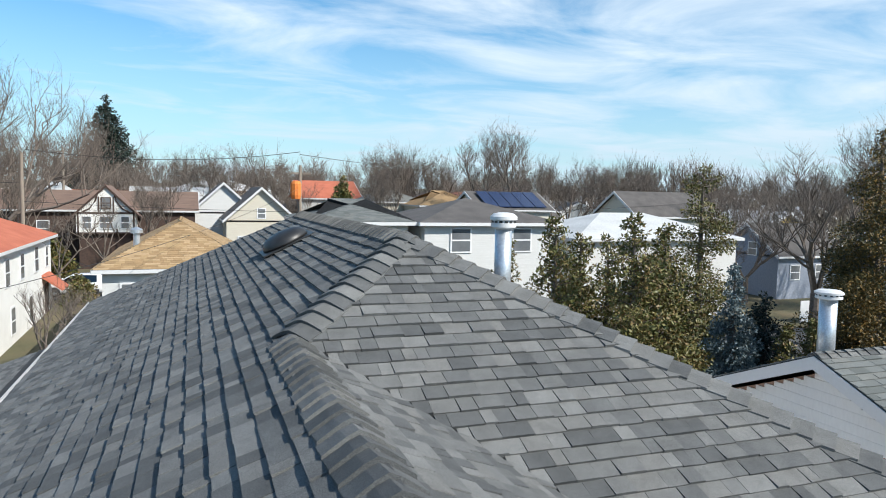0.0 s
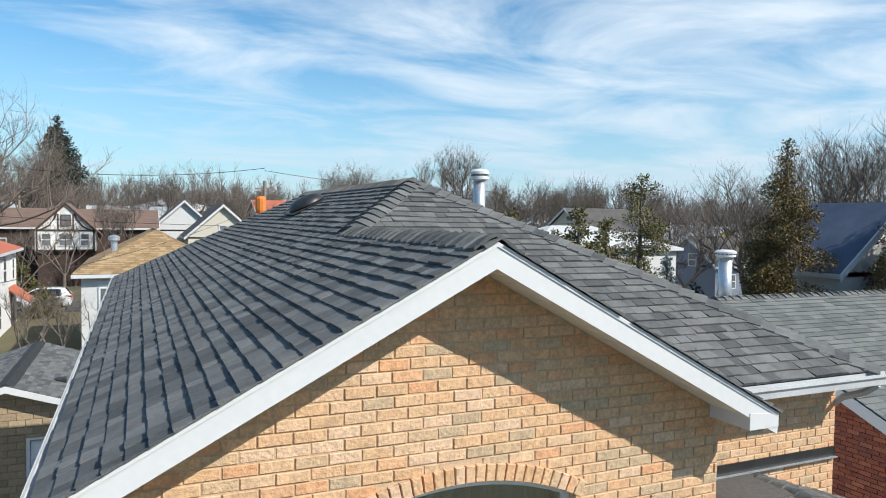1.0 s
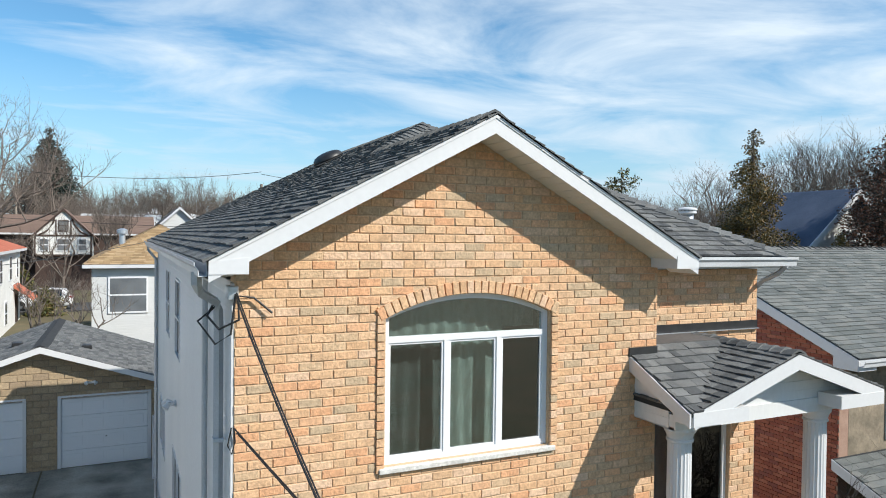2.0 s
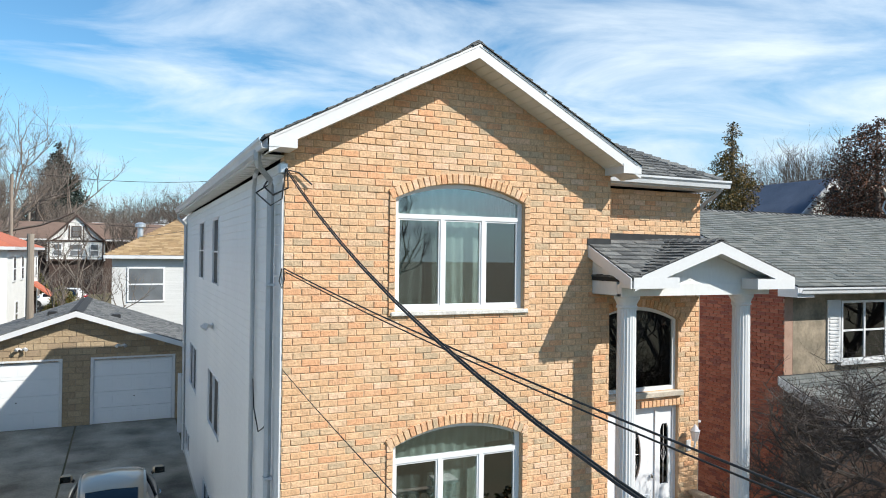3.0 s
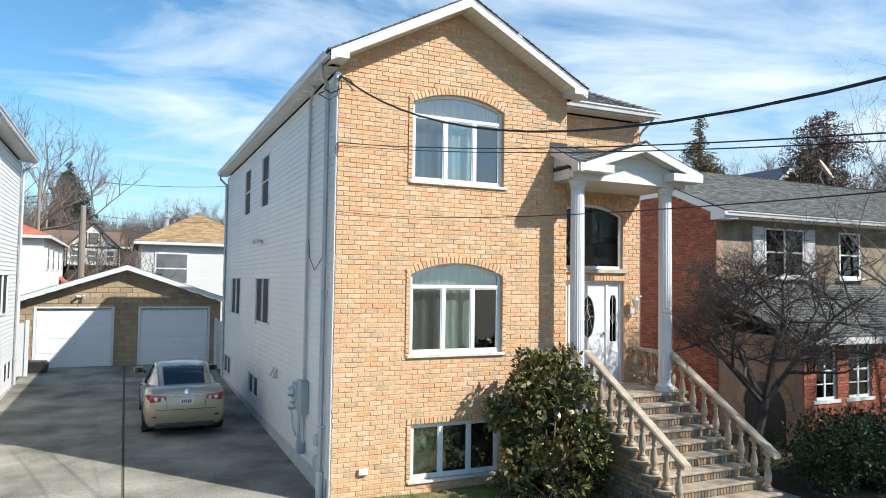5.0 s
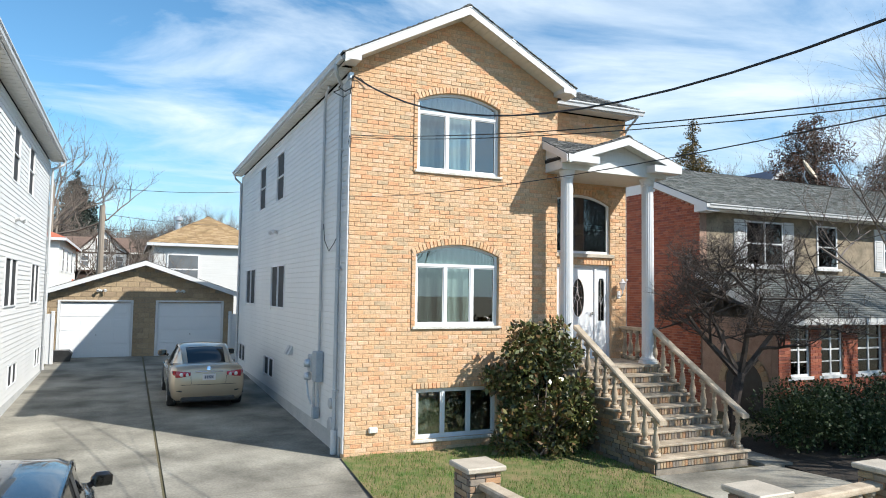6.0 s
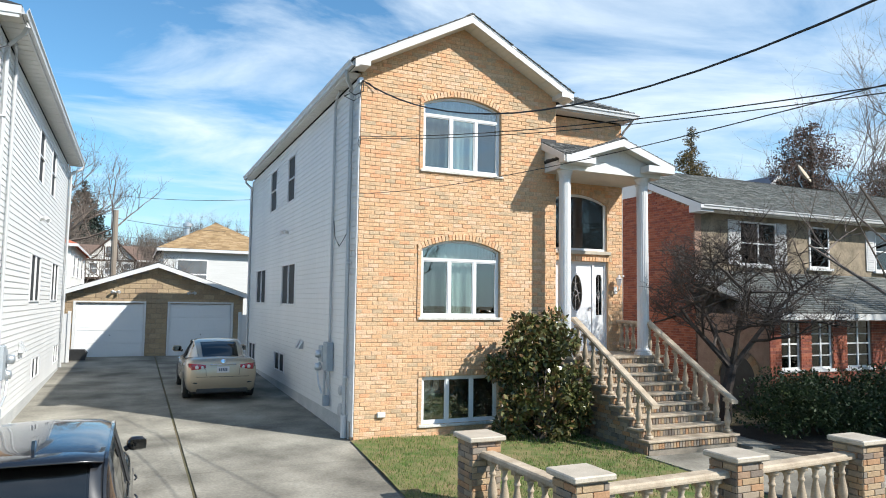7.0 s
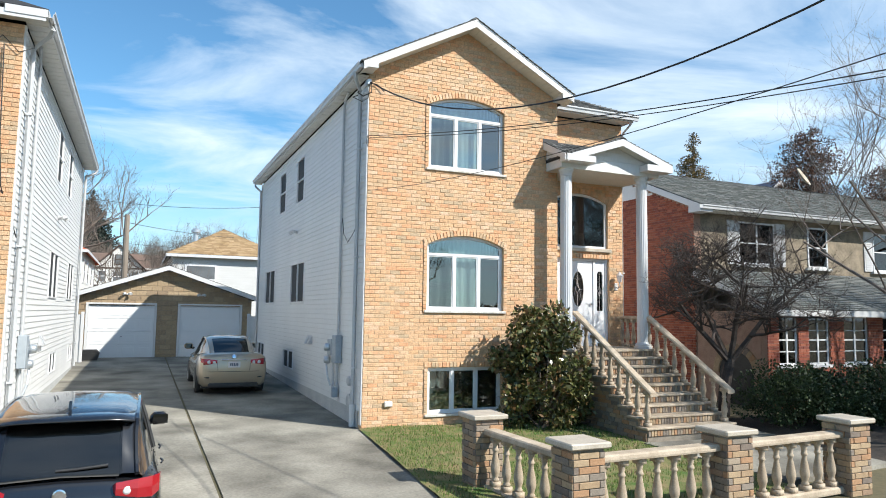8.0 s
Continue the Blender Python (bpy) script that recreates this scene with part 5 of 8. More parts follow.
    for a, b in ((ex, 10.95), (11.65, 12.05), (12.85, 13.4), (14.4, 15.0), (16.0, x1)):
        part("pier", boxes((a, b, py + 0.36, py + 0.54, 1.0, 2.35)), M_RED_MORTAR, h)
    for a, b in ((10.95, 11.65), (12.05, 12.85), (13.4, 14.4), (15.0, 16.0)):
        w = sash((a + b) / 2, b - a, 1.02, 2.3, py + 0.42, 2)
        for k in range(2):
            part("glazing_bar", boxes((a + 0.05, b - 0.05, py + 0.40, py + 0.41, 1.35 + k * 0.55, 1.375 + k * 0.55)), M_FRAME, w)
    part("roof_edge", boxes((ex - 0.2, x1, py - 0.02, py + 0.0, 2.28, 2.44)), M_WHITE, h)
    lean = [(ex - 0.2, py, 2.45), (x1, py, 2.45), (x1, yf, 3.62), (ex - 0.2, yf, 3.62)]
    part("roof", deck(lean), M_FELT, h)
    j, _ = shingle(roof_plane(lean, (0, -1, 0)), RND, step=0.14, widths=(0.3, 0.33, 0.31))
    tagged(part("shingles", j, M_TAB_G, h), kind="stuff")
    part("rake_fascia", solid([(ex - 0.22, py, 2.44), (ex - 0.22, yf, 3.61), (ex - 0.22, yf, 3.43), (ex - 0.22, py, 2.26)], (0.02, 0, 0)), M_WHITE, h)
    arch_n = 17
    for k in range(arch_n):
        a = math.pi * (k + 0.5) / arch_n
        v, f = block_vf((0, 0, 0.68), (0.125, 0.06, 0.2), 0.006)
        th = a - math.pi / 2
        part("arch_brick", ([(ex - 0.01 + q[1], 0.62 + q[0] * math.cos(th) + q[2] * math.sin(th), 0.75 - q[0] * math.sin(th) + q[2] * math.cos(th)) for q in v], f), M_OLD, h)
    part("arched_gate", solid([(ex - 0.006, 0.62 + 0.57 * math.cos(math.pi * k / 12), 0.75 + 0.57 * math.sin(math.pi * k / 12)) for k in range(13)] + [(ex - 0.006, 0.05, -0.1), (ex - 0.006, 1.19, -0.1)], (0.02, 0, 0)), M_BLACK, h, "dark arched side gate")
    part("soffit", boxes((ex, x1, py + 0.02, py + 0.36, 2.33, 2.345)), M_SOFFIT, h)


red_house()
# ---------------------------------------------------------------- front garden
def lawn():
    n = 24
    verts, faces = [], []
    for j in range(n + 1):
        y = -6.35 + 6.33 * j / n
        xl = -0.08 + 0.085 * min(0.0, y) + 0.03
        for i in range(n + 1):
            x = xl + (4.55 - xl) * i / n
            verts.append((x, y, gz(x, y) + 0.03 + 0.03 * noise.noise((x * 0.9, y * 0.9, 0))))
    w = n + 1
    faces = [(j * w + i, j * w + i + 1, (j + 1) * w + i + 1, (j + 1) * w + i) for j in range(n) for i in range(n)]
    tagged(part("lawn", (verts, faces), M_LAWN, smooth=True), "small patchy front lawn in winter green and straw", "lawn", kind="structure")
    rnd = random.Random(5)
    v, f = [], []
    for k in range(26000):
        y = rnd.uniform(-6.3, -0.05)
        x = rnd.uniform(-0.02 + 0.085 * y, 4.5)
        if noise.noise((x * 0.8, y * 0.8, 3.0)) < -0.12 and rnd.random() < 0.75:
            continue
        z = gz(x, y) + 0.02 + 0.03 * noise.noise((x * 0.9, y * 0.9, 0))
        a, h, b = rnd.uniform(0, 6.28), rnd.uniform(0.03, 0.075), rnd.uniform(-0.03, 0.03)
        dx, dy = math.cos(a) * 0.006, math.sin(a) * 0.006
        o = len(v)
        v += [(x - dx, y - dy, z), (x + dx, y + dy, z), (x + b, y + b * 0.7, z + h)]
        f.append((o, o + 1, o + 2))
    tagged(part("grass", (v, f), M_BLADE), "short mixed green and straw-coloured grass blades", "grass", kind="stuff")


lawn()
walk_slab = thing("garden_path", "pale concrete garden path at the foot of the steps", "path", kind="structure")
part("slab", solid([(4.42, -3.0, gz(0, -3) + 0.05), (7.0, -3.2, gz(0, -3.2) + 0.05), (7.3, -4.3, gz(0, -4.3) + 0.05), (7.3, -5.6, gz(0, -5.6) + 0.05), (4.6, -5.9, gz(0, -5.9) + 0.05)], (0, 0, -0.1)), M_CONC, walk_slab)
part("slab", solid([(6.9, 0.7, 0.0), (7.5, 0.7, 0.0), (7.5, -3.2, gz(0, -3) + 0.05), (6.9, -3.1, gz(0, -3) + 0.05)], (0, 0, -0.1)), M_CONC, walk_slab)

M_SOIL = mat("dark_mulch", (0.022, 0.017, 0.013), (0.045, 0.035, 0.026), 0.98, scale=5, fine=40, bump=0.9)
bed = solid([(x, y, gz(x, y) + 0.012) for x, y in ((7.32, -1.2), (7.32, -6.2), (14.6, -5.8), (14.6, -1.2))], (0, 0, -0.08))
tagged(part("planting_bed", bed, M_SOIL), "dark mulched planting bed under the hedge", "planting bed", kind="structure")


def brick_pier(x, y, z0, top, half=0.21, flip=1):
    p = thing("brick_pier", "weathered brown brick garden pier under a pale stone cap", "pier", group="garden wall piers")
    part("core", boxes((x - half + 0.012, x + half - 0.012, y - half + 0.012, y + half - 0.012, z0 - 0.2, top - 0.07)), M_OLD_MORTAR, p)
    rnd = random.Random(int(x * 100))
    h, k, z = 0.079, 0, z0
    while z + h < top - 0.06:
        for side in range(4):
            cut = 0.0 if k % 2 == side % 2 else half
            spans = ((-half, 0.0), (0.0, half)) if k % 2 == side % 2 else ((-half, -half / 2 - 0.03), (-half / 2 - 0.03, half / 2 + 0.03), (half / 2 + 0.03, half))
            for a, b in spans:
                v, f = block_vf(((a + b) / 2, -half + 0.006 + rnd.uniform(-0.003, 0.003), z + h / 2), (b - a - 0.009, 0.024, h - 0.01), 0.004)
                c, s = ((1, 0), (0, 1), (-1, 0), (0, -1))[side]
                part("brick", ([(x + c * q[0] - s * q[1], y + s * q[0] + c * q[1], q[2]) for q in v], f), M_OLD, p)
        z += h
        k += 1
    bm = bmesh.new()
    e = half + 0.055
    box(bm, x - e, x + e, y - e, y + e, top - 0.07, top - 0.002, bevel=0.014)
    part("cap", bm, M_CAP, p, "smooth pale stone cap")


PIERS = [(0.37, -4.48), (0.44, -6.66), (2.72, -6.58), (5.10, -6.44)]
for px, py in PIERS:
    brick_pier(px, py, gz(px, py) - 0.02, 0.86)


def low_balustrade(a, b, n, label="stone garden balustrade between brick piers"):
    s = thing("balustrade", label, "balustrade", group="garden balustrades")
    a, b = Vector(a), Vector(b)
    d = (b - a).normalized()
    q = Vector((-d.y, d.x, 0))
    a2, b2 = a + d * 0.215, b - d * 0.215
    zt = 0.60
    for k in range(n):
        p = a2.lerp(b2, (k + 0.5) / n)
        baluster(s, p.x, p.y, zt - BAL_H - 0.002)
    for name, z0, h, w in (("top_rail", zt - 0.002, 0.075, 0.10), ("bottom_rail", zt - BAL_H - 0.09, 0.088, 0.09)):
        prof = [(-w, 0), (w, 0), (w * 1.05, h * 0.3), (w, h * 0.75), (w * 0.8, h), (-w * 0.8, h), (-w, h * 0.75), (-w * 1.05, h * 0.3)]
        part(name, solid([a2 + q * u + Vector((0, 0, z0 + v)) for u, v in prof], b2 - a2), M_STONE, s)


def flat(p):
    return (p[0], p[1], 0)


low_balustrade(flat(PIERS[0]), flat(PIERS[1]), 6)
low_balustrade(flat(PIERS[1]), flat(PIERS[2]), 7)
low_balustrade(flat(PIERS[2]), flat(PIERS[3]), 7)


# ---------------------------------------------------------------- foliage
def leaves(centres, n, size, rnd, flat_=0.5, long=1.8):
    """n leaf quads over the clumps; centres rows of (x, y, z, rx, rz)."""
    tot = sum(c[3] * c[3] + c[3] * c[4] for c in centres)
    v, f = [], []
    for c in centres:
        k = int(n * (c[3] * c[3] + c[3] * c[4]) / tot) + 1
        u = np.random.RandomState(rnd.randrange(1 << 30))
        d = u.normal(size=(k, 3))
        d /= np.linalg.norm(d, axis=1)[:, None]
        r = u.uniform(0.55, 1.08, size=(k, 1)) ** 0.6
        p = np.array(c[:3]) + d * r * np.array((c[3], c[3], c[4]))
        t = d * flat_ + u.normal(size=(k, 3)) * 0.6
        t /= np.linalg.norm(t, axis=1)[:, None]
        w = np.cross(t, u.normal(size=(k, 3)))
        w /= np.linalg.norm(w, axis=1)[:, None]
        s = size * u.uniform(0.6, 1.25, size=(k, 1))
        o = len(v)
        q = np.stack((p - w * s * 0.4, p + t * s * long * 0.5 - w * 0, p + t * s * long, p + t * s * long * 0.5 + w * s * 0.55), 1)
        q[:, 0] = p
        q[:, 1] = p + t * s * long * 0.5 - w * s * 0.45
        v += [tuple(x) for x in q.reshape(-1, 3)]
        f += [(o + 4 * i, o + 4 * i + 1, o + 4 * i + 2, o + 4 * i + 3) for i in range(k)]
    return v, f


def bush(name, label, category, base, clumps, n, size, material, seed):
    rnd = random.Random(seed)
    b = thing(name, label, category)
    for c in clumps[:: max(1, len(clumps) // 10)]:
        part("stem", tube([(base[0] + rnd.uniform(-0.15, 0.15), base[1] + rnd.uniform(-0.12, 0.12), base[2] - 0.05), ((base[0] + c[0]) / 2, (base[1] + c[1]) / 2, (base[2] + c[2]) / 2 + 0.1), c[:3]], 0.022, 6, 0.008), M_BARK, b)
    part("foliage", leaves(clumps, n, size, rnd), material, b)
    return b


rb = random.Random(17)
cl = []
for k in range(46):
    z = rb.uniform(0.15, 2.25)
    rr = 0.95 * math.sqrt(max(0.05, 1 - ((z - 0.85) / 1.55) ** 2))
    a = rb.uniform(0, 6.28)
    q = rb.uniform(0.35, 1.0) * rr
    cl.append((3.62 + math.cos(a) * q * 0.95, -0.98 + math.sin(a) * q * 0.75, z, rb.uniform(0.2, 0.34), rb.uniform(0.17, 0.28)))
cl.append((2.75, -0.55, 1.35, 0.26, 0.22))
bush("shrub", "large glossy broadleaf evergreen shrub beside the steps", "shrub", (3.6, -0.95, -0.05), cl, 9000, 0.068, M_RHODO, 31)
cl = []
for k in range(190):
    x = rb.uniform(7.9, 13.8)
    cl.append((x, -2.5 + rb.uniform(-0.8, 0.8), rb.uniform(0.0, 1.0) + 0.12 * math.sin(x * 1.7), rb.uniform(0.28, 0.42), rb.uniform(0.2, 0.32)))
bush("hedge", "dense dark green clipped hedge", "hedge", (10.5, -2.5, -0.1), cl, 38000, 0.042, M_HEDGE, 32)


def grow(start, way, length, radius, levels, rnd, spread=0.55, kids=(3, 4), bend=0.18, lift=0.12, sides=5):
    """A bare tree as verts and faces: limbs that fork into ever finer twigs."""
    out = []

    def limb(p, d, l, r, lev):
        n = 4 if lev > 1 else 3
        pts, q, e = [p], p, d
        for i in range(n):
            e = (e + Vector((rnd.uniform(-1, 1), rnd.uniform(-1, 1), rnd.uniform(-0.7, 0.9))) * bend + Vector((0, 0, lift * 0.4))).normalized()
            q = q + e * (l / n)
            pts.append(q)
        out.append(tube(pts, r, sides if lev > 2 else (4 if lev > 1 else 3), r * 0.55))
        if lev == 0:
            return
        for k in range(rnd.randint(*kids)):
            t = rnd.uniform(0.35, 1.0)
            i = min(n - 1, int(t * n))
            b = pts[i].lerp(pts[i + 1], t * n - i)
            a = Vector((rnd.uniform(-1, 1), rnd.uniform(-1, 1), rnd.uniform(-0.35, 0.8))).normalized()
            w = (e * (1 - spread) + a * spread + Vector((0, 0, lift))).normalized()
            limb(b, w, l * rnd.uniform(0.5, 0.78), r * rnd.uniform(0.42, 0.6), lev - 1)

    limb(Vector(start), Vector(way).normalized(), length, radius, levels)
    return joined(*out)


def bare_tree(label, at, height, seed, levels=5, kids=(3, 4), spread=0.55, material=None, lean=(0, 0), trunk=None, lift=0.12, radius=None):
    t = thing("tree", label, "tree", at=at)
    rnd = random.Random(seed)
    h = trunk or height * 0.3
    r = radius or height * 0.017
    part("trunk", tube([(0, 0, -0.2), (lean[0] * 0.3, lean[1] * 0.3, h * 0.5), (lean[0], lean[1], h)], r * 1.25, 9, r), material or M_BARK, t)
    arms = []
    n = 4
    for k in range(n):
        a = 6.28 * k / n + rnd.uniform(-0.5, 0.5)
        arms.append(grow((lean[0], lean[1], h * rnd.uniform(0.8, 1.0)), (math.cos(a) * rnd.uniform(0.4, 0.9), math.sin(a) * rnd.uniform(0.4, 0.9), rnd.uniform(0.7, 1.3)), height * 0.33, r * 0.62, levels - 1, rnd, spread, kids, lift=lift))
    part("crown", joined(*arms), material or M_BARK, t)
    return t


def conifer(label, at, height, width, n, size, material, seed, shape=1.0, gaps=0.0, droop=-0.25, blunt=0.0):
    """A conifer: a stem and many sprays on whorled boughs, with an uneven outline."""
    t = thing("tree", label, "tree", at=at)
    rnd = random.Random(seed)
    part("trunk", tube([(0, 0, -0.2), (0.05, 0, height * 0.5), (0, 0, height * 0.96)], width * 0.06 + 0.05, 7, 0.02), M_BARK, t)
    cl, boughs = [], []
    k = int(40 + height * 10)
    for i in range(k):
        u = (i + rnd.random()) / k
        z = height * (0.06 + 0.92 * u)
        rr = width * 0.5 * ((1 - u) ** shape * (1 - blunt) + blunt * math.sqrt(max(0.02, 1 - u * u))) * rnd.uniform(0.65, 1.12) + 0.05
        if gaps and rnd.random() < gaps:
            continue
        a = rnd.uniform(0, 6.28)
        tip = (math.cos(a) * rr, math.sin(a) * rr, z + droop * rr)
        boughs.append(tube([(0, 0, z), tip], 0.02 + rr * 0.012, 4, 0.006))
        for s in (0.3, 0.6, 0.85, 1.0):
            c = max(0.12, rr * (0.42 if s < 1 else 0.28))
            cl.append((tip[0] * s, tip[1] * s, z + droop * rr * s, c, c * 0.62))
    part("branchwork", joined(*boughs), M_BARK, t)
    part("crown", leaves(cl, int(n * 4.5), size * 0.78, rnd, flat_=0.8, long=2.0), material, t)
    return t


# small bare tree before the red brick house and a street tree
bare_tree("leafless ornamental tree with a wide tangle of fine branches", (8.7, -0.7, 0.0), 6.2, 11, levels=6, kids=(4, 5), spread=0.72, lean=(0.15, -0.1), trunk=1.25, lift=0.035, radius=0.12, material=M_BARK_D)
bare_tree("leafless street tree with long pale twigs", (10.1, -5.5, -0.2), 11.5, 12, levels=6, kids=(4, 4), spread=0.62, trunk=2.2, lean=(-0.35, 0.1), lift=0.10, radius=0.075, material=M_BARK_L)
bare_tree("leafless street tree across the road", (15.0, -38.0, -0.4), 14.0, 13, levels=5, trunk=3.5)
bare_tree("leafless street tree across the road", (2.0, -44.0, -0.4), 15.0, 14, levels=5, trunk=3.5)


# ---------------------------------------------------------------- vehicles
def loft(rings, close=True):
    n = len(rings[0])
    v = [p for r in rings for p in r]
    f = []
    for i in range(len(rings) - 1):
        for k in range(n if close else n - 1):
            a, b = i * n + k, i * n + (k + 1) % n
            f.append((a, b, b + n, a + n))
    if close:
        f.append(tuple(reversed(range(n))))
        f.append(tuple(range((len(rings) - 1) * n, len(rings) * n)))
    return v, f


def body_ring(y, w, zb, zt, crown):
    """Half-round car section: sill, bulging side, shoulder and crowned top."""
    h = zt - zb
    half = [(0.0, zb), (w * 0.86, zb), (w * 0.955, zb + h * 0.10), (w * 0.995, zb + h * 0.34), (w, zb + h * 0.55), (w * 0.985, zb + h * 0.75), (w * 0.94, zb + h * 0.92), (w * 0.84, zt), (w * 0.45, zt + crown * 0.75), (0.0, zt + crown)]
    return [(x, y, z) for x, z in half] + [(-x, y, z) for x, z in reversed(half[1:-1])]


def wheel(car, x, y, r, width, side):
    w = part("wheel", lathe([(r * 0.62, -width / 2), (r * 0.93, -width / 2), (r, -width * 0.36), (r, width * 0.36), (r * 0.93, width / 2), (r * 0.62, width / 2)], 28), M_TYRE, car, "black tyre on an alloy rim", smooth=True)
    w.matrix_local = pose(x, y, r, 0, 90, 0)
    rim = part("rim", joined(lathe([(r * 0.60, 0.0), (r * 0.62, 0.02), (r * 0.56, 0.03), (r * 0.2, 0.018), (r * 0.14, 0.035), (0.01, 0.04)], 24), lathe([(r * 0.63, -0.10), (r * 0.63, 0.0)], 24)), M_RIM, w)
    rim.matrix_local = pose(0, 0, side * width * 0.42, 0 if side > 0 else 180, 0, 0)


def rings_of(stations, steps=4):
    """Stations of (y, ...) smoothed by Catmull-Rom."""
    out = []
    n = len(stations)
    for i in range(n - 1):
        p0, p1, p2, p3 = (np.array(stations[min(max(k, 0), n - 1)], float) for k in (i - 1, i, i + 1, i + 2))
        for s in range(steps):
            t = s / steps
            q = 0.5 * (2 * p1 + (p2 - p0) * t + (2 * p0 - 5 * p1 + 4 * p2 - p3) * t * t + (3 * p1 - p0 - 3 * p2 + p3) * t ** 3)
            q[0] = p1[0] + (p2[0] - p1[0]) * t
            out.append(tuple(q))
    out.append(tuple(stations[-1]))
    return out


def used(v, f):
    """Only the verts that the faces use."""
    keep = sorted({i for q in f for i in q})
    at = {k: i for i, k in enumerate(keep)}
    return [v[k] for k in keep], [tuple(at[i] for i in q) for q in f]


def car(label, at, rz, paint, body, cab, wheels, tail, plate_z, suv=False):
    """A car with its rear at y 0, facing +y. body rows: y, half width, sill, top. cab rows: y, half width at the belt and at the roof, belt, roof."""
    c = thing("car", label, "car", at=at, rz=rz)
    rows = rings_of(body)
    part("body", loft([body_ring(y, w, a, b, 0.035) for y, w, a, b in rows]), paint, c, smooth=True)
    sec = rings_of(cab, 3)
    ring = [[(-wb, y, zb), (-(wb * 0.45 + wr * 0.55), y, zb + (zr - zb) * 0.55), (-wr, y, zr - 0.05 * min(1, (zr - zb) * 3)), (-wr * 0.8, y, zr), (0, y, zr + 0.02), (wr * 0.8, y, zr), (wr, y, zr - 0.05 * min(1, (zr - zb) * 3)), (wb * 0.45 + wr * 0.55, y, zb + (zr - zb) * 0.55), (wb, y, zb)] for y, wb, wr, zb, zr in sec]
    v = [p for r in ring for p in r]
    n = 9
    top = max(r[4] for r in cab)
    glass_f, rear_f, roof_f = [], [], []
    span = cab[-1][0] - cab[0][0]
    for i in range(len(ring) - 1):
        high = min(sec[i][4], sec[i + 1][4]) > top - 0.10
        along = ((sec[i][0] + sec[i + 1][0]) * 0.5 - cab[0][0]) / span
        for k in range(n - 1):
            q = (i * n + k, i * n + k + 1, (i + 1) * n + k + 1, (i + 1) * n + k)
            if 2 <= k <= 5:
                (roof_f if high or k in (2, 5) else rear_f).append(q)
            else:
                (glass_f if (0.20 if suv else 0.26) < along < 0.86 else roof_f).append(q)
    ins = [(x * 0.95, y, z - 0.02) for x, y, z in v]
    part("cabin_lining", (ins, glass_f + rear_f), M_DARK, c, smooth=True)
    half = lambda q, axis, at_: sum(v[i][axis] for i in q) / len(q) > at_
    for far in (False, True):
        part("side_window", used(v, [q for q in glass_f if half(q, 0, 0.0) == far]), M_CARGLASS, c, "dark tinted car glass", smooth=True)
        part("windscreen" if far else "rear_window", used(v, [q for q in rear_f if half(q, 1, cab[0][0] + span * 0.5) == far]), M_CARGLASS, c, "dark tinted car glass", smooth=True)
    part("roof", used([(x, y, z + 0.004) for x, y, z in v], roof_f), paint, c, smooth=True)
    # pillars
    for side in (-1, 1):
        idx = 2 if side < 0 else 6
        edge = [Vector(ring[i][idx]) for i in range(len(ring))]
        part("roof_pillar", tube([e + Vector((side * 0.004, 0, 0.0)) for e in edge], 0.028, 6), paint, c)
        mid = min(range(len(sec)), key=lambda i: abs(sec[i][0] - (cab[0][0] + cab[-1][0]) * 0.5))
        part("door_pillar", tube([Vector(ring[mid][idx + s_]) + Vector((side * 0.006, 0, 0)) for s_ in ((-2, -1, 0) if side < 0 else (2, 1, 0))], 0.03, 6), M_BLACK, c)
    for k, (x, y, r) in enumerate(wheels):
        for s in (-1, 1):
            wheel(c, s * x, y, r, 0.21, s)
    part("underbody", boxes((-wheels[0][0] + 0.02, wheels[0][0] - 0.02, 0.35, body[-1][0] - 0.35, 0.17, 0.45)), M_BLACK, c)
    for y, r in ((wheels[0][1], wheels[0][2]), (wheels[1][1], wheels[1][2])):
        for s in (-1, 1):
            arch = [(s * (wheels[0][0] + 0.118), y + (r + 0.06) * math.cos(a), r + (r + 0.06) * math.sin(a)) for a in [math.pi * i / 10 for i in range(11)]]
            part("wheel_arch", solid(arch, (-s * 0.2, 0, 0)), M_BLACK, c)
    # tail lamps, plate, trim
    x0, x1, z0, z1, yy = tail
    for s in (-1, 1):
        # a curved lens that wraps round the corner
        front = [(x0, yy - 0.055, z0 + 0.045, z1 - 0.035), ((x0 + x1) * 0.5, yy - 0.05, z0 + 0.01, z1 - 0.012), (x1 * 0.93, yy - 0.015, z0, z1), (x1 + 0.005, yy + 0.09, z0 + 0.03, z1), (x1 + 0.025, yy + 0.22, z0 + 0.10, z1 - 0.01)]
        lv = [p for x, y, za, zb in front for p in ((s * x, y, za), (s * x, y - 0.012, (za + zb) / 2), (s * x, y, zb), (s * x * 0.9, y + 0.10, (za + zb) / 2))]
        lf = [(i * 4 + k, i * 4 + (k + 1) % 4, i * 4 + 4 + (k + 1) % 4, i * 4 + 4 + k) for i in range(4) for k in range(4)] + [(0, 1, 2, 3), (16, 17, 18, 19)]
        lamp = part("tail_lamp", (lv, lf), M_TAIL, c, "red tail lamp")
        for dx in ((0.07, 0.20) if not suv else (0.10,)):
            part("reverse_lens", lathe([(0.0, 0.0), (0.042, 0.0), (0.046, 0.02), (0.03, 0.03)], 14, (0, 0, 0)), M_LAMPCLEAR, lamp).matrix_local = pose(s * (x0 + dx), yy - 0.035, (z0 + z1) / 2 - 0.01, 90, 0, 0)
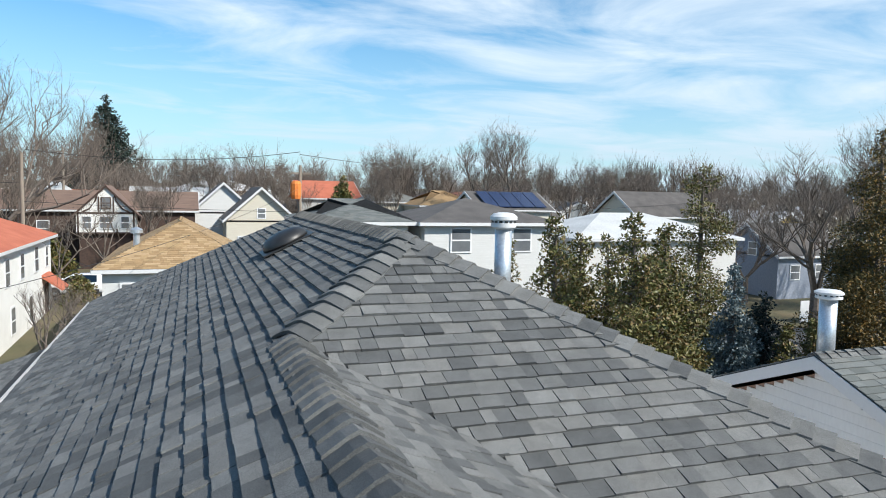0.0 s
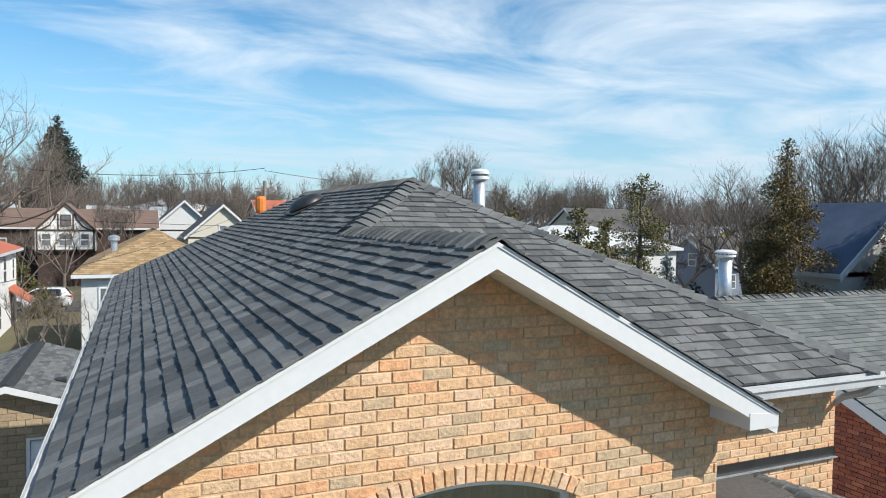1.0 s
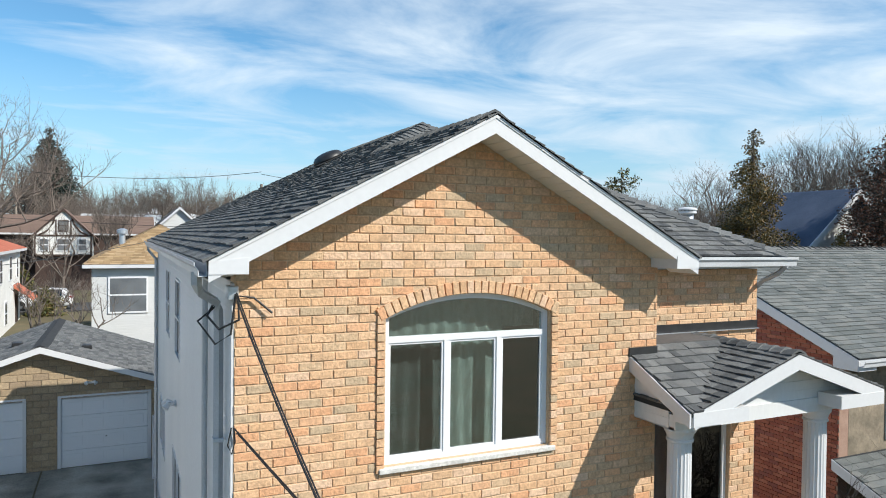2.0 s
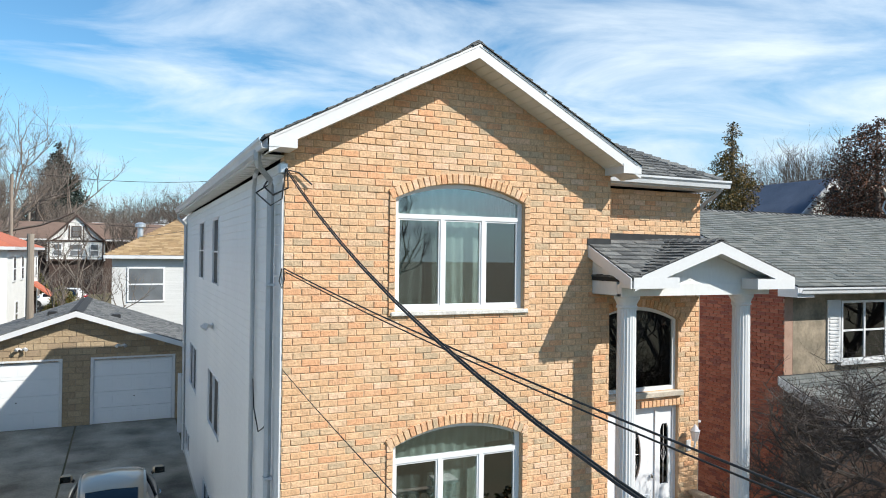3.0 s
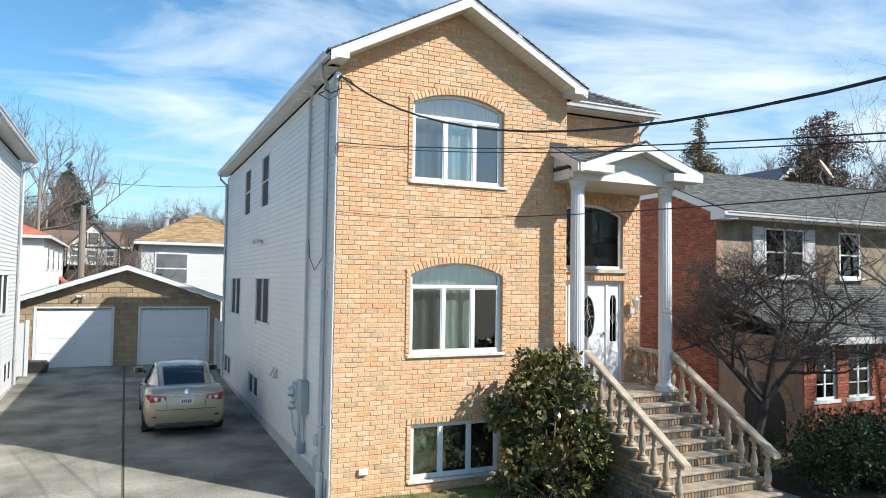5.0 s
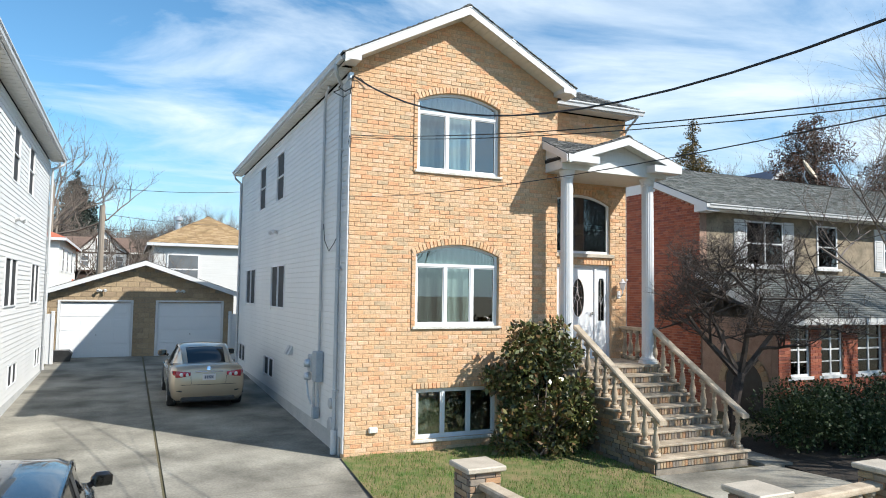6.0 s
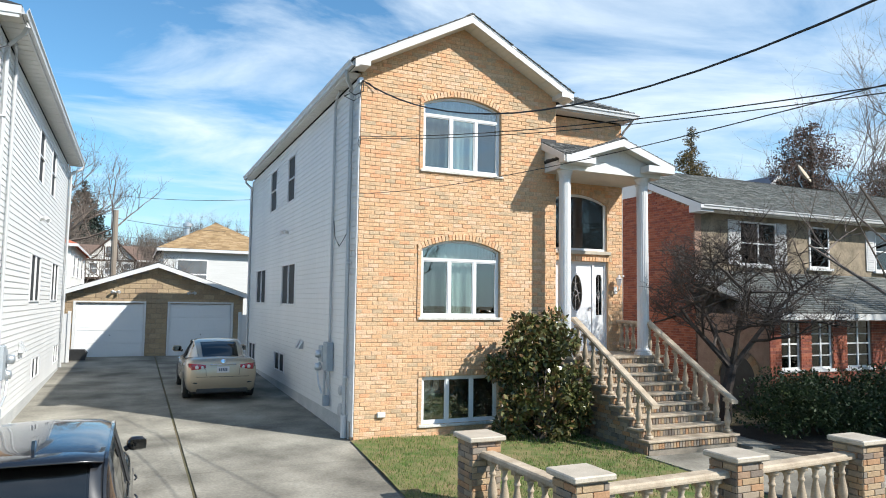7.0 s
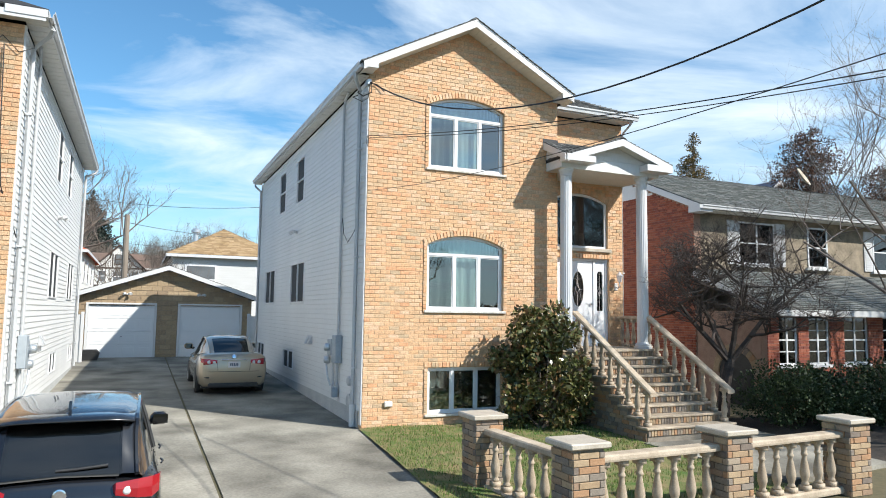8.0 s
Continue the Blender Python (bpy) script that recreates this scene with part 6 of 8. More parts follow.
    part("number_plate", boxes((-0.15, 0.15, -0.035 + body[0][0], 0.01 + body[0][0], plate_z - 0.02, plate_z + 0.13)), M_LAMPCLEAR, c, "pale number plate with dark bars")
    for k in range(5):
        part("plate_bar", boxes((-0.10 + k * 0.043, -0.072 + k * 0.043, -0.04 + body[0][0], -0.036 + body[0][0], plate_z + 0.02, plate_z + 0.09)), M_ROOF_BLUE, c)
    part("chrome_strip", boxes((-0.32, 0.32, body[0][0] - 0.015, body[0][0] + 0.05, plate_z + 0.165, plate_z + 0.19), bevel=0.006), M_CHROME, c)
    part("bumper_line", tube([(-0.80, 0.10, z0 - 0.16), (-0.60, -0.012, z0 - 0.17), (0.0, -0.03, z0 - 0.17), (0.60, -0.012, z0 - 0.17), (0.80, 0.10, z0 - 0.16)], 0.006, 5), M_BLACK, c)
    for s in (-1, 1):
        part("boot_line", tube([(s * (x0 - 0.03), -0.005, z0 - 0.15), (s * (x0 - 0.01), 0.0, z0 + 0.04)], 0.005, 5), M_BLACK, c)
        part("bumper_reflector", tube([(s * 0.60, -0.005, 0.47), (s * 0.76, 0.06, 0.48)], 0.018, 6), M_BLACK, c)
    part("bumper_valance", boxes((-0.62, 0.62, 0.0, 0.2, 0.21, 0.33), bevel=0.03), M_BLACK, c)
    my = cab[-1][0] - 0.42
    for s in (-1, 1):
        wx = max(r[1] for r in body)
        mz = body[4][3] + 0.07
        m = part("mirror", boxes((s * (wx + 0.02) - 0.13, s * (wx + 0.02) + 0.12, my + 0.10, my + 0.24, mz - 0.085, mz + 0.095), bevel=0.055), paint, c, smooth=True)
        part("mirror_glass", boxes((s * (wx + 0.035) - 0.10, s * (wx + 0.035) + 0.10, my + 0.092, my + 0.098, mz - 0.06, mz + 0.07)), M_CARGLASS, m)
        part("mirror_arm", tube([(s * wx * 0.86, my + 0.20, body[4][3] + 0.0), (s * (wx - 0.03), my + 0.18, body[4][3] + 0.06)], 0.04, 6), M_BLACK, c)
        for dy in (0.36, 0.62):
            yh = cab[0][0] + (cab[-1][0] - cab[0][0]) * dy
            part("door_handle", tube([(s * (wx - 0.0), yh - 0.1, body[4][3] - 0.13), (s * (wx + 0.02), yh, body[4][3] - 0.125), (s * (wx - 0.0), yh + 0.1, body[4][3] - 0.12)], 0.012, 6), M_CHROME if not suv else M_BLACK, c)
    return c


SEDAN_BODY = [(0.0, 0.66, 0.42, 0.86), (0.04, 0.78, 0.30, 0.95), (0.16, 0.84, 0.24, 1.03), (0.45, 0.865, 0.21, 1.055), (0.95, 0.875, 0.20, 1.04), (1.7, 0.88, 0.19, 0.98), (2.6, 0.88, 0.19, 0.95), (3.3, 0.875, 0.20, 0.955), (3.95, 0.85, 0.22, 0.86), (4.35, 0.77, 0.27, 0.73), (4.54, 0.58, 0.36, 0.60)]
SEDAN_CAB = [(0.55, 0.62, 0.55, 1.03, 1.06), (1.05, 0.70, 0.56, 1.01, 1.30), (1.5, 0.76, 0.57, 0.98, 1.425), (2.1, 0.79, 0.58, 0.95, 1.465), (2.7, 0.79, 0.57, 0.94, 1.41), (3.15, 0.76, 0.58, 0.94, 1.20), (3.6, 0.70, 0.60, 0.93, 0.95)]
gold = car("champagne gold compact sedan parked on the driveway", (-1.78, 5.35, gz(0, 5.4) + 0.0), 0, M_GOLD, SEDAN_BODY, SEDAN_CAB, ((0.77, 0.95, 0.315), (0.77, 3.55, 0.315)), (0.42, 0.80, 0.79, 0.95, 0.04), 0.74)
part("badge", lathe([(0.05, 0), (0.055, 0.012), (0.03, 0.016)], 16, (0, 0.0, 0.0)), M_CHROME, gold).matrix_local = pose(0, 0.005, 1.0, 75, 0, 0)
SUV_BODY = [(0.0, 0.72, 0.50, 0.92), (0.05, 0.85, 0.38, 1.03), (0.18, 0.90, 0.30, 1.10), (0.5, 0.92, 0.27, 1.12), (1.1, 0.925, 0.25, 1.10), (2.0, 0.925, 0.24, 1.06), (2.9, 0.92, 0.24, 1.04), (3.5, 0.91, 0.25, 1.05), (4.1, 0.88, 0.28, 0.98), (4.45, 0.80, 0.34, 0.84), (4.65, 0.62, 0.42, 0.68)]
SUV_CAB = [(0.06, 0.72, 0.66, 1.09, 1.13), (0.26, 0.76, 0.64, 1.09, 1.42), (0.45, 0.79, 0.64, 1.09, 1.635), (0.9, 0.82, 0.65, 1.08, 1.69), (1.8, 0.84, 0.66, 1.06, 1.715), (2.5, 0.84, 0.65, 1.04, 1.66), (3.0, 0.82, 0.64, 1.03, 1.42), (3.65, 0.75, 0.64, 1.02, 1.06)]
suv = car("glossy black sport utility vehicle parked on the driveway", (-4.612, -6.62, gz(0, -6.6) + 0.01), 0, M_NAVY, SUV_BODY, SUV_CAB, ((0.80, 0.98, 0.36), (0.80, 3.68, 0.36)), (0.48, 0.87, 0.90, 1.10, 0.03), 0.70, suv=True)
suv.scale = (0.87, 0.87, 0.87)
xs = [-0.62 + 1.24 * i / 10 for i in range(11)]
rows_ = [[(x, y + 0.10 * (x / 0.62) ** 4, z - 0.035 * (x / 0.62) ** 4) for x in xs] for y, z in ((0.66, 1.672), (0.45, 1.668), (0.24, 1.645), (0.225, 1.628), (0.26, 1.615), (0.45, 1.61))]
part("spoiler", ([p for r in rows_ for p in r], [(i * 11 + k, i * 11 + k + 1, i * 11 + k + 12, i * 11 + k + 11) for i in range(5) for k in range(10)]), M_NAVY, suv, smooth=True)
part("aerial_fin", solid([(-0.015, 0.62, 1.68), (-0.015, 0.84, 1.70), (-0.015, 0.80, 1.735), (-0.015, 0.70, 1.775), (-0.015, 0.64, 1.78)], (0.03, 0, 0)), M_NAVY, suv)
part("wiper", tube([(-0.05, 0.085, 1.19), (0.12, 0.085, 1.195), (0.40, 0.10, 1.215)], 0.014, 6), M_BLACK, suv)
part("badge", lathe([(0.055, 0), (0.06, 0.012), (0.045, 0.016), (0.045, 0.004)], 18, (0, 0, 0)), M_CHROME, suv).matrix_local = pose(0, 0.0, 0.98, 90, 0, 0)
# ---------------------------------------------------------------- fittings on and round the house
def downspout(points, label, r=0.042):
    d = thing("downspout", label, "downspout", group="downspouts")
    part("elbow", tube(points[:-1], r, 4), M_DOWN, d)
    part("pipe", tube([Vector(points[-2]) + Vector((0, 0, 0.04)), points[-1]], r, 4), M_DOWN, d)
    x, y, z1 = points[-2]
    z0 = points[-1][2]
    for k in range(3):
        z = z0 + (z1 - z0) * (0.12 + 0.36 * k)
        part("strap", boxes((x - r - 0.006, x + r + 0.006, y - r - 0.006, y + r + 0.006, z - 0.016, z + 0.016)), M_GUTTER, d)
    return d


downspout([(-0.30, 0.0, 7.10), (-0.30, 0.0, 7.0), (-0.27, 0.06, 6.93), (-0.11, 0.30, 6.82), (-0.085, 0.36, 6.74), (-0.078, 0.38, 6.6), (-0.075, 0.40, 0.36)], "grey aluminium downspout beside the brick corner")
ds = thing("drain_pipe", "white plastic drain stub below the downspout", "drain pipe")
part("pipe", tube([(-0.075, 0.40, 0.38), (-0.075, 0.40, -0.1)], 0.062, 10), M_WHITE, ds)
downspout([(-0.255, 13.5, 7.10), (-0.25, 13.5, 6.95), (-0.07, 13.25, 6.72), (-0.06, 13.24, 0.3)], "white downspout at the back corner")
downspout([(-5.675, 0.0, 7.10), (-5.675, 0.0, 6.98), (-5.74, 0.12, 6.9), (-6.0, 0.42, 6.75), (-6.02, 0.46, 6.6), (-6.02, 0.48, 0.2)], "white downspout on the twin house")
downspout([(-5.675, 13.5, 7.10), (-5.70, 13.5, 6.95), (-6.0, 13.25, 6.75), (-6.02, 13.24, 0.3)], "white downspout on the twin house")
downspout([(6.94, 0.28, 7.08), (6.94, 0.40, 6.98), (6.955, 0.66, 6.86), (6.962, 0.78, 6.75), (6.962, 0.78, 0.1)], "grey downspout on the brick corner", 0.035)


def electric(wall_x, face, y, z, label):
    m = thing("electric_meter", label, "electric meter")
    s = face
    a, b = sorted((wall_x + s * 0.02, wall_x + s * 0.17))
    part("cabinet", boxes((a, b, y - 0.16, y + 0.16, z, z + 0.60), bevel=0.012), M_METERBOX, m, "grey enamelled cabinet")
    part("cabinet", boxes((a, b - 0.03 if s > 0 else b, y + 0.22, y + 0.55, z + 0.16, z + 0.50), bevel=0.012), M_METERBOX, m)
    for k, (yy, zz) in enumerate(((y + 0.385, z + 0.33), (y + 0.75, z + 0.30), (y + 0.75, z + 0.02))):
        g = part("meter_glass", lathe([(0.085, 0), (0.09, 0.05), (0.075, 0.12), (0.03, 0.135)], 18), M_STEEL, m, "round glass meter", smooth=True)
        g.matrix_local = pose(wall_x + s * (0.15 if k == 0 else 0.06), yy, zz, 0, 90 * s, 0)
    part("conduit", tube([(wall_x + s * 0.06, y + 0.05, z + 0.6), (wall_x + s * 0.06, y + 0.05, 6.78), (wall_x + s * 0.07, y - 0.08, 6.98), (wall_x + s * 0.12, y - 0.5, 7.0)], 0.03, 8), M_DOWN, m, "grey conduit")
    part("conduit", tube([(wall_x + s * 0.06, y + 0.05, z), (wall_x + s * 0.06, y + 0.05, 0.45)], 0.03, 8), M_DOWN, m)
    part("conduit", tube([(wall_x + s * 0.06, y + 0.40, z + 0.18), (wall_x + s * 0.06, y + 0.40, 0.5)], 0.028, 8), M_DOWN, m)
    part("conduit_box", boxes((a, b - 0.02, y + 0.0, y + 0.12, 0.38, 0.60), bevel=0.01), M_METERBOX, m)
    part("gas_pipe", tube([(wall_x + s * 0.08, y + 0.75, z + 0.2), (wall_x + s * 0.12, y + 0.78, z - 0.1), (wall_x + s * 0.12, y + 0.65, z - 0.35), (wall_x + s * 0.06, y + 0.6, z - 0.55)], 0.022, 8), M_STEEL, m)


electric(0.0, -1, 1.62, 1.12, "grey electric cabinet, meters and conduit on the siding")
electric(-6.1, 1, 1.55, 1.12, "grey electric cabinet and meters on the twin house's siding")
for wx, s in ((0.0, -1), (-6.1, 1)):
    for yy, zz, lab in ((6.6, 4.5, "white twin flood light on the siding"), (4.3, 1.40, "small white vent hoods on the siding")):
        f_ = thing("flood_light" if zz > 3 else "vent_hood", lab, "flood light" if zz > 3 else "vent")
        if zz > 3:
            part("base", lathe([(0.06, 0), (0.06, 0.02), (0.03, 0.05)], 12, (0, 0, 0)), M_WHITE, f_).matrix_local = pose(wx + s * 0.02, yy, zz, 0, 90 * s, 0)
            for q in (-1, 1):
                part("lamp_head", tube([(wx + s * 0.05, yy + q * 0.03, zz), (wx + s * 0.15, yy + q * 0.13, zz + 0.02), (wx + s * 0.2, yy + q * 0.16, zz - 0.04)], 0.03, 8, 0.06), M_WHITE, f_)
        else:
            for q in (0, 0.32):
                part("hood", solid([(wx + s * 0.02, yy + q, zz), (wx + s * 0.02, yy + q, zz + 0.22), (wx + s * 0.13, yy + q, zz)], (0, 0.2, 0)), M_DOWN, f_)
for yy, zz, w in ((0.82, 0.80, 0.10), (0.80, 0.40, 0.15)):
    f_ = thing("wall_outlet", "grey outlet cover on the siding near the corner", "outlet")
    part("cover", lathe([(w, 0), (w, 0.03), (w * 0.7, 0.05)], 18), M_DOWN, f_).matrix_local = pose(-0.02, yy, zz, 0, -90, 0)
f_ = thing("wall_vent", "small cream vent on the brick near the ground", "vent")
part("cover", boxes((0.45, 0.62, -0.07, -0.012, 0.36, 0.47), bevel=0.015), M_SOFFIT, f_)


def cable(start, phi, curve, length, r, label, n=40):
    """A hanging service cable; curve gives its height along the way."""
    w = thing("cable", label, "cable", group="overhead cables")
    c, s = math.cos(radians(phi)), math.sin(radians(phi))
    pts = [(start[0] + c * length * i / n, start[1] + s * length * i / n, curve[0] + curve[1] * (length * i / n) + curve[2] * (length * i / n) ** 2) for i in range(n + 1)]
    part("wire", tube(pts, r, 6), M_WIRE, w)


cable((0.0, -0.05), -86, (6.91, -0.528, 0.031), 23.5, 0.0085, "black twisted service cable hanging to the street")
cable((0.012, -0.05), -86, (6.922, -0.529, 0.0311), 23.5, 0.006, "black twisted service cable hanging to the street")
cable((0.0, -0.05), -77, (5.80, -0.198, 0.0066), 25.0, 0.007, "thin black communication cable hanging to the street")
cable((0.02, -0.05), -77, (5.76, -0.200, 0.0066), 25.0, 0.006, "thin black communication cable hanging to the street")
cable((0.0, -0.05), -88, (4.67, -0.130, 0.0062), 25.0, 0.0045, "thin dark drop wire hanging to the street")
lp = thing("cable_anchor", "black cable loops and clamp at the brick corner", "cable")
part("loop", tube([(-0.10, 0.35, 6.85), (-0.2, 0.15, 6.72), (-0.12, 0.02, 6.62), (0.03, -0.06, 6.70), (0.02, -0.06, 6.90), (0.15, -0.05, 6.88), (0.3, -0.06, 6.75)], 0.011, 6), M_WIRE, lp)
part("loop", tube([(-0.08, 0.45, 6.78), (-0.26, 0.3, 6.66), (-0.15, 0.0, 6.5), (-0.03, -0.03, 6.58), (0.0, -0.05, 6.9)], 0.009, 6), M_WIRE, lp)
part("clamp", boxes((-0.06, 0.03, -0.05, 0.10, 6.86, 6.98), bevel=0.01), M_STEEL, lp)
part("loop", tube([(-0.02, -0.02, 5.80), (-0.05, -0.03, 5.66), (-0.02, -0.03, 5.58), (0.01, -0.02, 5.68), (0.0, -0.03, 5.80)], 0.007, 6), M_WIRE, lp)
part("loop", tube([(-0.05, 1.6, 4.3), (-0.06, 1.45, 3.95), (-0.06, 1.1, 3.72), (-0.06, 0.75, 3.85), (-0.04, 0.55, 4.0)], 0.008, 6), M_WIRE, lp)
lp = thing("cable_anchor", "black cables running down the twin house's corner", "cable")
part("loop", tube([(-6.37, -0.05, 6.6), (-6.33, -0.06, 5.0), (-6.27, -0.05, 4.2), (-6.05, 0.3, 3.4)], 0.010, 6), M_WIRE, lp)
part("loop", tube([(-6.0, 0.3, 6.8), (-5.95, 0.1, 6.66), (-6.15, -0.05, 6.5), (-6.4, -0.06, 6.75), (-6.55, -0.3, 6.4)], 0.009, 6), M_WIRE, lp)


def on_left(x):
    return EAVE_Z + PITCH * (x - EL)


def flue(at, r, h, label, band=True):
    f = thing("flue_pipe", label, "flue")
    part("pipe", lathe([(r, -0.3), (r, h)], 28, at), M_STEEL, f, smooth=True)
    part("cap", lathe([(r * 1.02, h - 0.02), (r * 1.5, h), (r * 1.5, h + 0.035), (r * 1.40, h + 0.04), (r * 1.40, h + 0.065), (r * 1.62, h + 0.07), (r * 1.62, h + 0.10), (r * 1.2, h + 0.13), (r * 0.5, h + 0.14)], 28, at), M_WHITE, f, "pale slotted metal cap")
    for k in range(14):
        a = 6.28 * k / 14
        ob = part("slot", boxes((-0.016, 0.016, -0.004, 0.004, -0.010, 0.010)), M_BLACK, f)
        ob.matrix_local = pose(at[0] + r * 1.405 * math.cos(a), at[1] + r * 1.405 * math.sin(a), at[2] + h + 0.052, 0, 0, math.degrees(a) + 90)
    part("collar", lathe([(r * 1.9, -0.02), (r * 1.2, 0.06), (r * 1.02, 0.09)], 24, at), M_DOWN, f)


flue((4.42, 4.15, RIDGE_Z - PITCH * (4.42 - RIDGE_X)), 0.080, 0.62, "galvanised steel flue pipe with a slotted cap on the roof")
flue((10.95, 6.1, 7.0), 0.13, 1.0, "galvanised flue pipe on the neighbour's roof")
dome = thing("roof_vent", "black domed turbine-style roof vent near the ridge", "roof vent")
dm = pose(2.76, 7.1, on_left(2.76) + 0.02, 0, -26.0, 0) @ Matrix.Diagonal((1.0, 1.0, 0.85, 1))
p1 = part("dome", lathe([(0.30, 0.03), (0.30, 0.06), (0.285, 0.11), (0.24, 0.16), (0.16, 0.195), (0.06, 0.21), (0.01, 0.212)], 28), M_BLACK, dome, smooth=True)
p1.matrix_local = dm
p2 = part("flange", boxes((-0.34, 0.34, -0.34, 0.34, 0.01, 0.028)), M_BLACK, dome)
p2.matrix_local = dm
p3 = part("neck", lathe([(0.2, 0.0), (0.2, 0.05)], 20), M_STEEL, dome)
p3.matrix_local = dm

binn = thing("storage_bin", "black plastic storage bin on the driveway by the garage", "bin")
part("tub", solid([(-6.1, 16.2, 0.27), (-5.45, 16.2, 0.27), (-5.40, 16.2, 0.52), (-6.15, 16.2, 0.52)], (0, 0.5, 0)), M_BLACK, binn)
part("lid", solid([(-6.17, 16.18, 0.522), (-5.38, 16.18, 0.522), (-5.5, 16.18, 0.66), (-6.05, 16.18, 0.66)], (0, 0.54, 0)), M_BLACK, binn)
fence = thing("garden_gate", "white vinyl gate panel beside the garage", "gate")
part("panel", boxes((0.05, 0.42, 15.6, 15.66, 0.25, 2.0)), M_WHITE, fence)
part("post", boxes((-0.06, 0.05, 15.56, 15.70, 0.2, 2.1), bevel=0.01), M_WHITE, fence)
fence = thing("garden_gate", "white vinyl gate panel beside the garage", "gate")
part("panel", boxes((-6.42, -6.05, 15.6, 15.66, 0.25, 2.0)), M_WHITE, fence)
part("post", boxes((-6.05, -5.94, 15.56, 15.70, 0.2, 2.1), bevel=0.01), M_WHITE, fence)
dish = thing("satellite_dish", "cream satellite dish on a mast on the roof ridge", "satellite dish")
part("reflector", lathe([(0.02, 0.0), (0.2, 0.02), (0.34, 0.07), (0.42, 0.12), (0.41, 0.13), (0.33, 0.085), (0.19, 0.035), (0.02, 0.015)], 28), M_STONE, dish, smooth=True).matrix_local = pose(19.9, 5.9, 7.8, 60, 0, 25)
part("mast", tube([(19.9, 5.8, 7.15), (19.9, 6.05, 7.6), (19.9, 5.98, 7.8)], 0.025, 8), M_STEEL, dish)
part("feed_arm", tube([(19.9, 5.9, 7.6), (20.25, 5.4, 7.67), (20.3, 5.35, 7.8)], 0.018, 6), M_BLACK, dish)
# ---------------------------------------------------------------- the neighbourhood behind
def far_house(label, x0, x1, y0, y1, eave, ridge, wall, roofing, axis="x", hip=True, wins=(), tabs=None, over=0.4, base=None):
    """A plain neighbouring house: walls, roof, and windows given as (face, u, z, w, h)."""
    h = thing("house", label, "house", group="neighbouring houses")
    zb = (base if base is not None else gz(0, (y0 + y1) / 2)) - 0.3
    part("wall", boxes((x0, x1, y0, y1, zb, eave)), wall, h)
    a0, a1, b0, b1 = x0 - over, x1 + over, y0 - over, y1 + over
    cx, cy = (a0 + a1) / 2, (b0 + b1) / 2
    if axis == "x":
        run = (b1 - b0) / 2
        e = run if hip else 0.0
        r0, r1 = (a0 + e, cy, ridge), (a1 - e, cy, ridge)
        planes = [([(a0, b0, eave), (a1, b0, eave), r1, r0], (0, -1, 0)), ([(a0, b1, eave), (a1, b1, eave), r1, r0], (0, 1, 0))]
        ends = [([(a0, b0, eave), (a0, b1, eave), r0], (-1, 0, 0)), ([(a1, b0, eave), (a1, b1, eave), r1], (1, 0, 0))]
    else:
        run = (a1 - a0) / 2
        e = run if hip else 0.0
        r0, r1 = (cx, b0 + e, ridge), (cx, b1 - e, ridge)
        planes = [([(a0, b0, eave), (a0, b1, eave), r1, r0], (-1, 0, 0)), ([(a1, b0, eave), (a1, b1, eave), r1, r0], (1, 0, 0))]
        ends = [([(a0, b0, eave), (a1, b0, eave), r0], (0, -1, 0)), ([(a0, b1, eave), (a1, b1, eave), r1], (0, 1, 0))]
    for p, way in planes + (ends if hip else []):
        part("roof", deck(p, 0.16), roofing if tabs is None else M_FELT, h)
        if tabs is not None:
            j, _ = shingle(roof_plane(p, way), RND, step=0.17, widths=(0.3, 0.4, 0.5), thick=(0.008, 0.018))
            tagged(part("shingles", j, tabs, h), kind="stuff")
    if not hip:
        for p, way in ends:
            q = [Vector(v) for v in p]
            inward = Vector(way) * -over
            part("gable_wall", solid([v + inward - Vector((0, 0, 0.17)) for v in q], inward * 0.4), wall, h)
            for s in (0, 1):
                a, b = q[s], q[2]
                part("rake_board", solid([a, b, b - Vector((0, 0, 0.28)), a - Vector((0, 0, 0.28))], Vector(way) * 0.05), M_WHITE, h)
    strips = [(a0, a1, b0 - 0.02, b0, eave - 0.2, eave - 0.02)] if axis == "x" or hip else []
    strips += [(a0 - 0.02, a0, b0, b1, eave - 0.2, eave - 0.02), (a1, a1 + 0.02, b0, b1, eave - 0.2, eave - 0.02)] if axis == "y" or hip else []
    for b_ in strips:
        part("eave_board", boxes(b_), M_WHITE, h)
    for face, u, z, w, hh in wins:
        if face == "f":
            o, du, dn = Vector((u, y0, z)), Vector((1, 0, 0)), Vector((0, -1, 0))
        elif face == "r":
            o, du, dn = Vector((x1, u, z)), Vector((0, 1, 0)), Vector((1, 0, 0))
        else:
            o, du, dn = Vector((x0, u, z)), Vector((0, 1, 0)), Vector((-1, 0, 0))
        up = Vector((0, 0, 1))
        loop = lambda m: [o + du * (-w / 2 + m) + up * m, o + du * (w / 2 - m) + up * m, o + du * (w / 2 - m) + up * (hh - m), o + du * (-w / 2 + m) + up * (hh - m)]
        win = part("window", solid([p + dn * 0.06 for p in loop(0)], dn * -0.05), M_FRAME, h)
        part("pane", solid([p + dn * 0.066 for p in loop(0.09)], dn * -0.004), M_FARPANE, win)
        part("sash_bar", solid([p + dn * 0.075 for p in [o + du * (-w / 2) + up * (hh / 2 - 0.04), o + du * (w / 2) + up * (hh / 2 - 0.04), o + du * (w / 2) + up * (hh / 2 + 0.04), o + du * (-w / 2) + up * (hh / 2 + 0.04)]], dn * -0.008), M_FRAME, win)
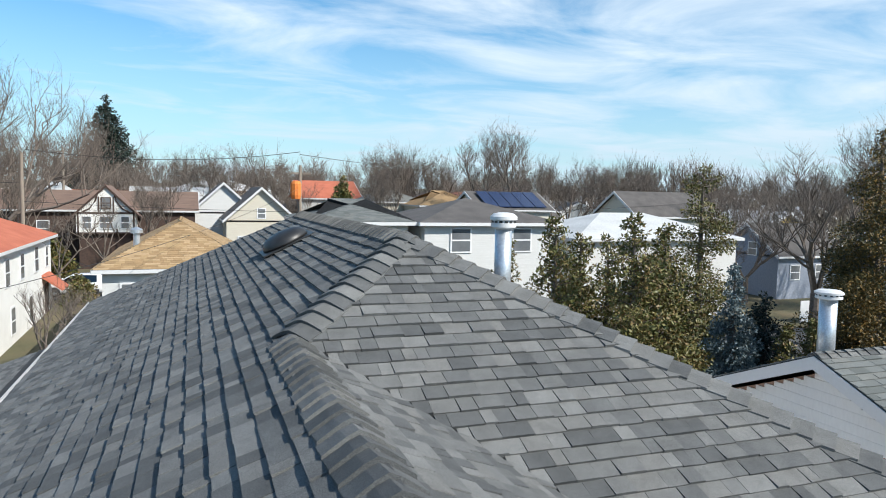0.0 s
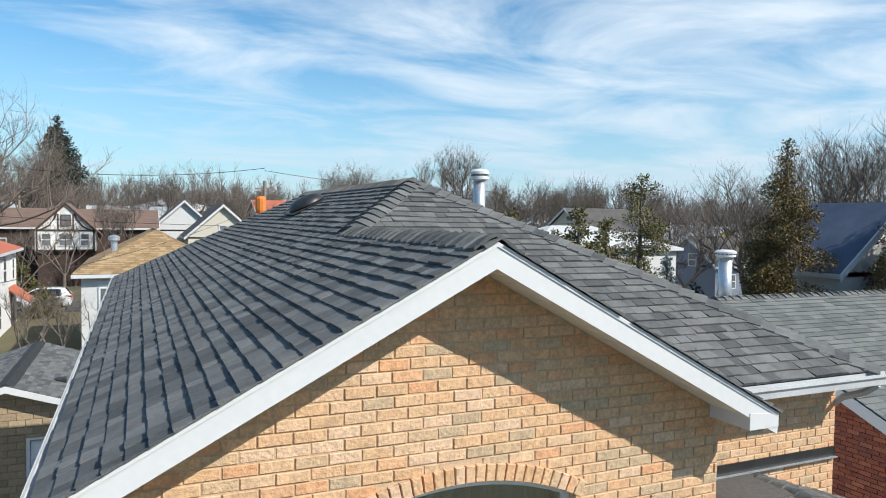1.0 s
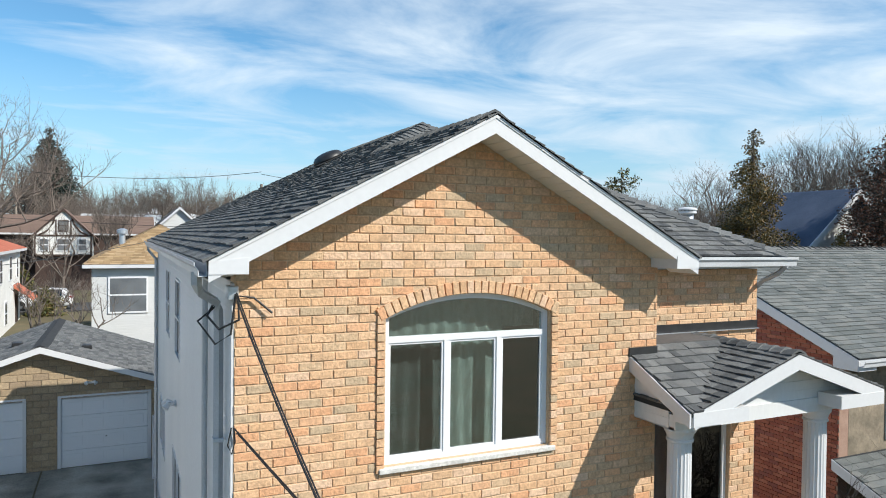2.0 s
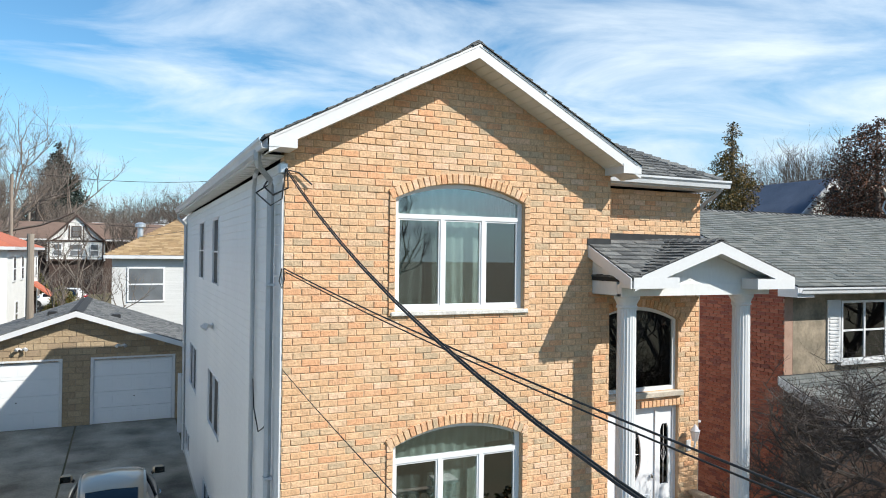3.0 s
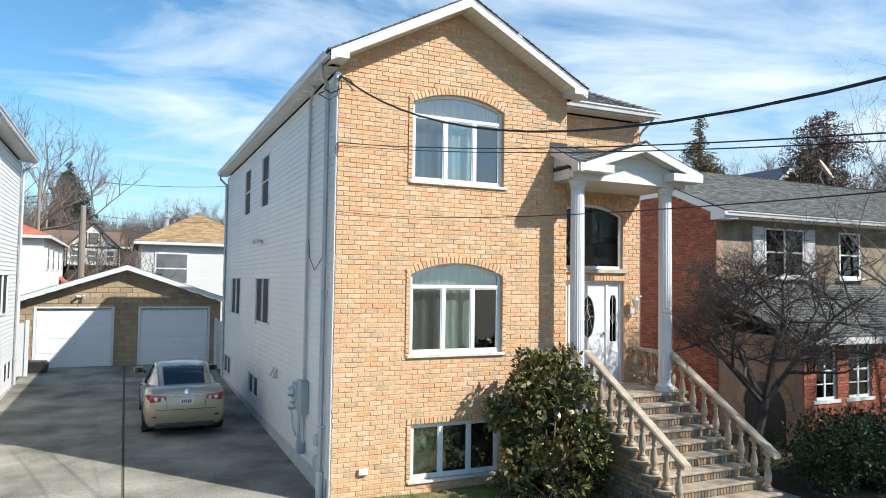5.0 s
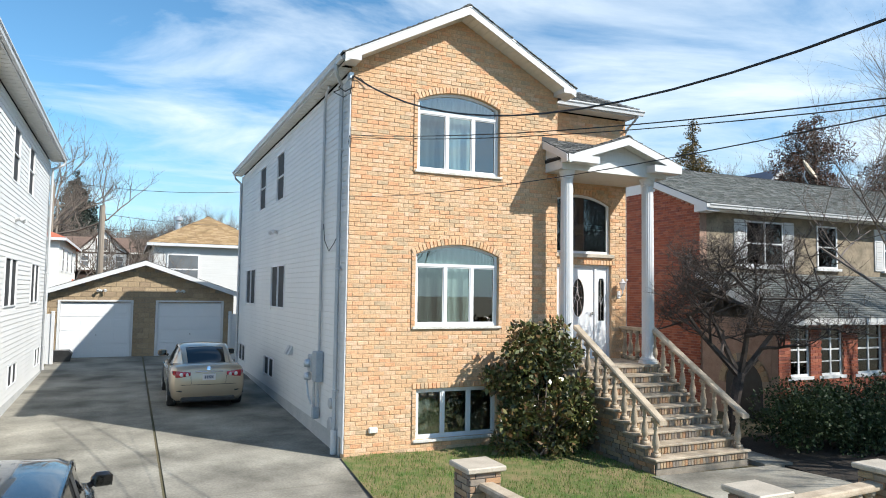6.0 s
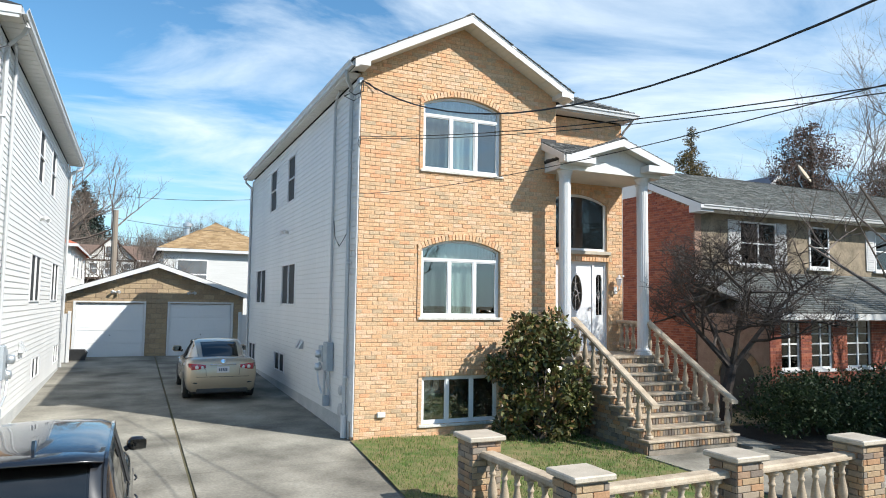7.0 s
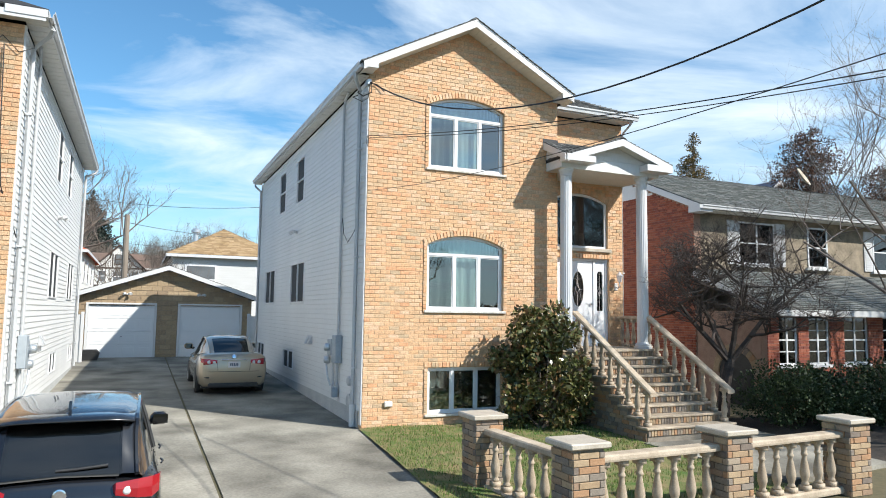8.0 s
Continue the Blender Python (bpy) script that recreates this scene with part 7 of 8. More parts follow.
    return h


tan = far_house("white-sided house with a tan shingle hip roof", -2.3, 4.5, 33.3, 46.0, 5.75, 7.85, M_WALLWHITE, None, "y", True, (("f", -0.6, 3.2, 1.9, 1.9),), tabs=M_TAB_T)
part("chimney_pipe", lathe([(0.16, -0.4), (0.16, 0.7), (0.28, 0.72), (0.28, 0.9), (0.1, 1.0)], 14, (-0.9, 34.9, 6.6)), M_STEEL, tan)
red = far_house("white stucco house with a red roof", -18.5, -7.8, 38.5, 53.5, 6.15, 8.6, M_STUCCO, M_ROOF_RED, "y", True, (("r", 41, 4.0, 1.0, 1.6), ("r", 44.5, 4.0, 1.0, 1.6), ("r", 48.5, 4.0, 1.1, 1.7), ("r", 51.8, 4.0, 0.8, 1.5), ("r", 42, 1.2, 1.0, 1.6), ("r", 46.5, 1.2, 1.0, 1.6)))
part("awning", solid([(-7.8, 50.2, 3.6), (-6.6, 50.2, 2.6), (-6.6, 50.2, 2.5), (-7.8, 50.2, 3.4)], (0, 2.6, 0)), M_ROOF_RED, red)
part("door", boxes((-7.79, -7.72, 51.0, 52.0, 0.9, 2.9)), M_BROWNTRIM, red)


def tudor():
    t = far_house("brown house with a white half-timbered gable", -24, 2.0, 78.0, 88.0, 7.2, 9.2, M_BROWNTRIM, M_ROOF_BROWN, "x", False, (("f", -16, 4.4, 1.4, 1.7), ("f", -12.6, 4.4, 1.2, 1.7), ("f", -20, 4.4, 1.4, 1.7)))
    cx, y, hw, ez, az = -6.5, 75.6, 2.75, 6.9, 9.75
    part("gable_bay", solid([(cx - hw, y, 4.8), (cx + hw, y, 4.8), (cx + hw, y, ez), (cx, y, az - 0.2), (cx - hw, y, ez)], (0, 2.6, 0)), M_STUCCO, t, "white stucco gable bay")
    part("wall", boxes((cx - hw + 0.2, cx + hw - 0.2, y + 0.3, y + 2.5, 0.5, 4.8)), M_BROWNTRIM, t)
    for s in (-1, 1):
        part("roof", solid([(cx, y - 0.15, az), (cx + s * (hw + 0.5), y - 0.15, ez - 0.35), (cx + s * (hw + 0.5), y + 6, ez - 0.35), (cx, y + 6, az)], (0, 0, -0.18)), M_ROOF_BROWN, t)
        part("rake_board", solid([(cx, y - 0.2, az + 0.02), (cx + s * (hw + 0.5), y - 0.2, ez - 0.33), (cx + s * (hw + 0.5), y - 0.2, ez - 0.58), (cx, y - 0.2, az - 0.23)], (0, 0.06, 0)), M_BROWNTRIM, t)
        part("curved_brace", tube([(cx + s * 0.75, y - 0.03, 9.0), (cx + s * 0.95, y - 0.03, 8.2), (cx + s * 1.5, y - 0.03, 7.4), (cx + s * 2.3, y - 0.03, 6.95)], 0.09, 6), M_BROWNTRIM, t)
    for a, b, c, d in ((-2.65, 2.65, 6.85, 7.03), (-2.65, 2.65, 4.8, 4.98), (-2.65, -2.5, 4.8, 6.9), (2.5, 2.65, 4.8, 6.9), (-0.75, -0.62, 6.9, 8.6), (0.62, 0.75, 6.9, 8.6), (-1.05, -0.92, 4.8, 5.3), (0.92, 1.05, 4.8, 5.3)):
        part("timber", boxes((cx + a, cx + b, y - 0.05, y - 0.004, c, d)), M_BROWNTRIM, t)
    for u, w, z, hh, m in ((-1.75, 0.9, 5.3, 1.35, M_FRAME), (0, 1.3, 5.3, 1.35, M_FRAME), (1.75, 0.9, 5.3, 1.35, M_FRAME), (0, 0.95, 7.35, 1.2, M_BROWNTRIM)):
        win = part("window", boxes((cx + u - w / 2, cx + u + w / 2, y - 0.08, y - 0.01, z, z + hh)), m, t)
        for b_ in ((cx + u - w / 2 + 0.1, cx + u + w / 2 - 0.1, y - 0.09, y - 0.082, z + 0.1, z + hh / 2 - 0.05), (cx + u - w / 2 + 0.1, cx + u + w / 2 - 0.1, y - 0.09, y - 0.082, z + hh / 2 + 0.05, z + hh - 0.1)):
            part("pane", boxes(b_), M_FARPANE, win)


tudor()
far_house("beige house with white-edged gables", 5.0, 12.0, 72, 84, 6.4, 9.9, M_BEIGE, M_ROOF_DARK, "y", False, (("f", 8.5, 6.6, 0.9, 1.1), ("f", 6.6, 3.2, 1.0, 1.6)))
far_house("white house with a dark gabled roof", 1.8, 8.4, 80, 92, 7.0, 10.4, M_WALLWHITE, M_ROOF_DARK, "y", False)
far_house("pale flat-roofed building among trees", -1.0, 12.0, 112, 124, 9.6, 11.6, M_BEIGE, M_ROOF_PALE, "x", True, base=2)
far_house("red-roofed house with a brick chimney", 16.5, 25, 98, 110, 8.6, 11.2, M_WALLWHITE, M_ROOF_RED, "x", False, (("f", 19, 5.5, 1.2, 1.5), ("f", 22, 5.5, 1.2, 1.5)))
far_house("suburban house with a grey-green roof", 24, 33, 92, 102, 8.3, 10.2, M_BEIGE, M_ROOF_GREY, "x", True)
far_house("tan-roofed house with a brick chimney", 30, 38, 84, 94, 8.0, 10.0, M_BEIGE, M_TAB_T, "x", True)
far_house("white house with a grey hip roof", 7.4, 12.6, 33.6, 41.0, 8.0, 9.15, M_WALLWHITE, None, "x", True, (), tabs=M_TAB_G)
far_house("white-sided house with a brown-grey hip roof", 13.4, 21.2, 33.2, 41.0, 8.0, 9.3, M_WALLWHITE, M_ROOF_DARK, "x", True, (("f", 15.5, 6.3, 1.25, 1.4), ("f", 19.2, 6.3, 1.25, 1.4)))
sol = far_house("house with dark solar panels on its roof", 30, 38, 64, 72, 8.0, 9.9, M_BEIGE, M_ROOF_DARK, "x", False)
for k in range(5):
    part("solar_panel", solid([(30.6 + k * 1.4, 63.9, 8.28), (31.9 + k * 1.4, 63.9, 8.28), (31.9 + k * 1.4, 67.3, 9.82), (30.6 + k * 1.4, 67.3, 9.82)], (0, 0, 0.08)), M_SOLAR, sol, "dark blue solar panel")
far_house("low building with a pale flat roof", 27, 41, 40, 50, 6.6, 8.3, M_WALLWHITE, M_ROOF_PALE, "x", True)
far_house("grey-roofed house among trees", 45, 55, 58, 66, 7.6, 10.2, M_BEIGE, M_ROOF_DARK, "x", False)
far_house("ochre yellow house with a pale roof", 55.5, 62, 52, 60, 6.4, 8.4, M_YELLOW, M_ROOF_PALE, "y", False, (("f", 58, 4, 1.1, 1.4), ("l", 55, 4, 1.1, 1.4)))
far_house("blue-grey house with white windows", 50.5, 58.5, 45, 52, 4.6, 7.4, M_BLUEWALL, M_ROOF_DARK, "x", False, (("f", 52.5, 2.4, 1.2, 1.4), ("f", 55.5, 2.4, 1.2, 1.4), ("l", 48, 4.4, 1.1, 1.3)))
far_house("white house with a slate-blue gabled roof", 24.0, 30.0, 13.2, 16.6, 6.9, 9.6, M_WALLWHITE, M_ROOF_BLUE, "y", False, (("f", 27.0, 6.9, 0.9, 1.0), ("f", 25.5, 3.6, 1.2, 1.4)))
wf = thing("fence", "white vinyl panel fence along a side street", "fence")
for k in range(12):
    part("panel", boxes((43.5 + k * 1.3, 44.72 + k * 1.3, 36.0 - 0.0, 36.06, 0.6, 2.2)), M_WHITE, wf)
    part("post", boxes((44.72 + k * 1.3, 44.8 + k * 1.3, 35.95, 36.1, 0.5, 2.4)), M_WHITE, wf)
part("side_street", boxes((26, 70, 27.5, 34.5, 0.4, 0.56)), M_ASPHALT)
tagged(bpy.data.objects["side_street"], "grey side street behind the gardens", "road", kind="structure")
part("back_road", boxes((-120, 60, 57.0, 63.5, 0.6, gz(0, 60) + 0.06)), M_ASPHALT)
tagged(bpy.data.objects["back_road"], "grey back street", "road", kind="structure")
WSUV_BODY, WSUV_CAB = SUV_BODY, SUV_CAB
car("white sport utility vehicle parked on the back street", (-4.6, 58.2, gz(0, 58) + 0.12), 90, M_WHITECAR, SUV_BODY, SUV_CAB, ((0.80, 0.98, 0.36), (0.80, 3.68, 0.36)), (0.50, 0.87, 0.93, 1.12, 0.03), 0.80, suv=True)


# poles
def pole(x, y, h, label="weathered wooden utility pole", arm=True):
    p = thing("utility_pole", label, "utility pole", group="utility poles", at=(x, y, gz(x, y)))
    part("shaft", tube([(0, 0, -0.3), (0, 0, h)], 0.16, 10, 0.12), M_POLE, p)
    if arm:
        part("crossarm", boxes((-0.8, 0.8, -0.06, 0.06, h - 0.7, h - 0.58)), M_POLE, p)


pole(-9.9, 55.7, 11.0, arm=False)
pole(9.7, 53.2, 10.7)
cover = thing("cable_cover", "orange canvas cover wrapped round a pole fitting", "cover")
part("canvas", lathe([(0.34, 0.0), (0.42, 0.3), (0.42, 1.2), (0.3, 1.4)], 10, (9.35, 53.0, 8.9)), M_ORANGE, cover)
pole(-4.8, 21.5, 6.2, "slim grey metal pole behind the garage", arm=False)
pole(-12.5, 90.0, 13.0)


def span(a, b, sag, r, label="black overhead line between poles"):
    w = thing("cable", label, "cable", group="overhead lines")
    a, b = Vector(a), Vector(b)
    part("wire", tube([a.lerp(b, i / 24) - Vector((0, 0, sag * 4 * (i / 24) * (1 - i / 24))) for i in range(25)], r, 4), M_WIRE, w)


span((-9.9, 55.7, 12.2), (9.7, 53.2, 12.6), 0.7, 0.022)
span((-9.9, 55.7, 8.4), (60, 60, 9.6), 1.2, 0.018)
span((-40, 47, 10), (-9.9, 55.7, 9.8), 0.5, 0.02)
span((-4.8, 21.5, 6.2), (9.7, 53.2, 9.8), 0.6, 0.012)
span((-9.9, 55.7, 6.5), (-2.3, 33.5, 5.6), 0.3, 0.012)
span((9.7, 53.2, 12.4), (45, 75, 12.6), 0.7, 0.02)

# ---------------------------------------------------------------- trees behind
ARB = "olive green arborvitae with feathery upright sprays in the back yard"
for x, y, h, w, n, seed in ((11.0, 14.8, 8.9, 2.7, 7000, 41), (12.3, 15.6, 8.3, 2.6, 6000, 58), (12.2, 12.9, 9.0, 2.5, 7000, 42), (13.4, 13.4, 7.6, 2.7, 6500, 59), (14.2, 14.2, 8.7, 2.5, 7000, 43), (13.9, 16.6, 8.2, 2.8, 5000, 60), (10.5, 16.8, 8.2, 1.5, 3000, 44), (15.4, 14.9, 7.2, 2.4, 5000, 61)):
    conifer(ARB, (x, y, 0.2), h, w, n, 0.075, M_ARB, seed, shape=0.75, blunt=0.35, droop=0.35)
conifer("sparse tall conifer with open tufted boughs", (22.6, 22.6, 0.2), 11.0, 3.6, 5000, 0.085, M_ARB, 45, shape=0.35, gaps=0.5, droop=0.1)
for x, y, h, w, seed in ((17.2, 18.4, 6.6, 3.4, 63), (20.4, 16.6, 6.2, 3.4, 64), (15.4, 11.2, 4.6, 2.6, 66)):
    conifer("dark green evergreen filling the back yard", (x, y, 0.2), h, w, 6000, 0.08, M_SPRUCE, seed, shape=0.6, blunt=0.4)
conifer("blue spruce with silvery needles", (18.4, 16.0, 0.2), 7.3, 3.6, 14000, 0.065, M_BLUE, 46, shape=0.95)
conifer("small yellow-green arborvitae hedge tree", (18.6, 14.0, 0.2), 5.6, 1.5, 3000, 0.065, M_ARB, 47, shape=0.7, droop=0.3)
conifer("small yellow-green arborvitae hedge tree", (19.4, 13.7, 0.2), 5.8, 1.6, 3000, 0.065, M_ARB, 48, shape=0.7, droop=0.3)
conifer("tall broad cypress with bronze tips", (21.9, 13.8, 0.2), 11.8, 5.4, 38000, 0.058, M_CYP, 49, shape=0.85, blunt=0.12)
conifer("low broad cypress with bronze tips", (24.2, 11.6, 0.2), 7.6, 3.2, 12000, 0.06, M_CYP, 50, shape=0.7)
conifer("rust-brown conifer with a rounded crown", (26.6, 10.6, 0.2), 11.9, 5.4, 30000, 0.068, M_RUST, 51, shape=0.35, gaps=0.12, blunt=0.85)
conifer("rust-brown conifer with a rounded crown", (30.5, 9.2, 0.2), 10.2, 6.0, 24000, 0.07, M_RUST, 52, shape=0.4, gaps=0.1, blunt=0.85)
conifer("tall dark conifer behind the roofs", (36.5, 10.0, 0.2), 11.5, 7.0, 8000, 0.17, M_SPRUCE, 53, shape=0.5, blunt=0.5)
conifer("tall dark spruce on the hill", (-15.0, 160.0, 4.0), 25.5, 17.0, 9000, 0.42, M_SPRUCE, 54, shape=0.85, gaps=0.3)
conifer("bright green pine tree between the roofs", (19.5, 84.0, 1.2), 10.5, 5.5, 3500, 0.3, M_ARB, 55, shape=0.7)
conifer("small evergreen shrub by the half-timbered house", (-10.5, 70.0, 1.2), 4.0, 3.5, 1500, 0.25, M_ARB, 56, shape=0.6)
conifer("small evergreen shrub by the back street", (-6.3, 55.0, 0.9), 2.2, 2.4, 900, 0.15, M_ARB, 57, shape=0.5, blunt=0.5)

T1 = bare_tree("large leafless tree with a wide rounded crown", (-13.0, 57.5, 0.9), 25.5, 61, levels=6, kids=(4, 4), spread=0.55, trunk=4.5, radius=0.34)
T2 = bare_tree("large leafless tree with upright limbs", (36.0, 76.0, 1.2), 18.0, 62, levels=6, kids=(4, 4), spread=0.5, trunk=4.5, radius=0.28, lift=0.12)
T3 = bare_tree("broad leafless tree, its unseen street-side copies added for shade", (38.0, 30.0, 0.6), 14.5, 63, levels=6, kids=(4, 4), spread=0.55, trunk=3.2, radius=0.28)
T4 = bare_tree("small leafless tree beside the tan-roofed house", (-2.9, 30.0, 0.5), 6.2, 64, levels=5, kids=(3, 4), spread=0.55, trunk=1.3, radius=0.09)


def again(src, x, y, s, rz):
    c = copy_thing(src, pose(x, y, gz(x, y), 0, 0, rz) @ Matrix.Diagonal((s, s, s, 1)))
    return c


rt = random.Random(71)
# the six copies at negative y are unseen, added to shade the red house
for src, x, y, s, rz in ((T2, 27, 92, 0.85, 40), (T1, 31, 100, 0.8, 90), (T3, 40, 88, 0.95, 10), (T2, 12, 95, 0.72, 120), (T1, 3, 98, 0.75, 200), (T3, -4, 96, 0.8, 50), (T2, -18, 92, 0.9, 210), (T1, -26, 86, 1.0, 20),
                         (T3, -9, 108, 0.9, 140), (T1, -17, 120, 1.0, 260), (T2, -2, 72, 0.55, 75), (T3, -30, 100, 1.0, 330), (T3, 50, 26, 1.0, 80), (T2, 56, 34, 0.95, 170), (T1, 60, 30, 0.9, 230), (T3, 46, 44, 0.7, 100),
                         (T2, 52, 70, 0.75, 30), (T1, 44, 72, 0.7, 300), (T3, 64, 66, 0.8, 15), (T1, 72, 50, 0.9, 45), (T2, 20, 108, 0.7, 95), (T4, -4.6, 33, 0.95, 100), (T4, -8.5, 61, 1.3, 20), (T4, -6.0, 68, 1.5, 220), (T2, -14, 74, 0.6, 290), (T3, -22, 70, 0.7, 60), (T1, 6, 104, 0.7, 160), (T3, 16, 98, 0.75, 250), (T2, 24, 80, 0.62, 200), (T1, 38, 100, 0.8, 10), (T3, 48, 90, 0.8, 200), (T2, 58, 84, 0.8, 70), (T1, 56, 56, 0.6, 110), (T3, 68, 60, 0.7, 260), (T4, 30, 36, 1.2, 40), (T4, 26, 30, 1.1, 140), (T3, 13.2, -7.4, 0.62, 130), (T1, 18.5, -6.8, 0.6, 310), (T3, 23.5, -6.0, 0.75, 20), (T3, 15.6, -9.2, 0.66, 60), (T3, 20.6, -9.4, 0.7, 250), (T1, 27.0, -8.0, 0.55, 170)):
    again(src, x, y, s, rz)


def woods():
    """Far belts of leafless wood, too many to count."""
    kinds = [grow((0, 0, 0), (rt.uniform(-0.1, 0.1), rt.uniform(-0.1, 0.1), 1), 5.0, 0.16, 4, random.Random(80 + k), 0.5, (4, 5), lift=0.2, sides=4) for k in range(4)]
    kinds = [(np.array([tuple(p) for p in v]), f) for v, f in kinds]
    vs, fs, o = [], [], 0
    for k in range(560):
        a = radians(rt.uniform(-24, 72))
        d = rt.uniform(105, 230)
        x, y = math.sin(a) * d, math.cos(a) * d
        s = rt.uniform(0.8, 1.5)
        c, q = math.cos(k * 1.7), math.sin(k * 1.7)
        v, f = kinds[k % 4]
        m = np.stack((v[:, 0] * c - v[:, 1] * q, v[:, 0] * q + v[:, 1] * c, v[:, 2]), 1) * s + np.array((x, y, gz(x, y) - 0.5))
        vs.append(m)
        fs += [tuple(i + o for i in g) for g in f]
        o += len(v)
    tagged(part("woods", ([tuple(p) for p in np.concatenate(vs)], fs), M_BARK), "far belt of leafless brown trees on the horizon", "woods", kind="stuff")


woods()


def far_roofs():
    """Small houses far off between the trees."""
    r = random.Random(91)
    walls, roofs = (M_WALLWHITE, M_BEIGE, M_STUCCO, M_BLUEWALL, M_RED_MORTAR), (M_ROOF_DARK, M_ROOF_BROWN, M_ROOF_GREY, M_ROOF_PALE, M_ROOF_RED)
    for k in range(34):
        a = radians(-14 + 64 * (k + r.random()) / 34)
        d = r.uniform(92, 150)
        x, y = math.sin(a) * d, math.cos(a) * d
        b = gz(x, y)
        w, q = r.uniform(7, 11), r.uniform(7, 9)
        far_house("small suburban house among leafless trees", x - w / 2, x + w / 2, y, y + q, b + r.uniform(4.5, 6), b + r.uniform(7, 8.6), r.choice(walls), r.choice(roofs), r.choice("xy"), r.random() < 0.4, (("f", x - 1.5, b + 2.8, 1.2, 1.5), ("f", x + 1.8, b + 2.8, 1.2, 1.5)), base=b)


far_roofs()
# ---------------------------------------------------------------- bricks of the front
def arch_holes(z):
    out = []
    for a, b, c, d, rise, _ in WINS:
        m = 0.085
        if c - 0.055 < z < d:
            out.append((a - m, b + m))
        elif d <= z:
            hw = (b - a) / 2
            r = (hw * hw + rise * rise) / (2 * rise)
            cz, ro = d + rise - r, r + 0.125
            if z < cz + ro:
                w = math.sqrt(ro * ro - (z - cz) ** 2)
                if z < d + 0.09:
                    w = max(w, 0) if w < hw + 0.085 else hw + 0.085
                out.append(((a + b) / 2 - w, (a + b) / 2 + w))
    if BASEWIN[2] - 0.055 < z < BASEWIN[3]:
        out.append((BASEWIN[0] - 0.085, BASEWIN[1] + 0.085))
    elif BASEWIN[3] <= z < BASEWIN[3] + 0.115:
        out.append((BASEWIN[0] - 0.085, BASEWIN[1] + 0.085))
    return out


def lay(rows, y, near, parent, rnd):
    """Bricks of a wall that looks to -y: the near ones singly, the rest joined."""
    rest = []
    for a, b, c, d in rows:
        v, f = block_vf(((a + b) / 2, y + 0.003 + rnd.uniform(-0.004, 0.003), (c + d) / 2 + rnd.uniform(-0.0015, 0.0015)), (b - a + rnd.uniform(-0.004, 0.003), 0.028, d - c), 0.004)
        if near(a, c):
            part("brick", (v, f), M_BRICK_P, parent)
        else:
            rest.append((v, f))
    tagged(part("bricks", joined(*rest), M_BRICK, parent), kind="stuff")


BR = random.Random(21)


def gable_span(z):
    k = (APEX_Z - 0.17 - z) / PITCH
    return (max(0.0, APEX_X - k), min(BAY, APEX_X + k))


lay(courses(-0.3, APEX_Z - 0.2, 0.0805, 0.2135, gable_span, arch_holes, BR), 0.0, lambda a, z: 7.05 < z and 0.6 < a < 4.2, wall_front, BR)


def bay_holes(z):
    a, b, c, d, rise = FW
    out = []
    if c - 0.09 < z < d:
        out.append((a - 0.002, b + 0.002))
    elif d <= z < d + rise + 0.12:
        hw = (b - a) / 2
        r = (hw * hw + rise * rise) / (2 * rise)
        cz, ro = d + rise - r, r + 0.12
        w = math.sqrt(max(0, ro * ro - (z - cz) ** 2))
        out.append(((a + b) / 2 - w, (a + b) / 2 + w))
    if DOOR[2] < z < DOOR[3]:
        out.append((DOOR[0] - 0.002, DOOR[1] + 0.002))
    elif DOOR[3] <= z < DOOR[3] + 0.11:
        out.append((DOOR[0] - 0.1, DOOR[1] + 0.1))
    return out


lay(courses(-0.3, 6.98, 0.0805, 0.2135, lambda z: (BAY, W), bay_holes, BR), REC, lambda a, z: False, wall_bay, BR)


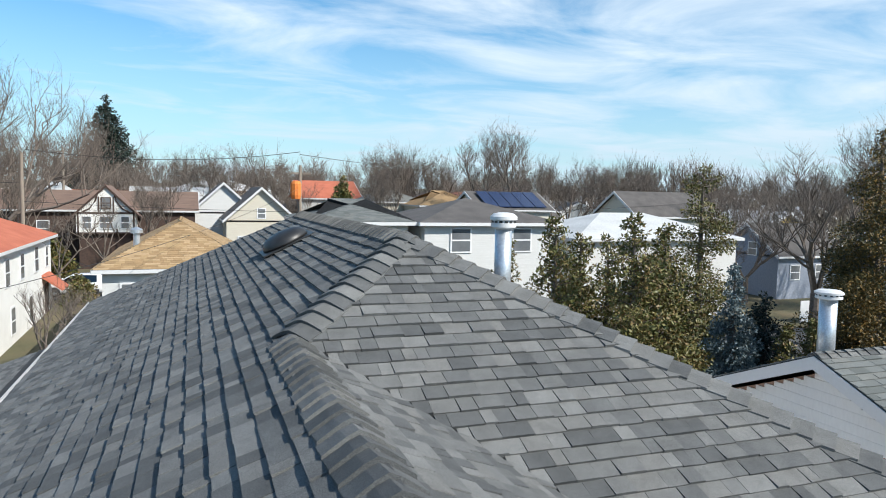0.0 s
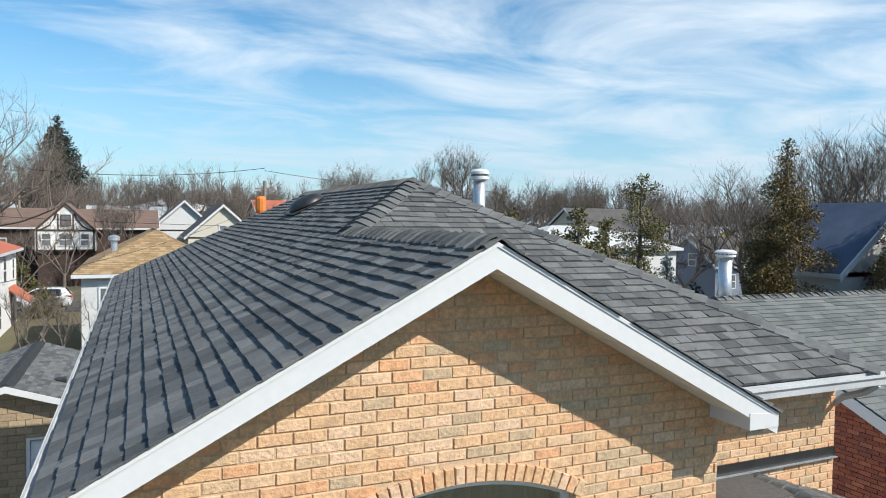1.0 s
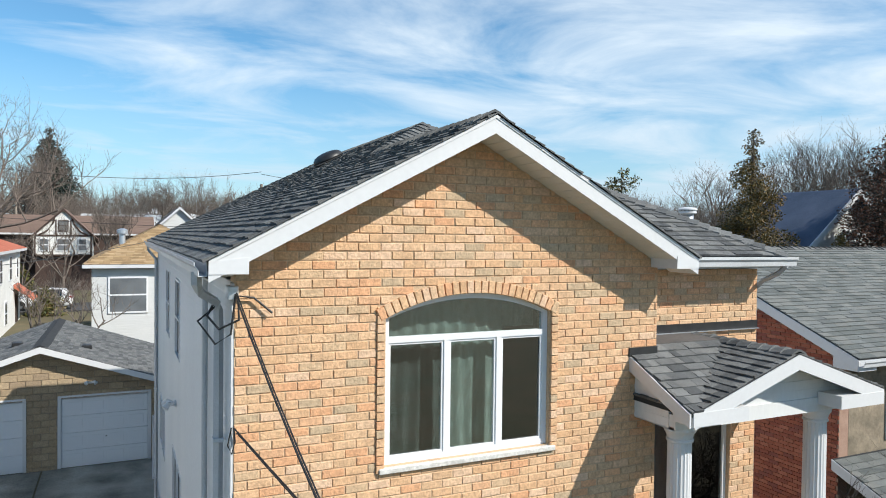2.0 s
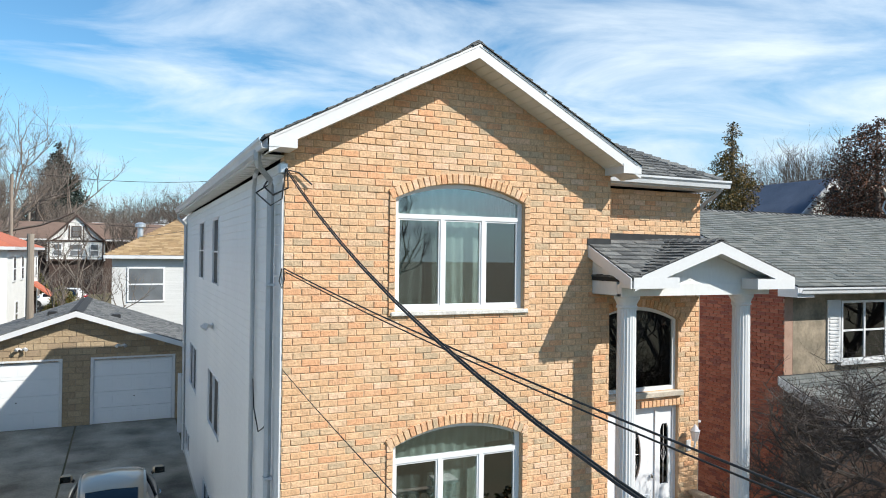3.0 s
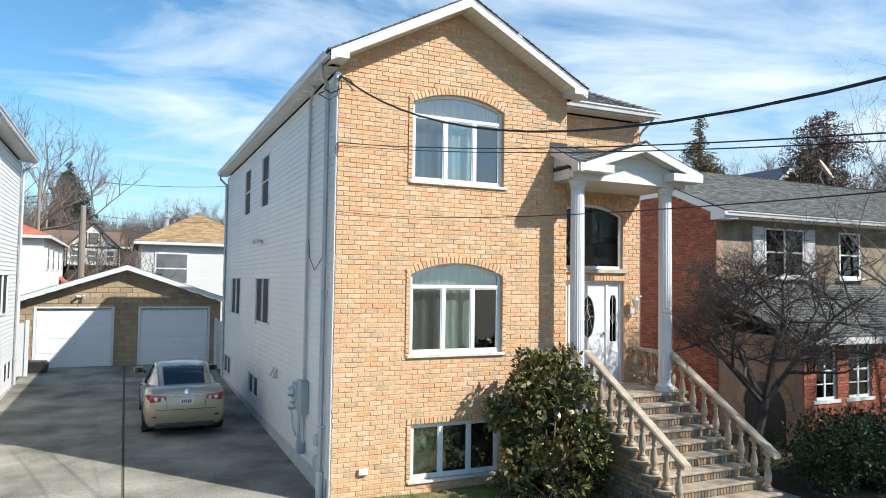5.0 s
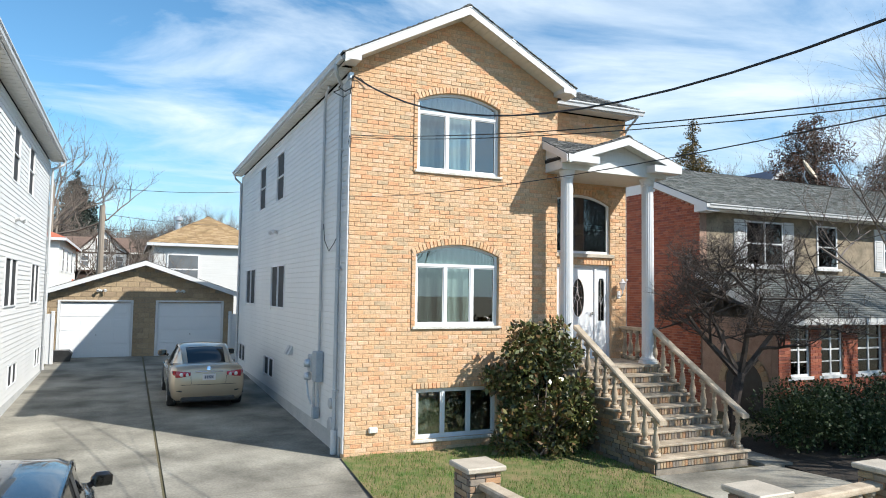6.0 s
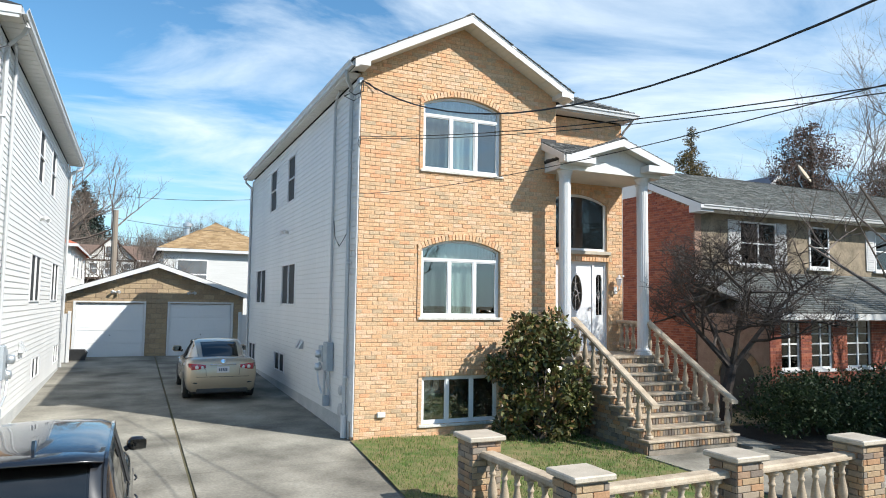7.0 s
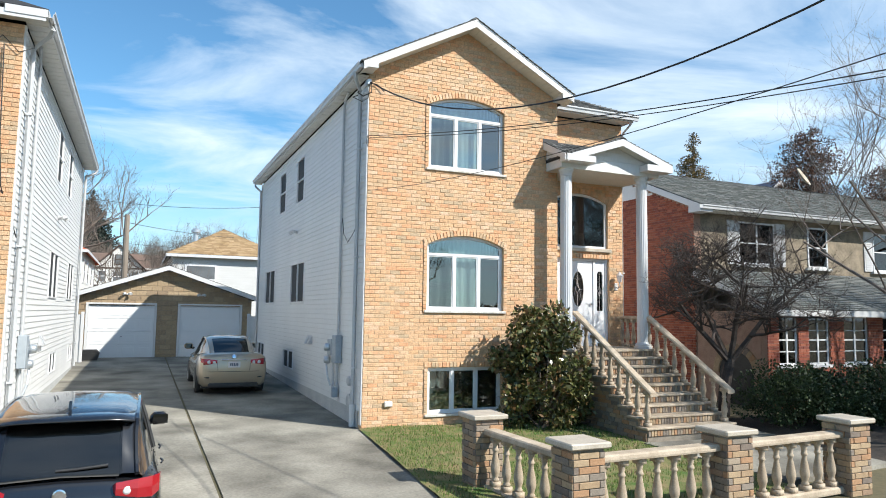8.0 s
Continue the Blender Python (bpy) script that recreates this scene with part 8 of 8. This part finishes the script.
def arch_bricks(parent, a, b, zs, rise, y, n):
    pts, (c, cz, r, al) = arc(a, b, zs, rise)
    al2 = al + 0.055 / r
    step = 2 * al2 / n
    for k in range(n):
        th = -al2 + (k + 0.5) * step
        v, f = block_vf((0, y - 0.010, r + 0.060), (r * step * 1.03 - 0.011, 0.05, 0.118), 0.004)
        m = [(c + p[0] * math.cos(th) + p[2] * math.sin(th), p[1], cz - p[0] * math.sin(th) + p[2] * math.cos(th)) for p in v]
        part("arch_brick", (m, f), M_BRICK_P, parent)


for a, b, c, d, rise, _ in WINS:
    arch_bricks(wall_front, a, b, d, rise, 0.0, 26)
    for x in (a - 0.045, b + 0.045):
        z = c - 0.05
        while z < d + 0.03:
            v, f = block_vf((x, -0.008, z + 0.04), (0.078, 0.045, 0.0695), 0.003)
            part("jamb_brick", (v, f), M_BRICK_P, wall_front)
            z += 0.0805
arch_bricks(wall_bay, FW[0], FW[1], FW[3], FW[4], REC, 24)
for x0, x1, z, y, par in ((BASEWIN[0] - 0.085, BASEWIN[1] + 0.085, BASEWIN[3] + 0.058, 0.0, wall_front), (DOOR[0] - 0.1, DOOR[1] + 0.1, DOOR[3] + 0.056, REC, wall_bay)):
    n = int((x1 - x0) / 0.08)
    for k in range(n):
        w = (x1 - x0) / n
        v, f = block_vf((x0 + (k + 0.5) * w, y - 0.006, z), (w - 0.011, 0.04, 0.10), 0.003)
        part("soldier_brick", (v, f), M_BRICK_P, par)
for x in (BASEWIN[0] - 0.045, BASEWIN[1] + 0.045):
    z = BASEWIN[2] - 0.04
    while z < BASEWIN[3] - 0.02:
        v, f = block_vf((x, -0.008, z + 0.04), (0.078, 0.045, 0.0695), 0.003)
        part("jamb_brick", (v, f), M_BRICK_P, wall_front)
        z += 0.0805
# return of the bay beside the recess
for k in range(int(7.2 / 0.0805)):
    z = -0.3 + k * 0.0805
    if z > 6.9:
        break
    for a, b in (((0.02, 0.21), (0.224, 0.43), (0.442, 0.66)) if k % 2 else ((0.02, 0.10), (0.114, 0.32), (0.332, 0.54), (0.55, 0.70))):
        part("return_brick", boxes((BAY - 0.012, BAY + 0.009, a, b, z + 0.006, z + 0.075)), M_BRICK_P, wall_bay)
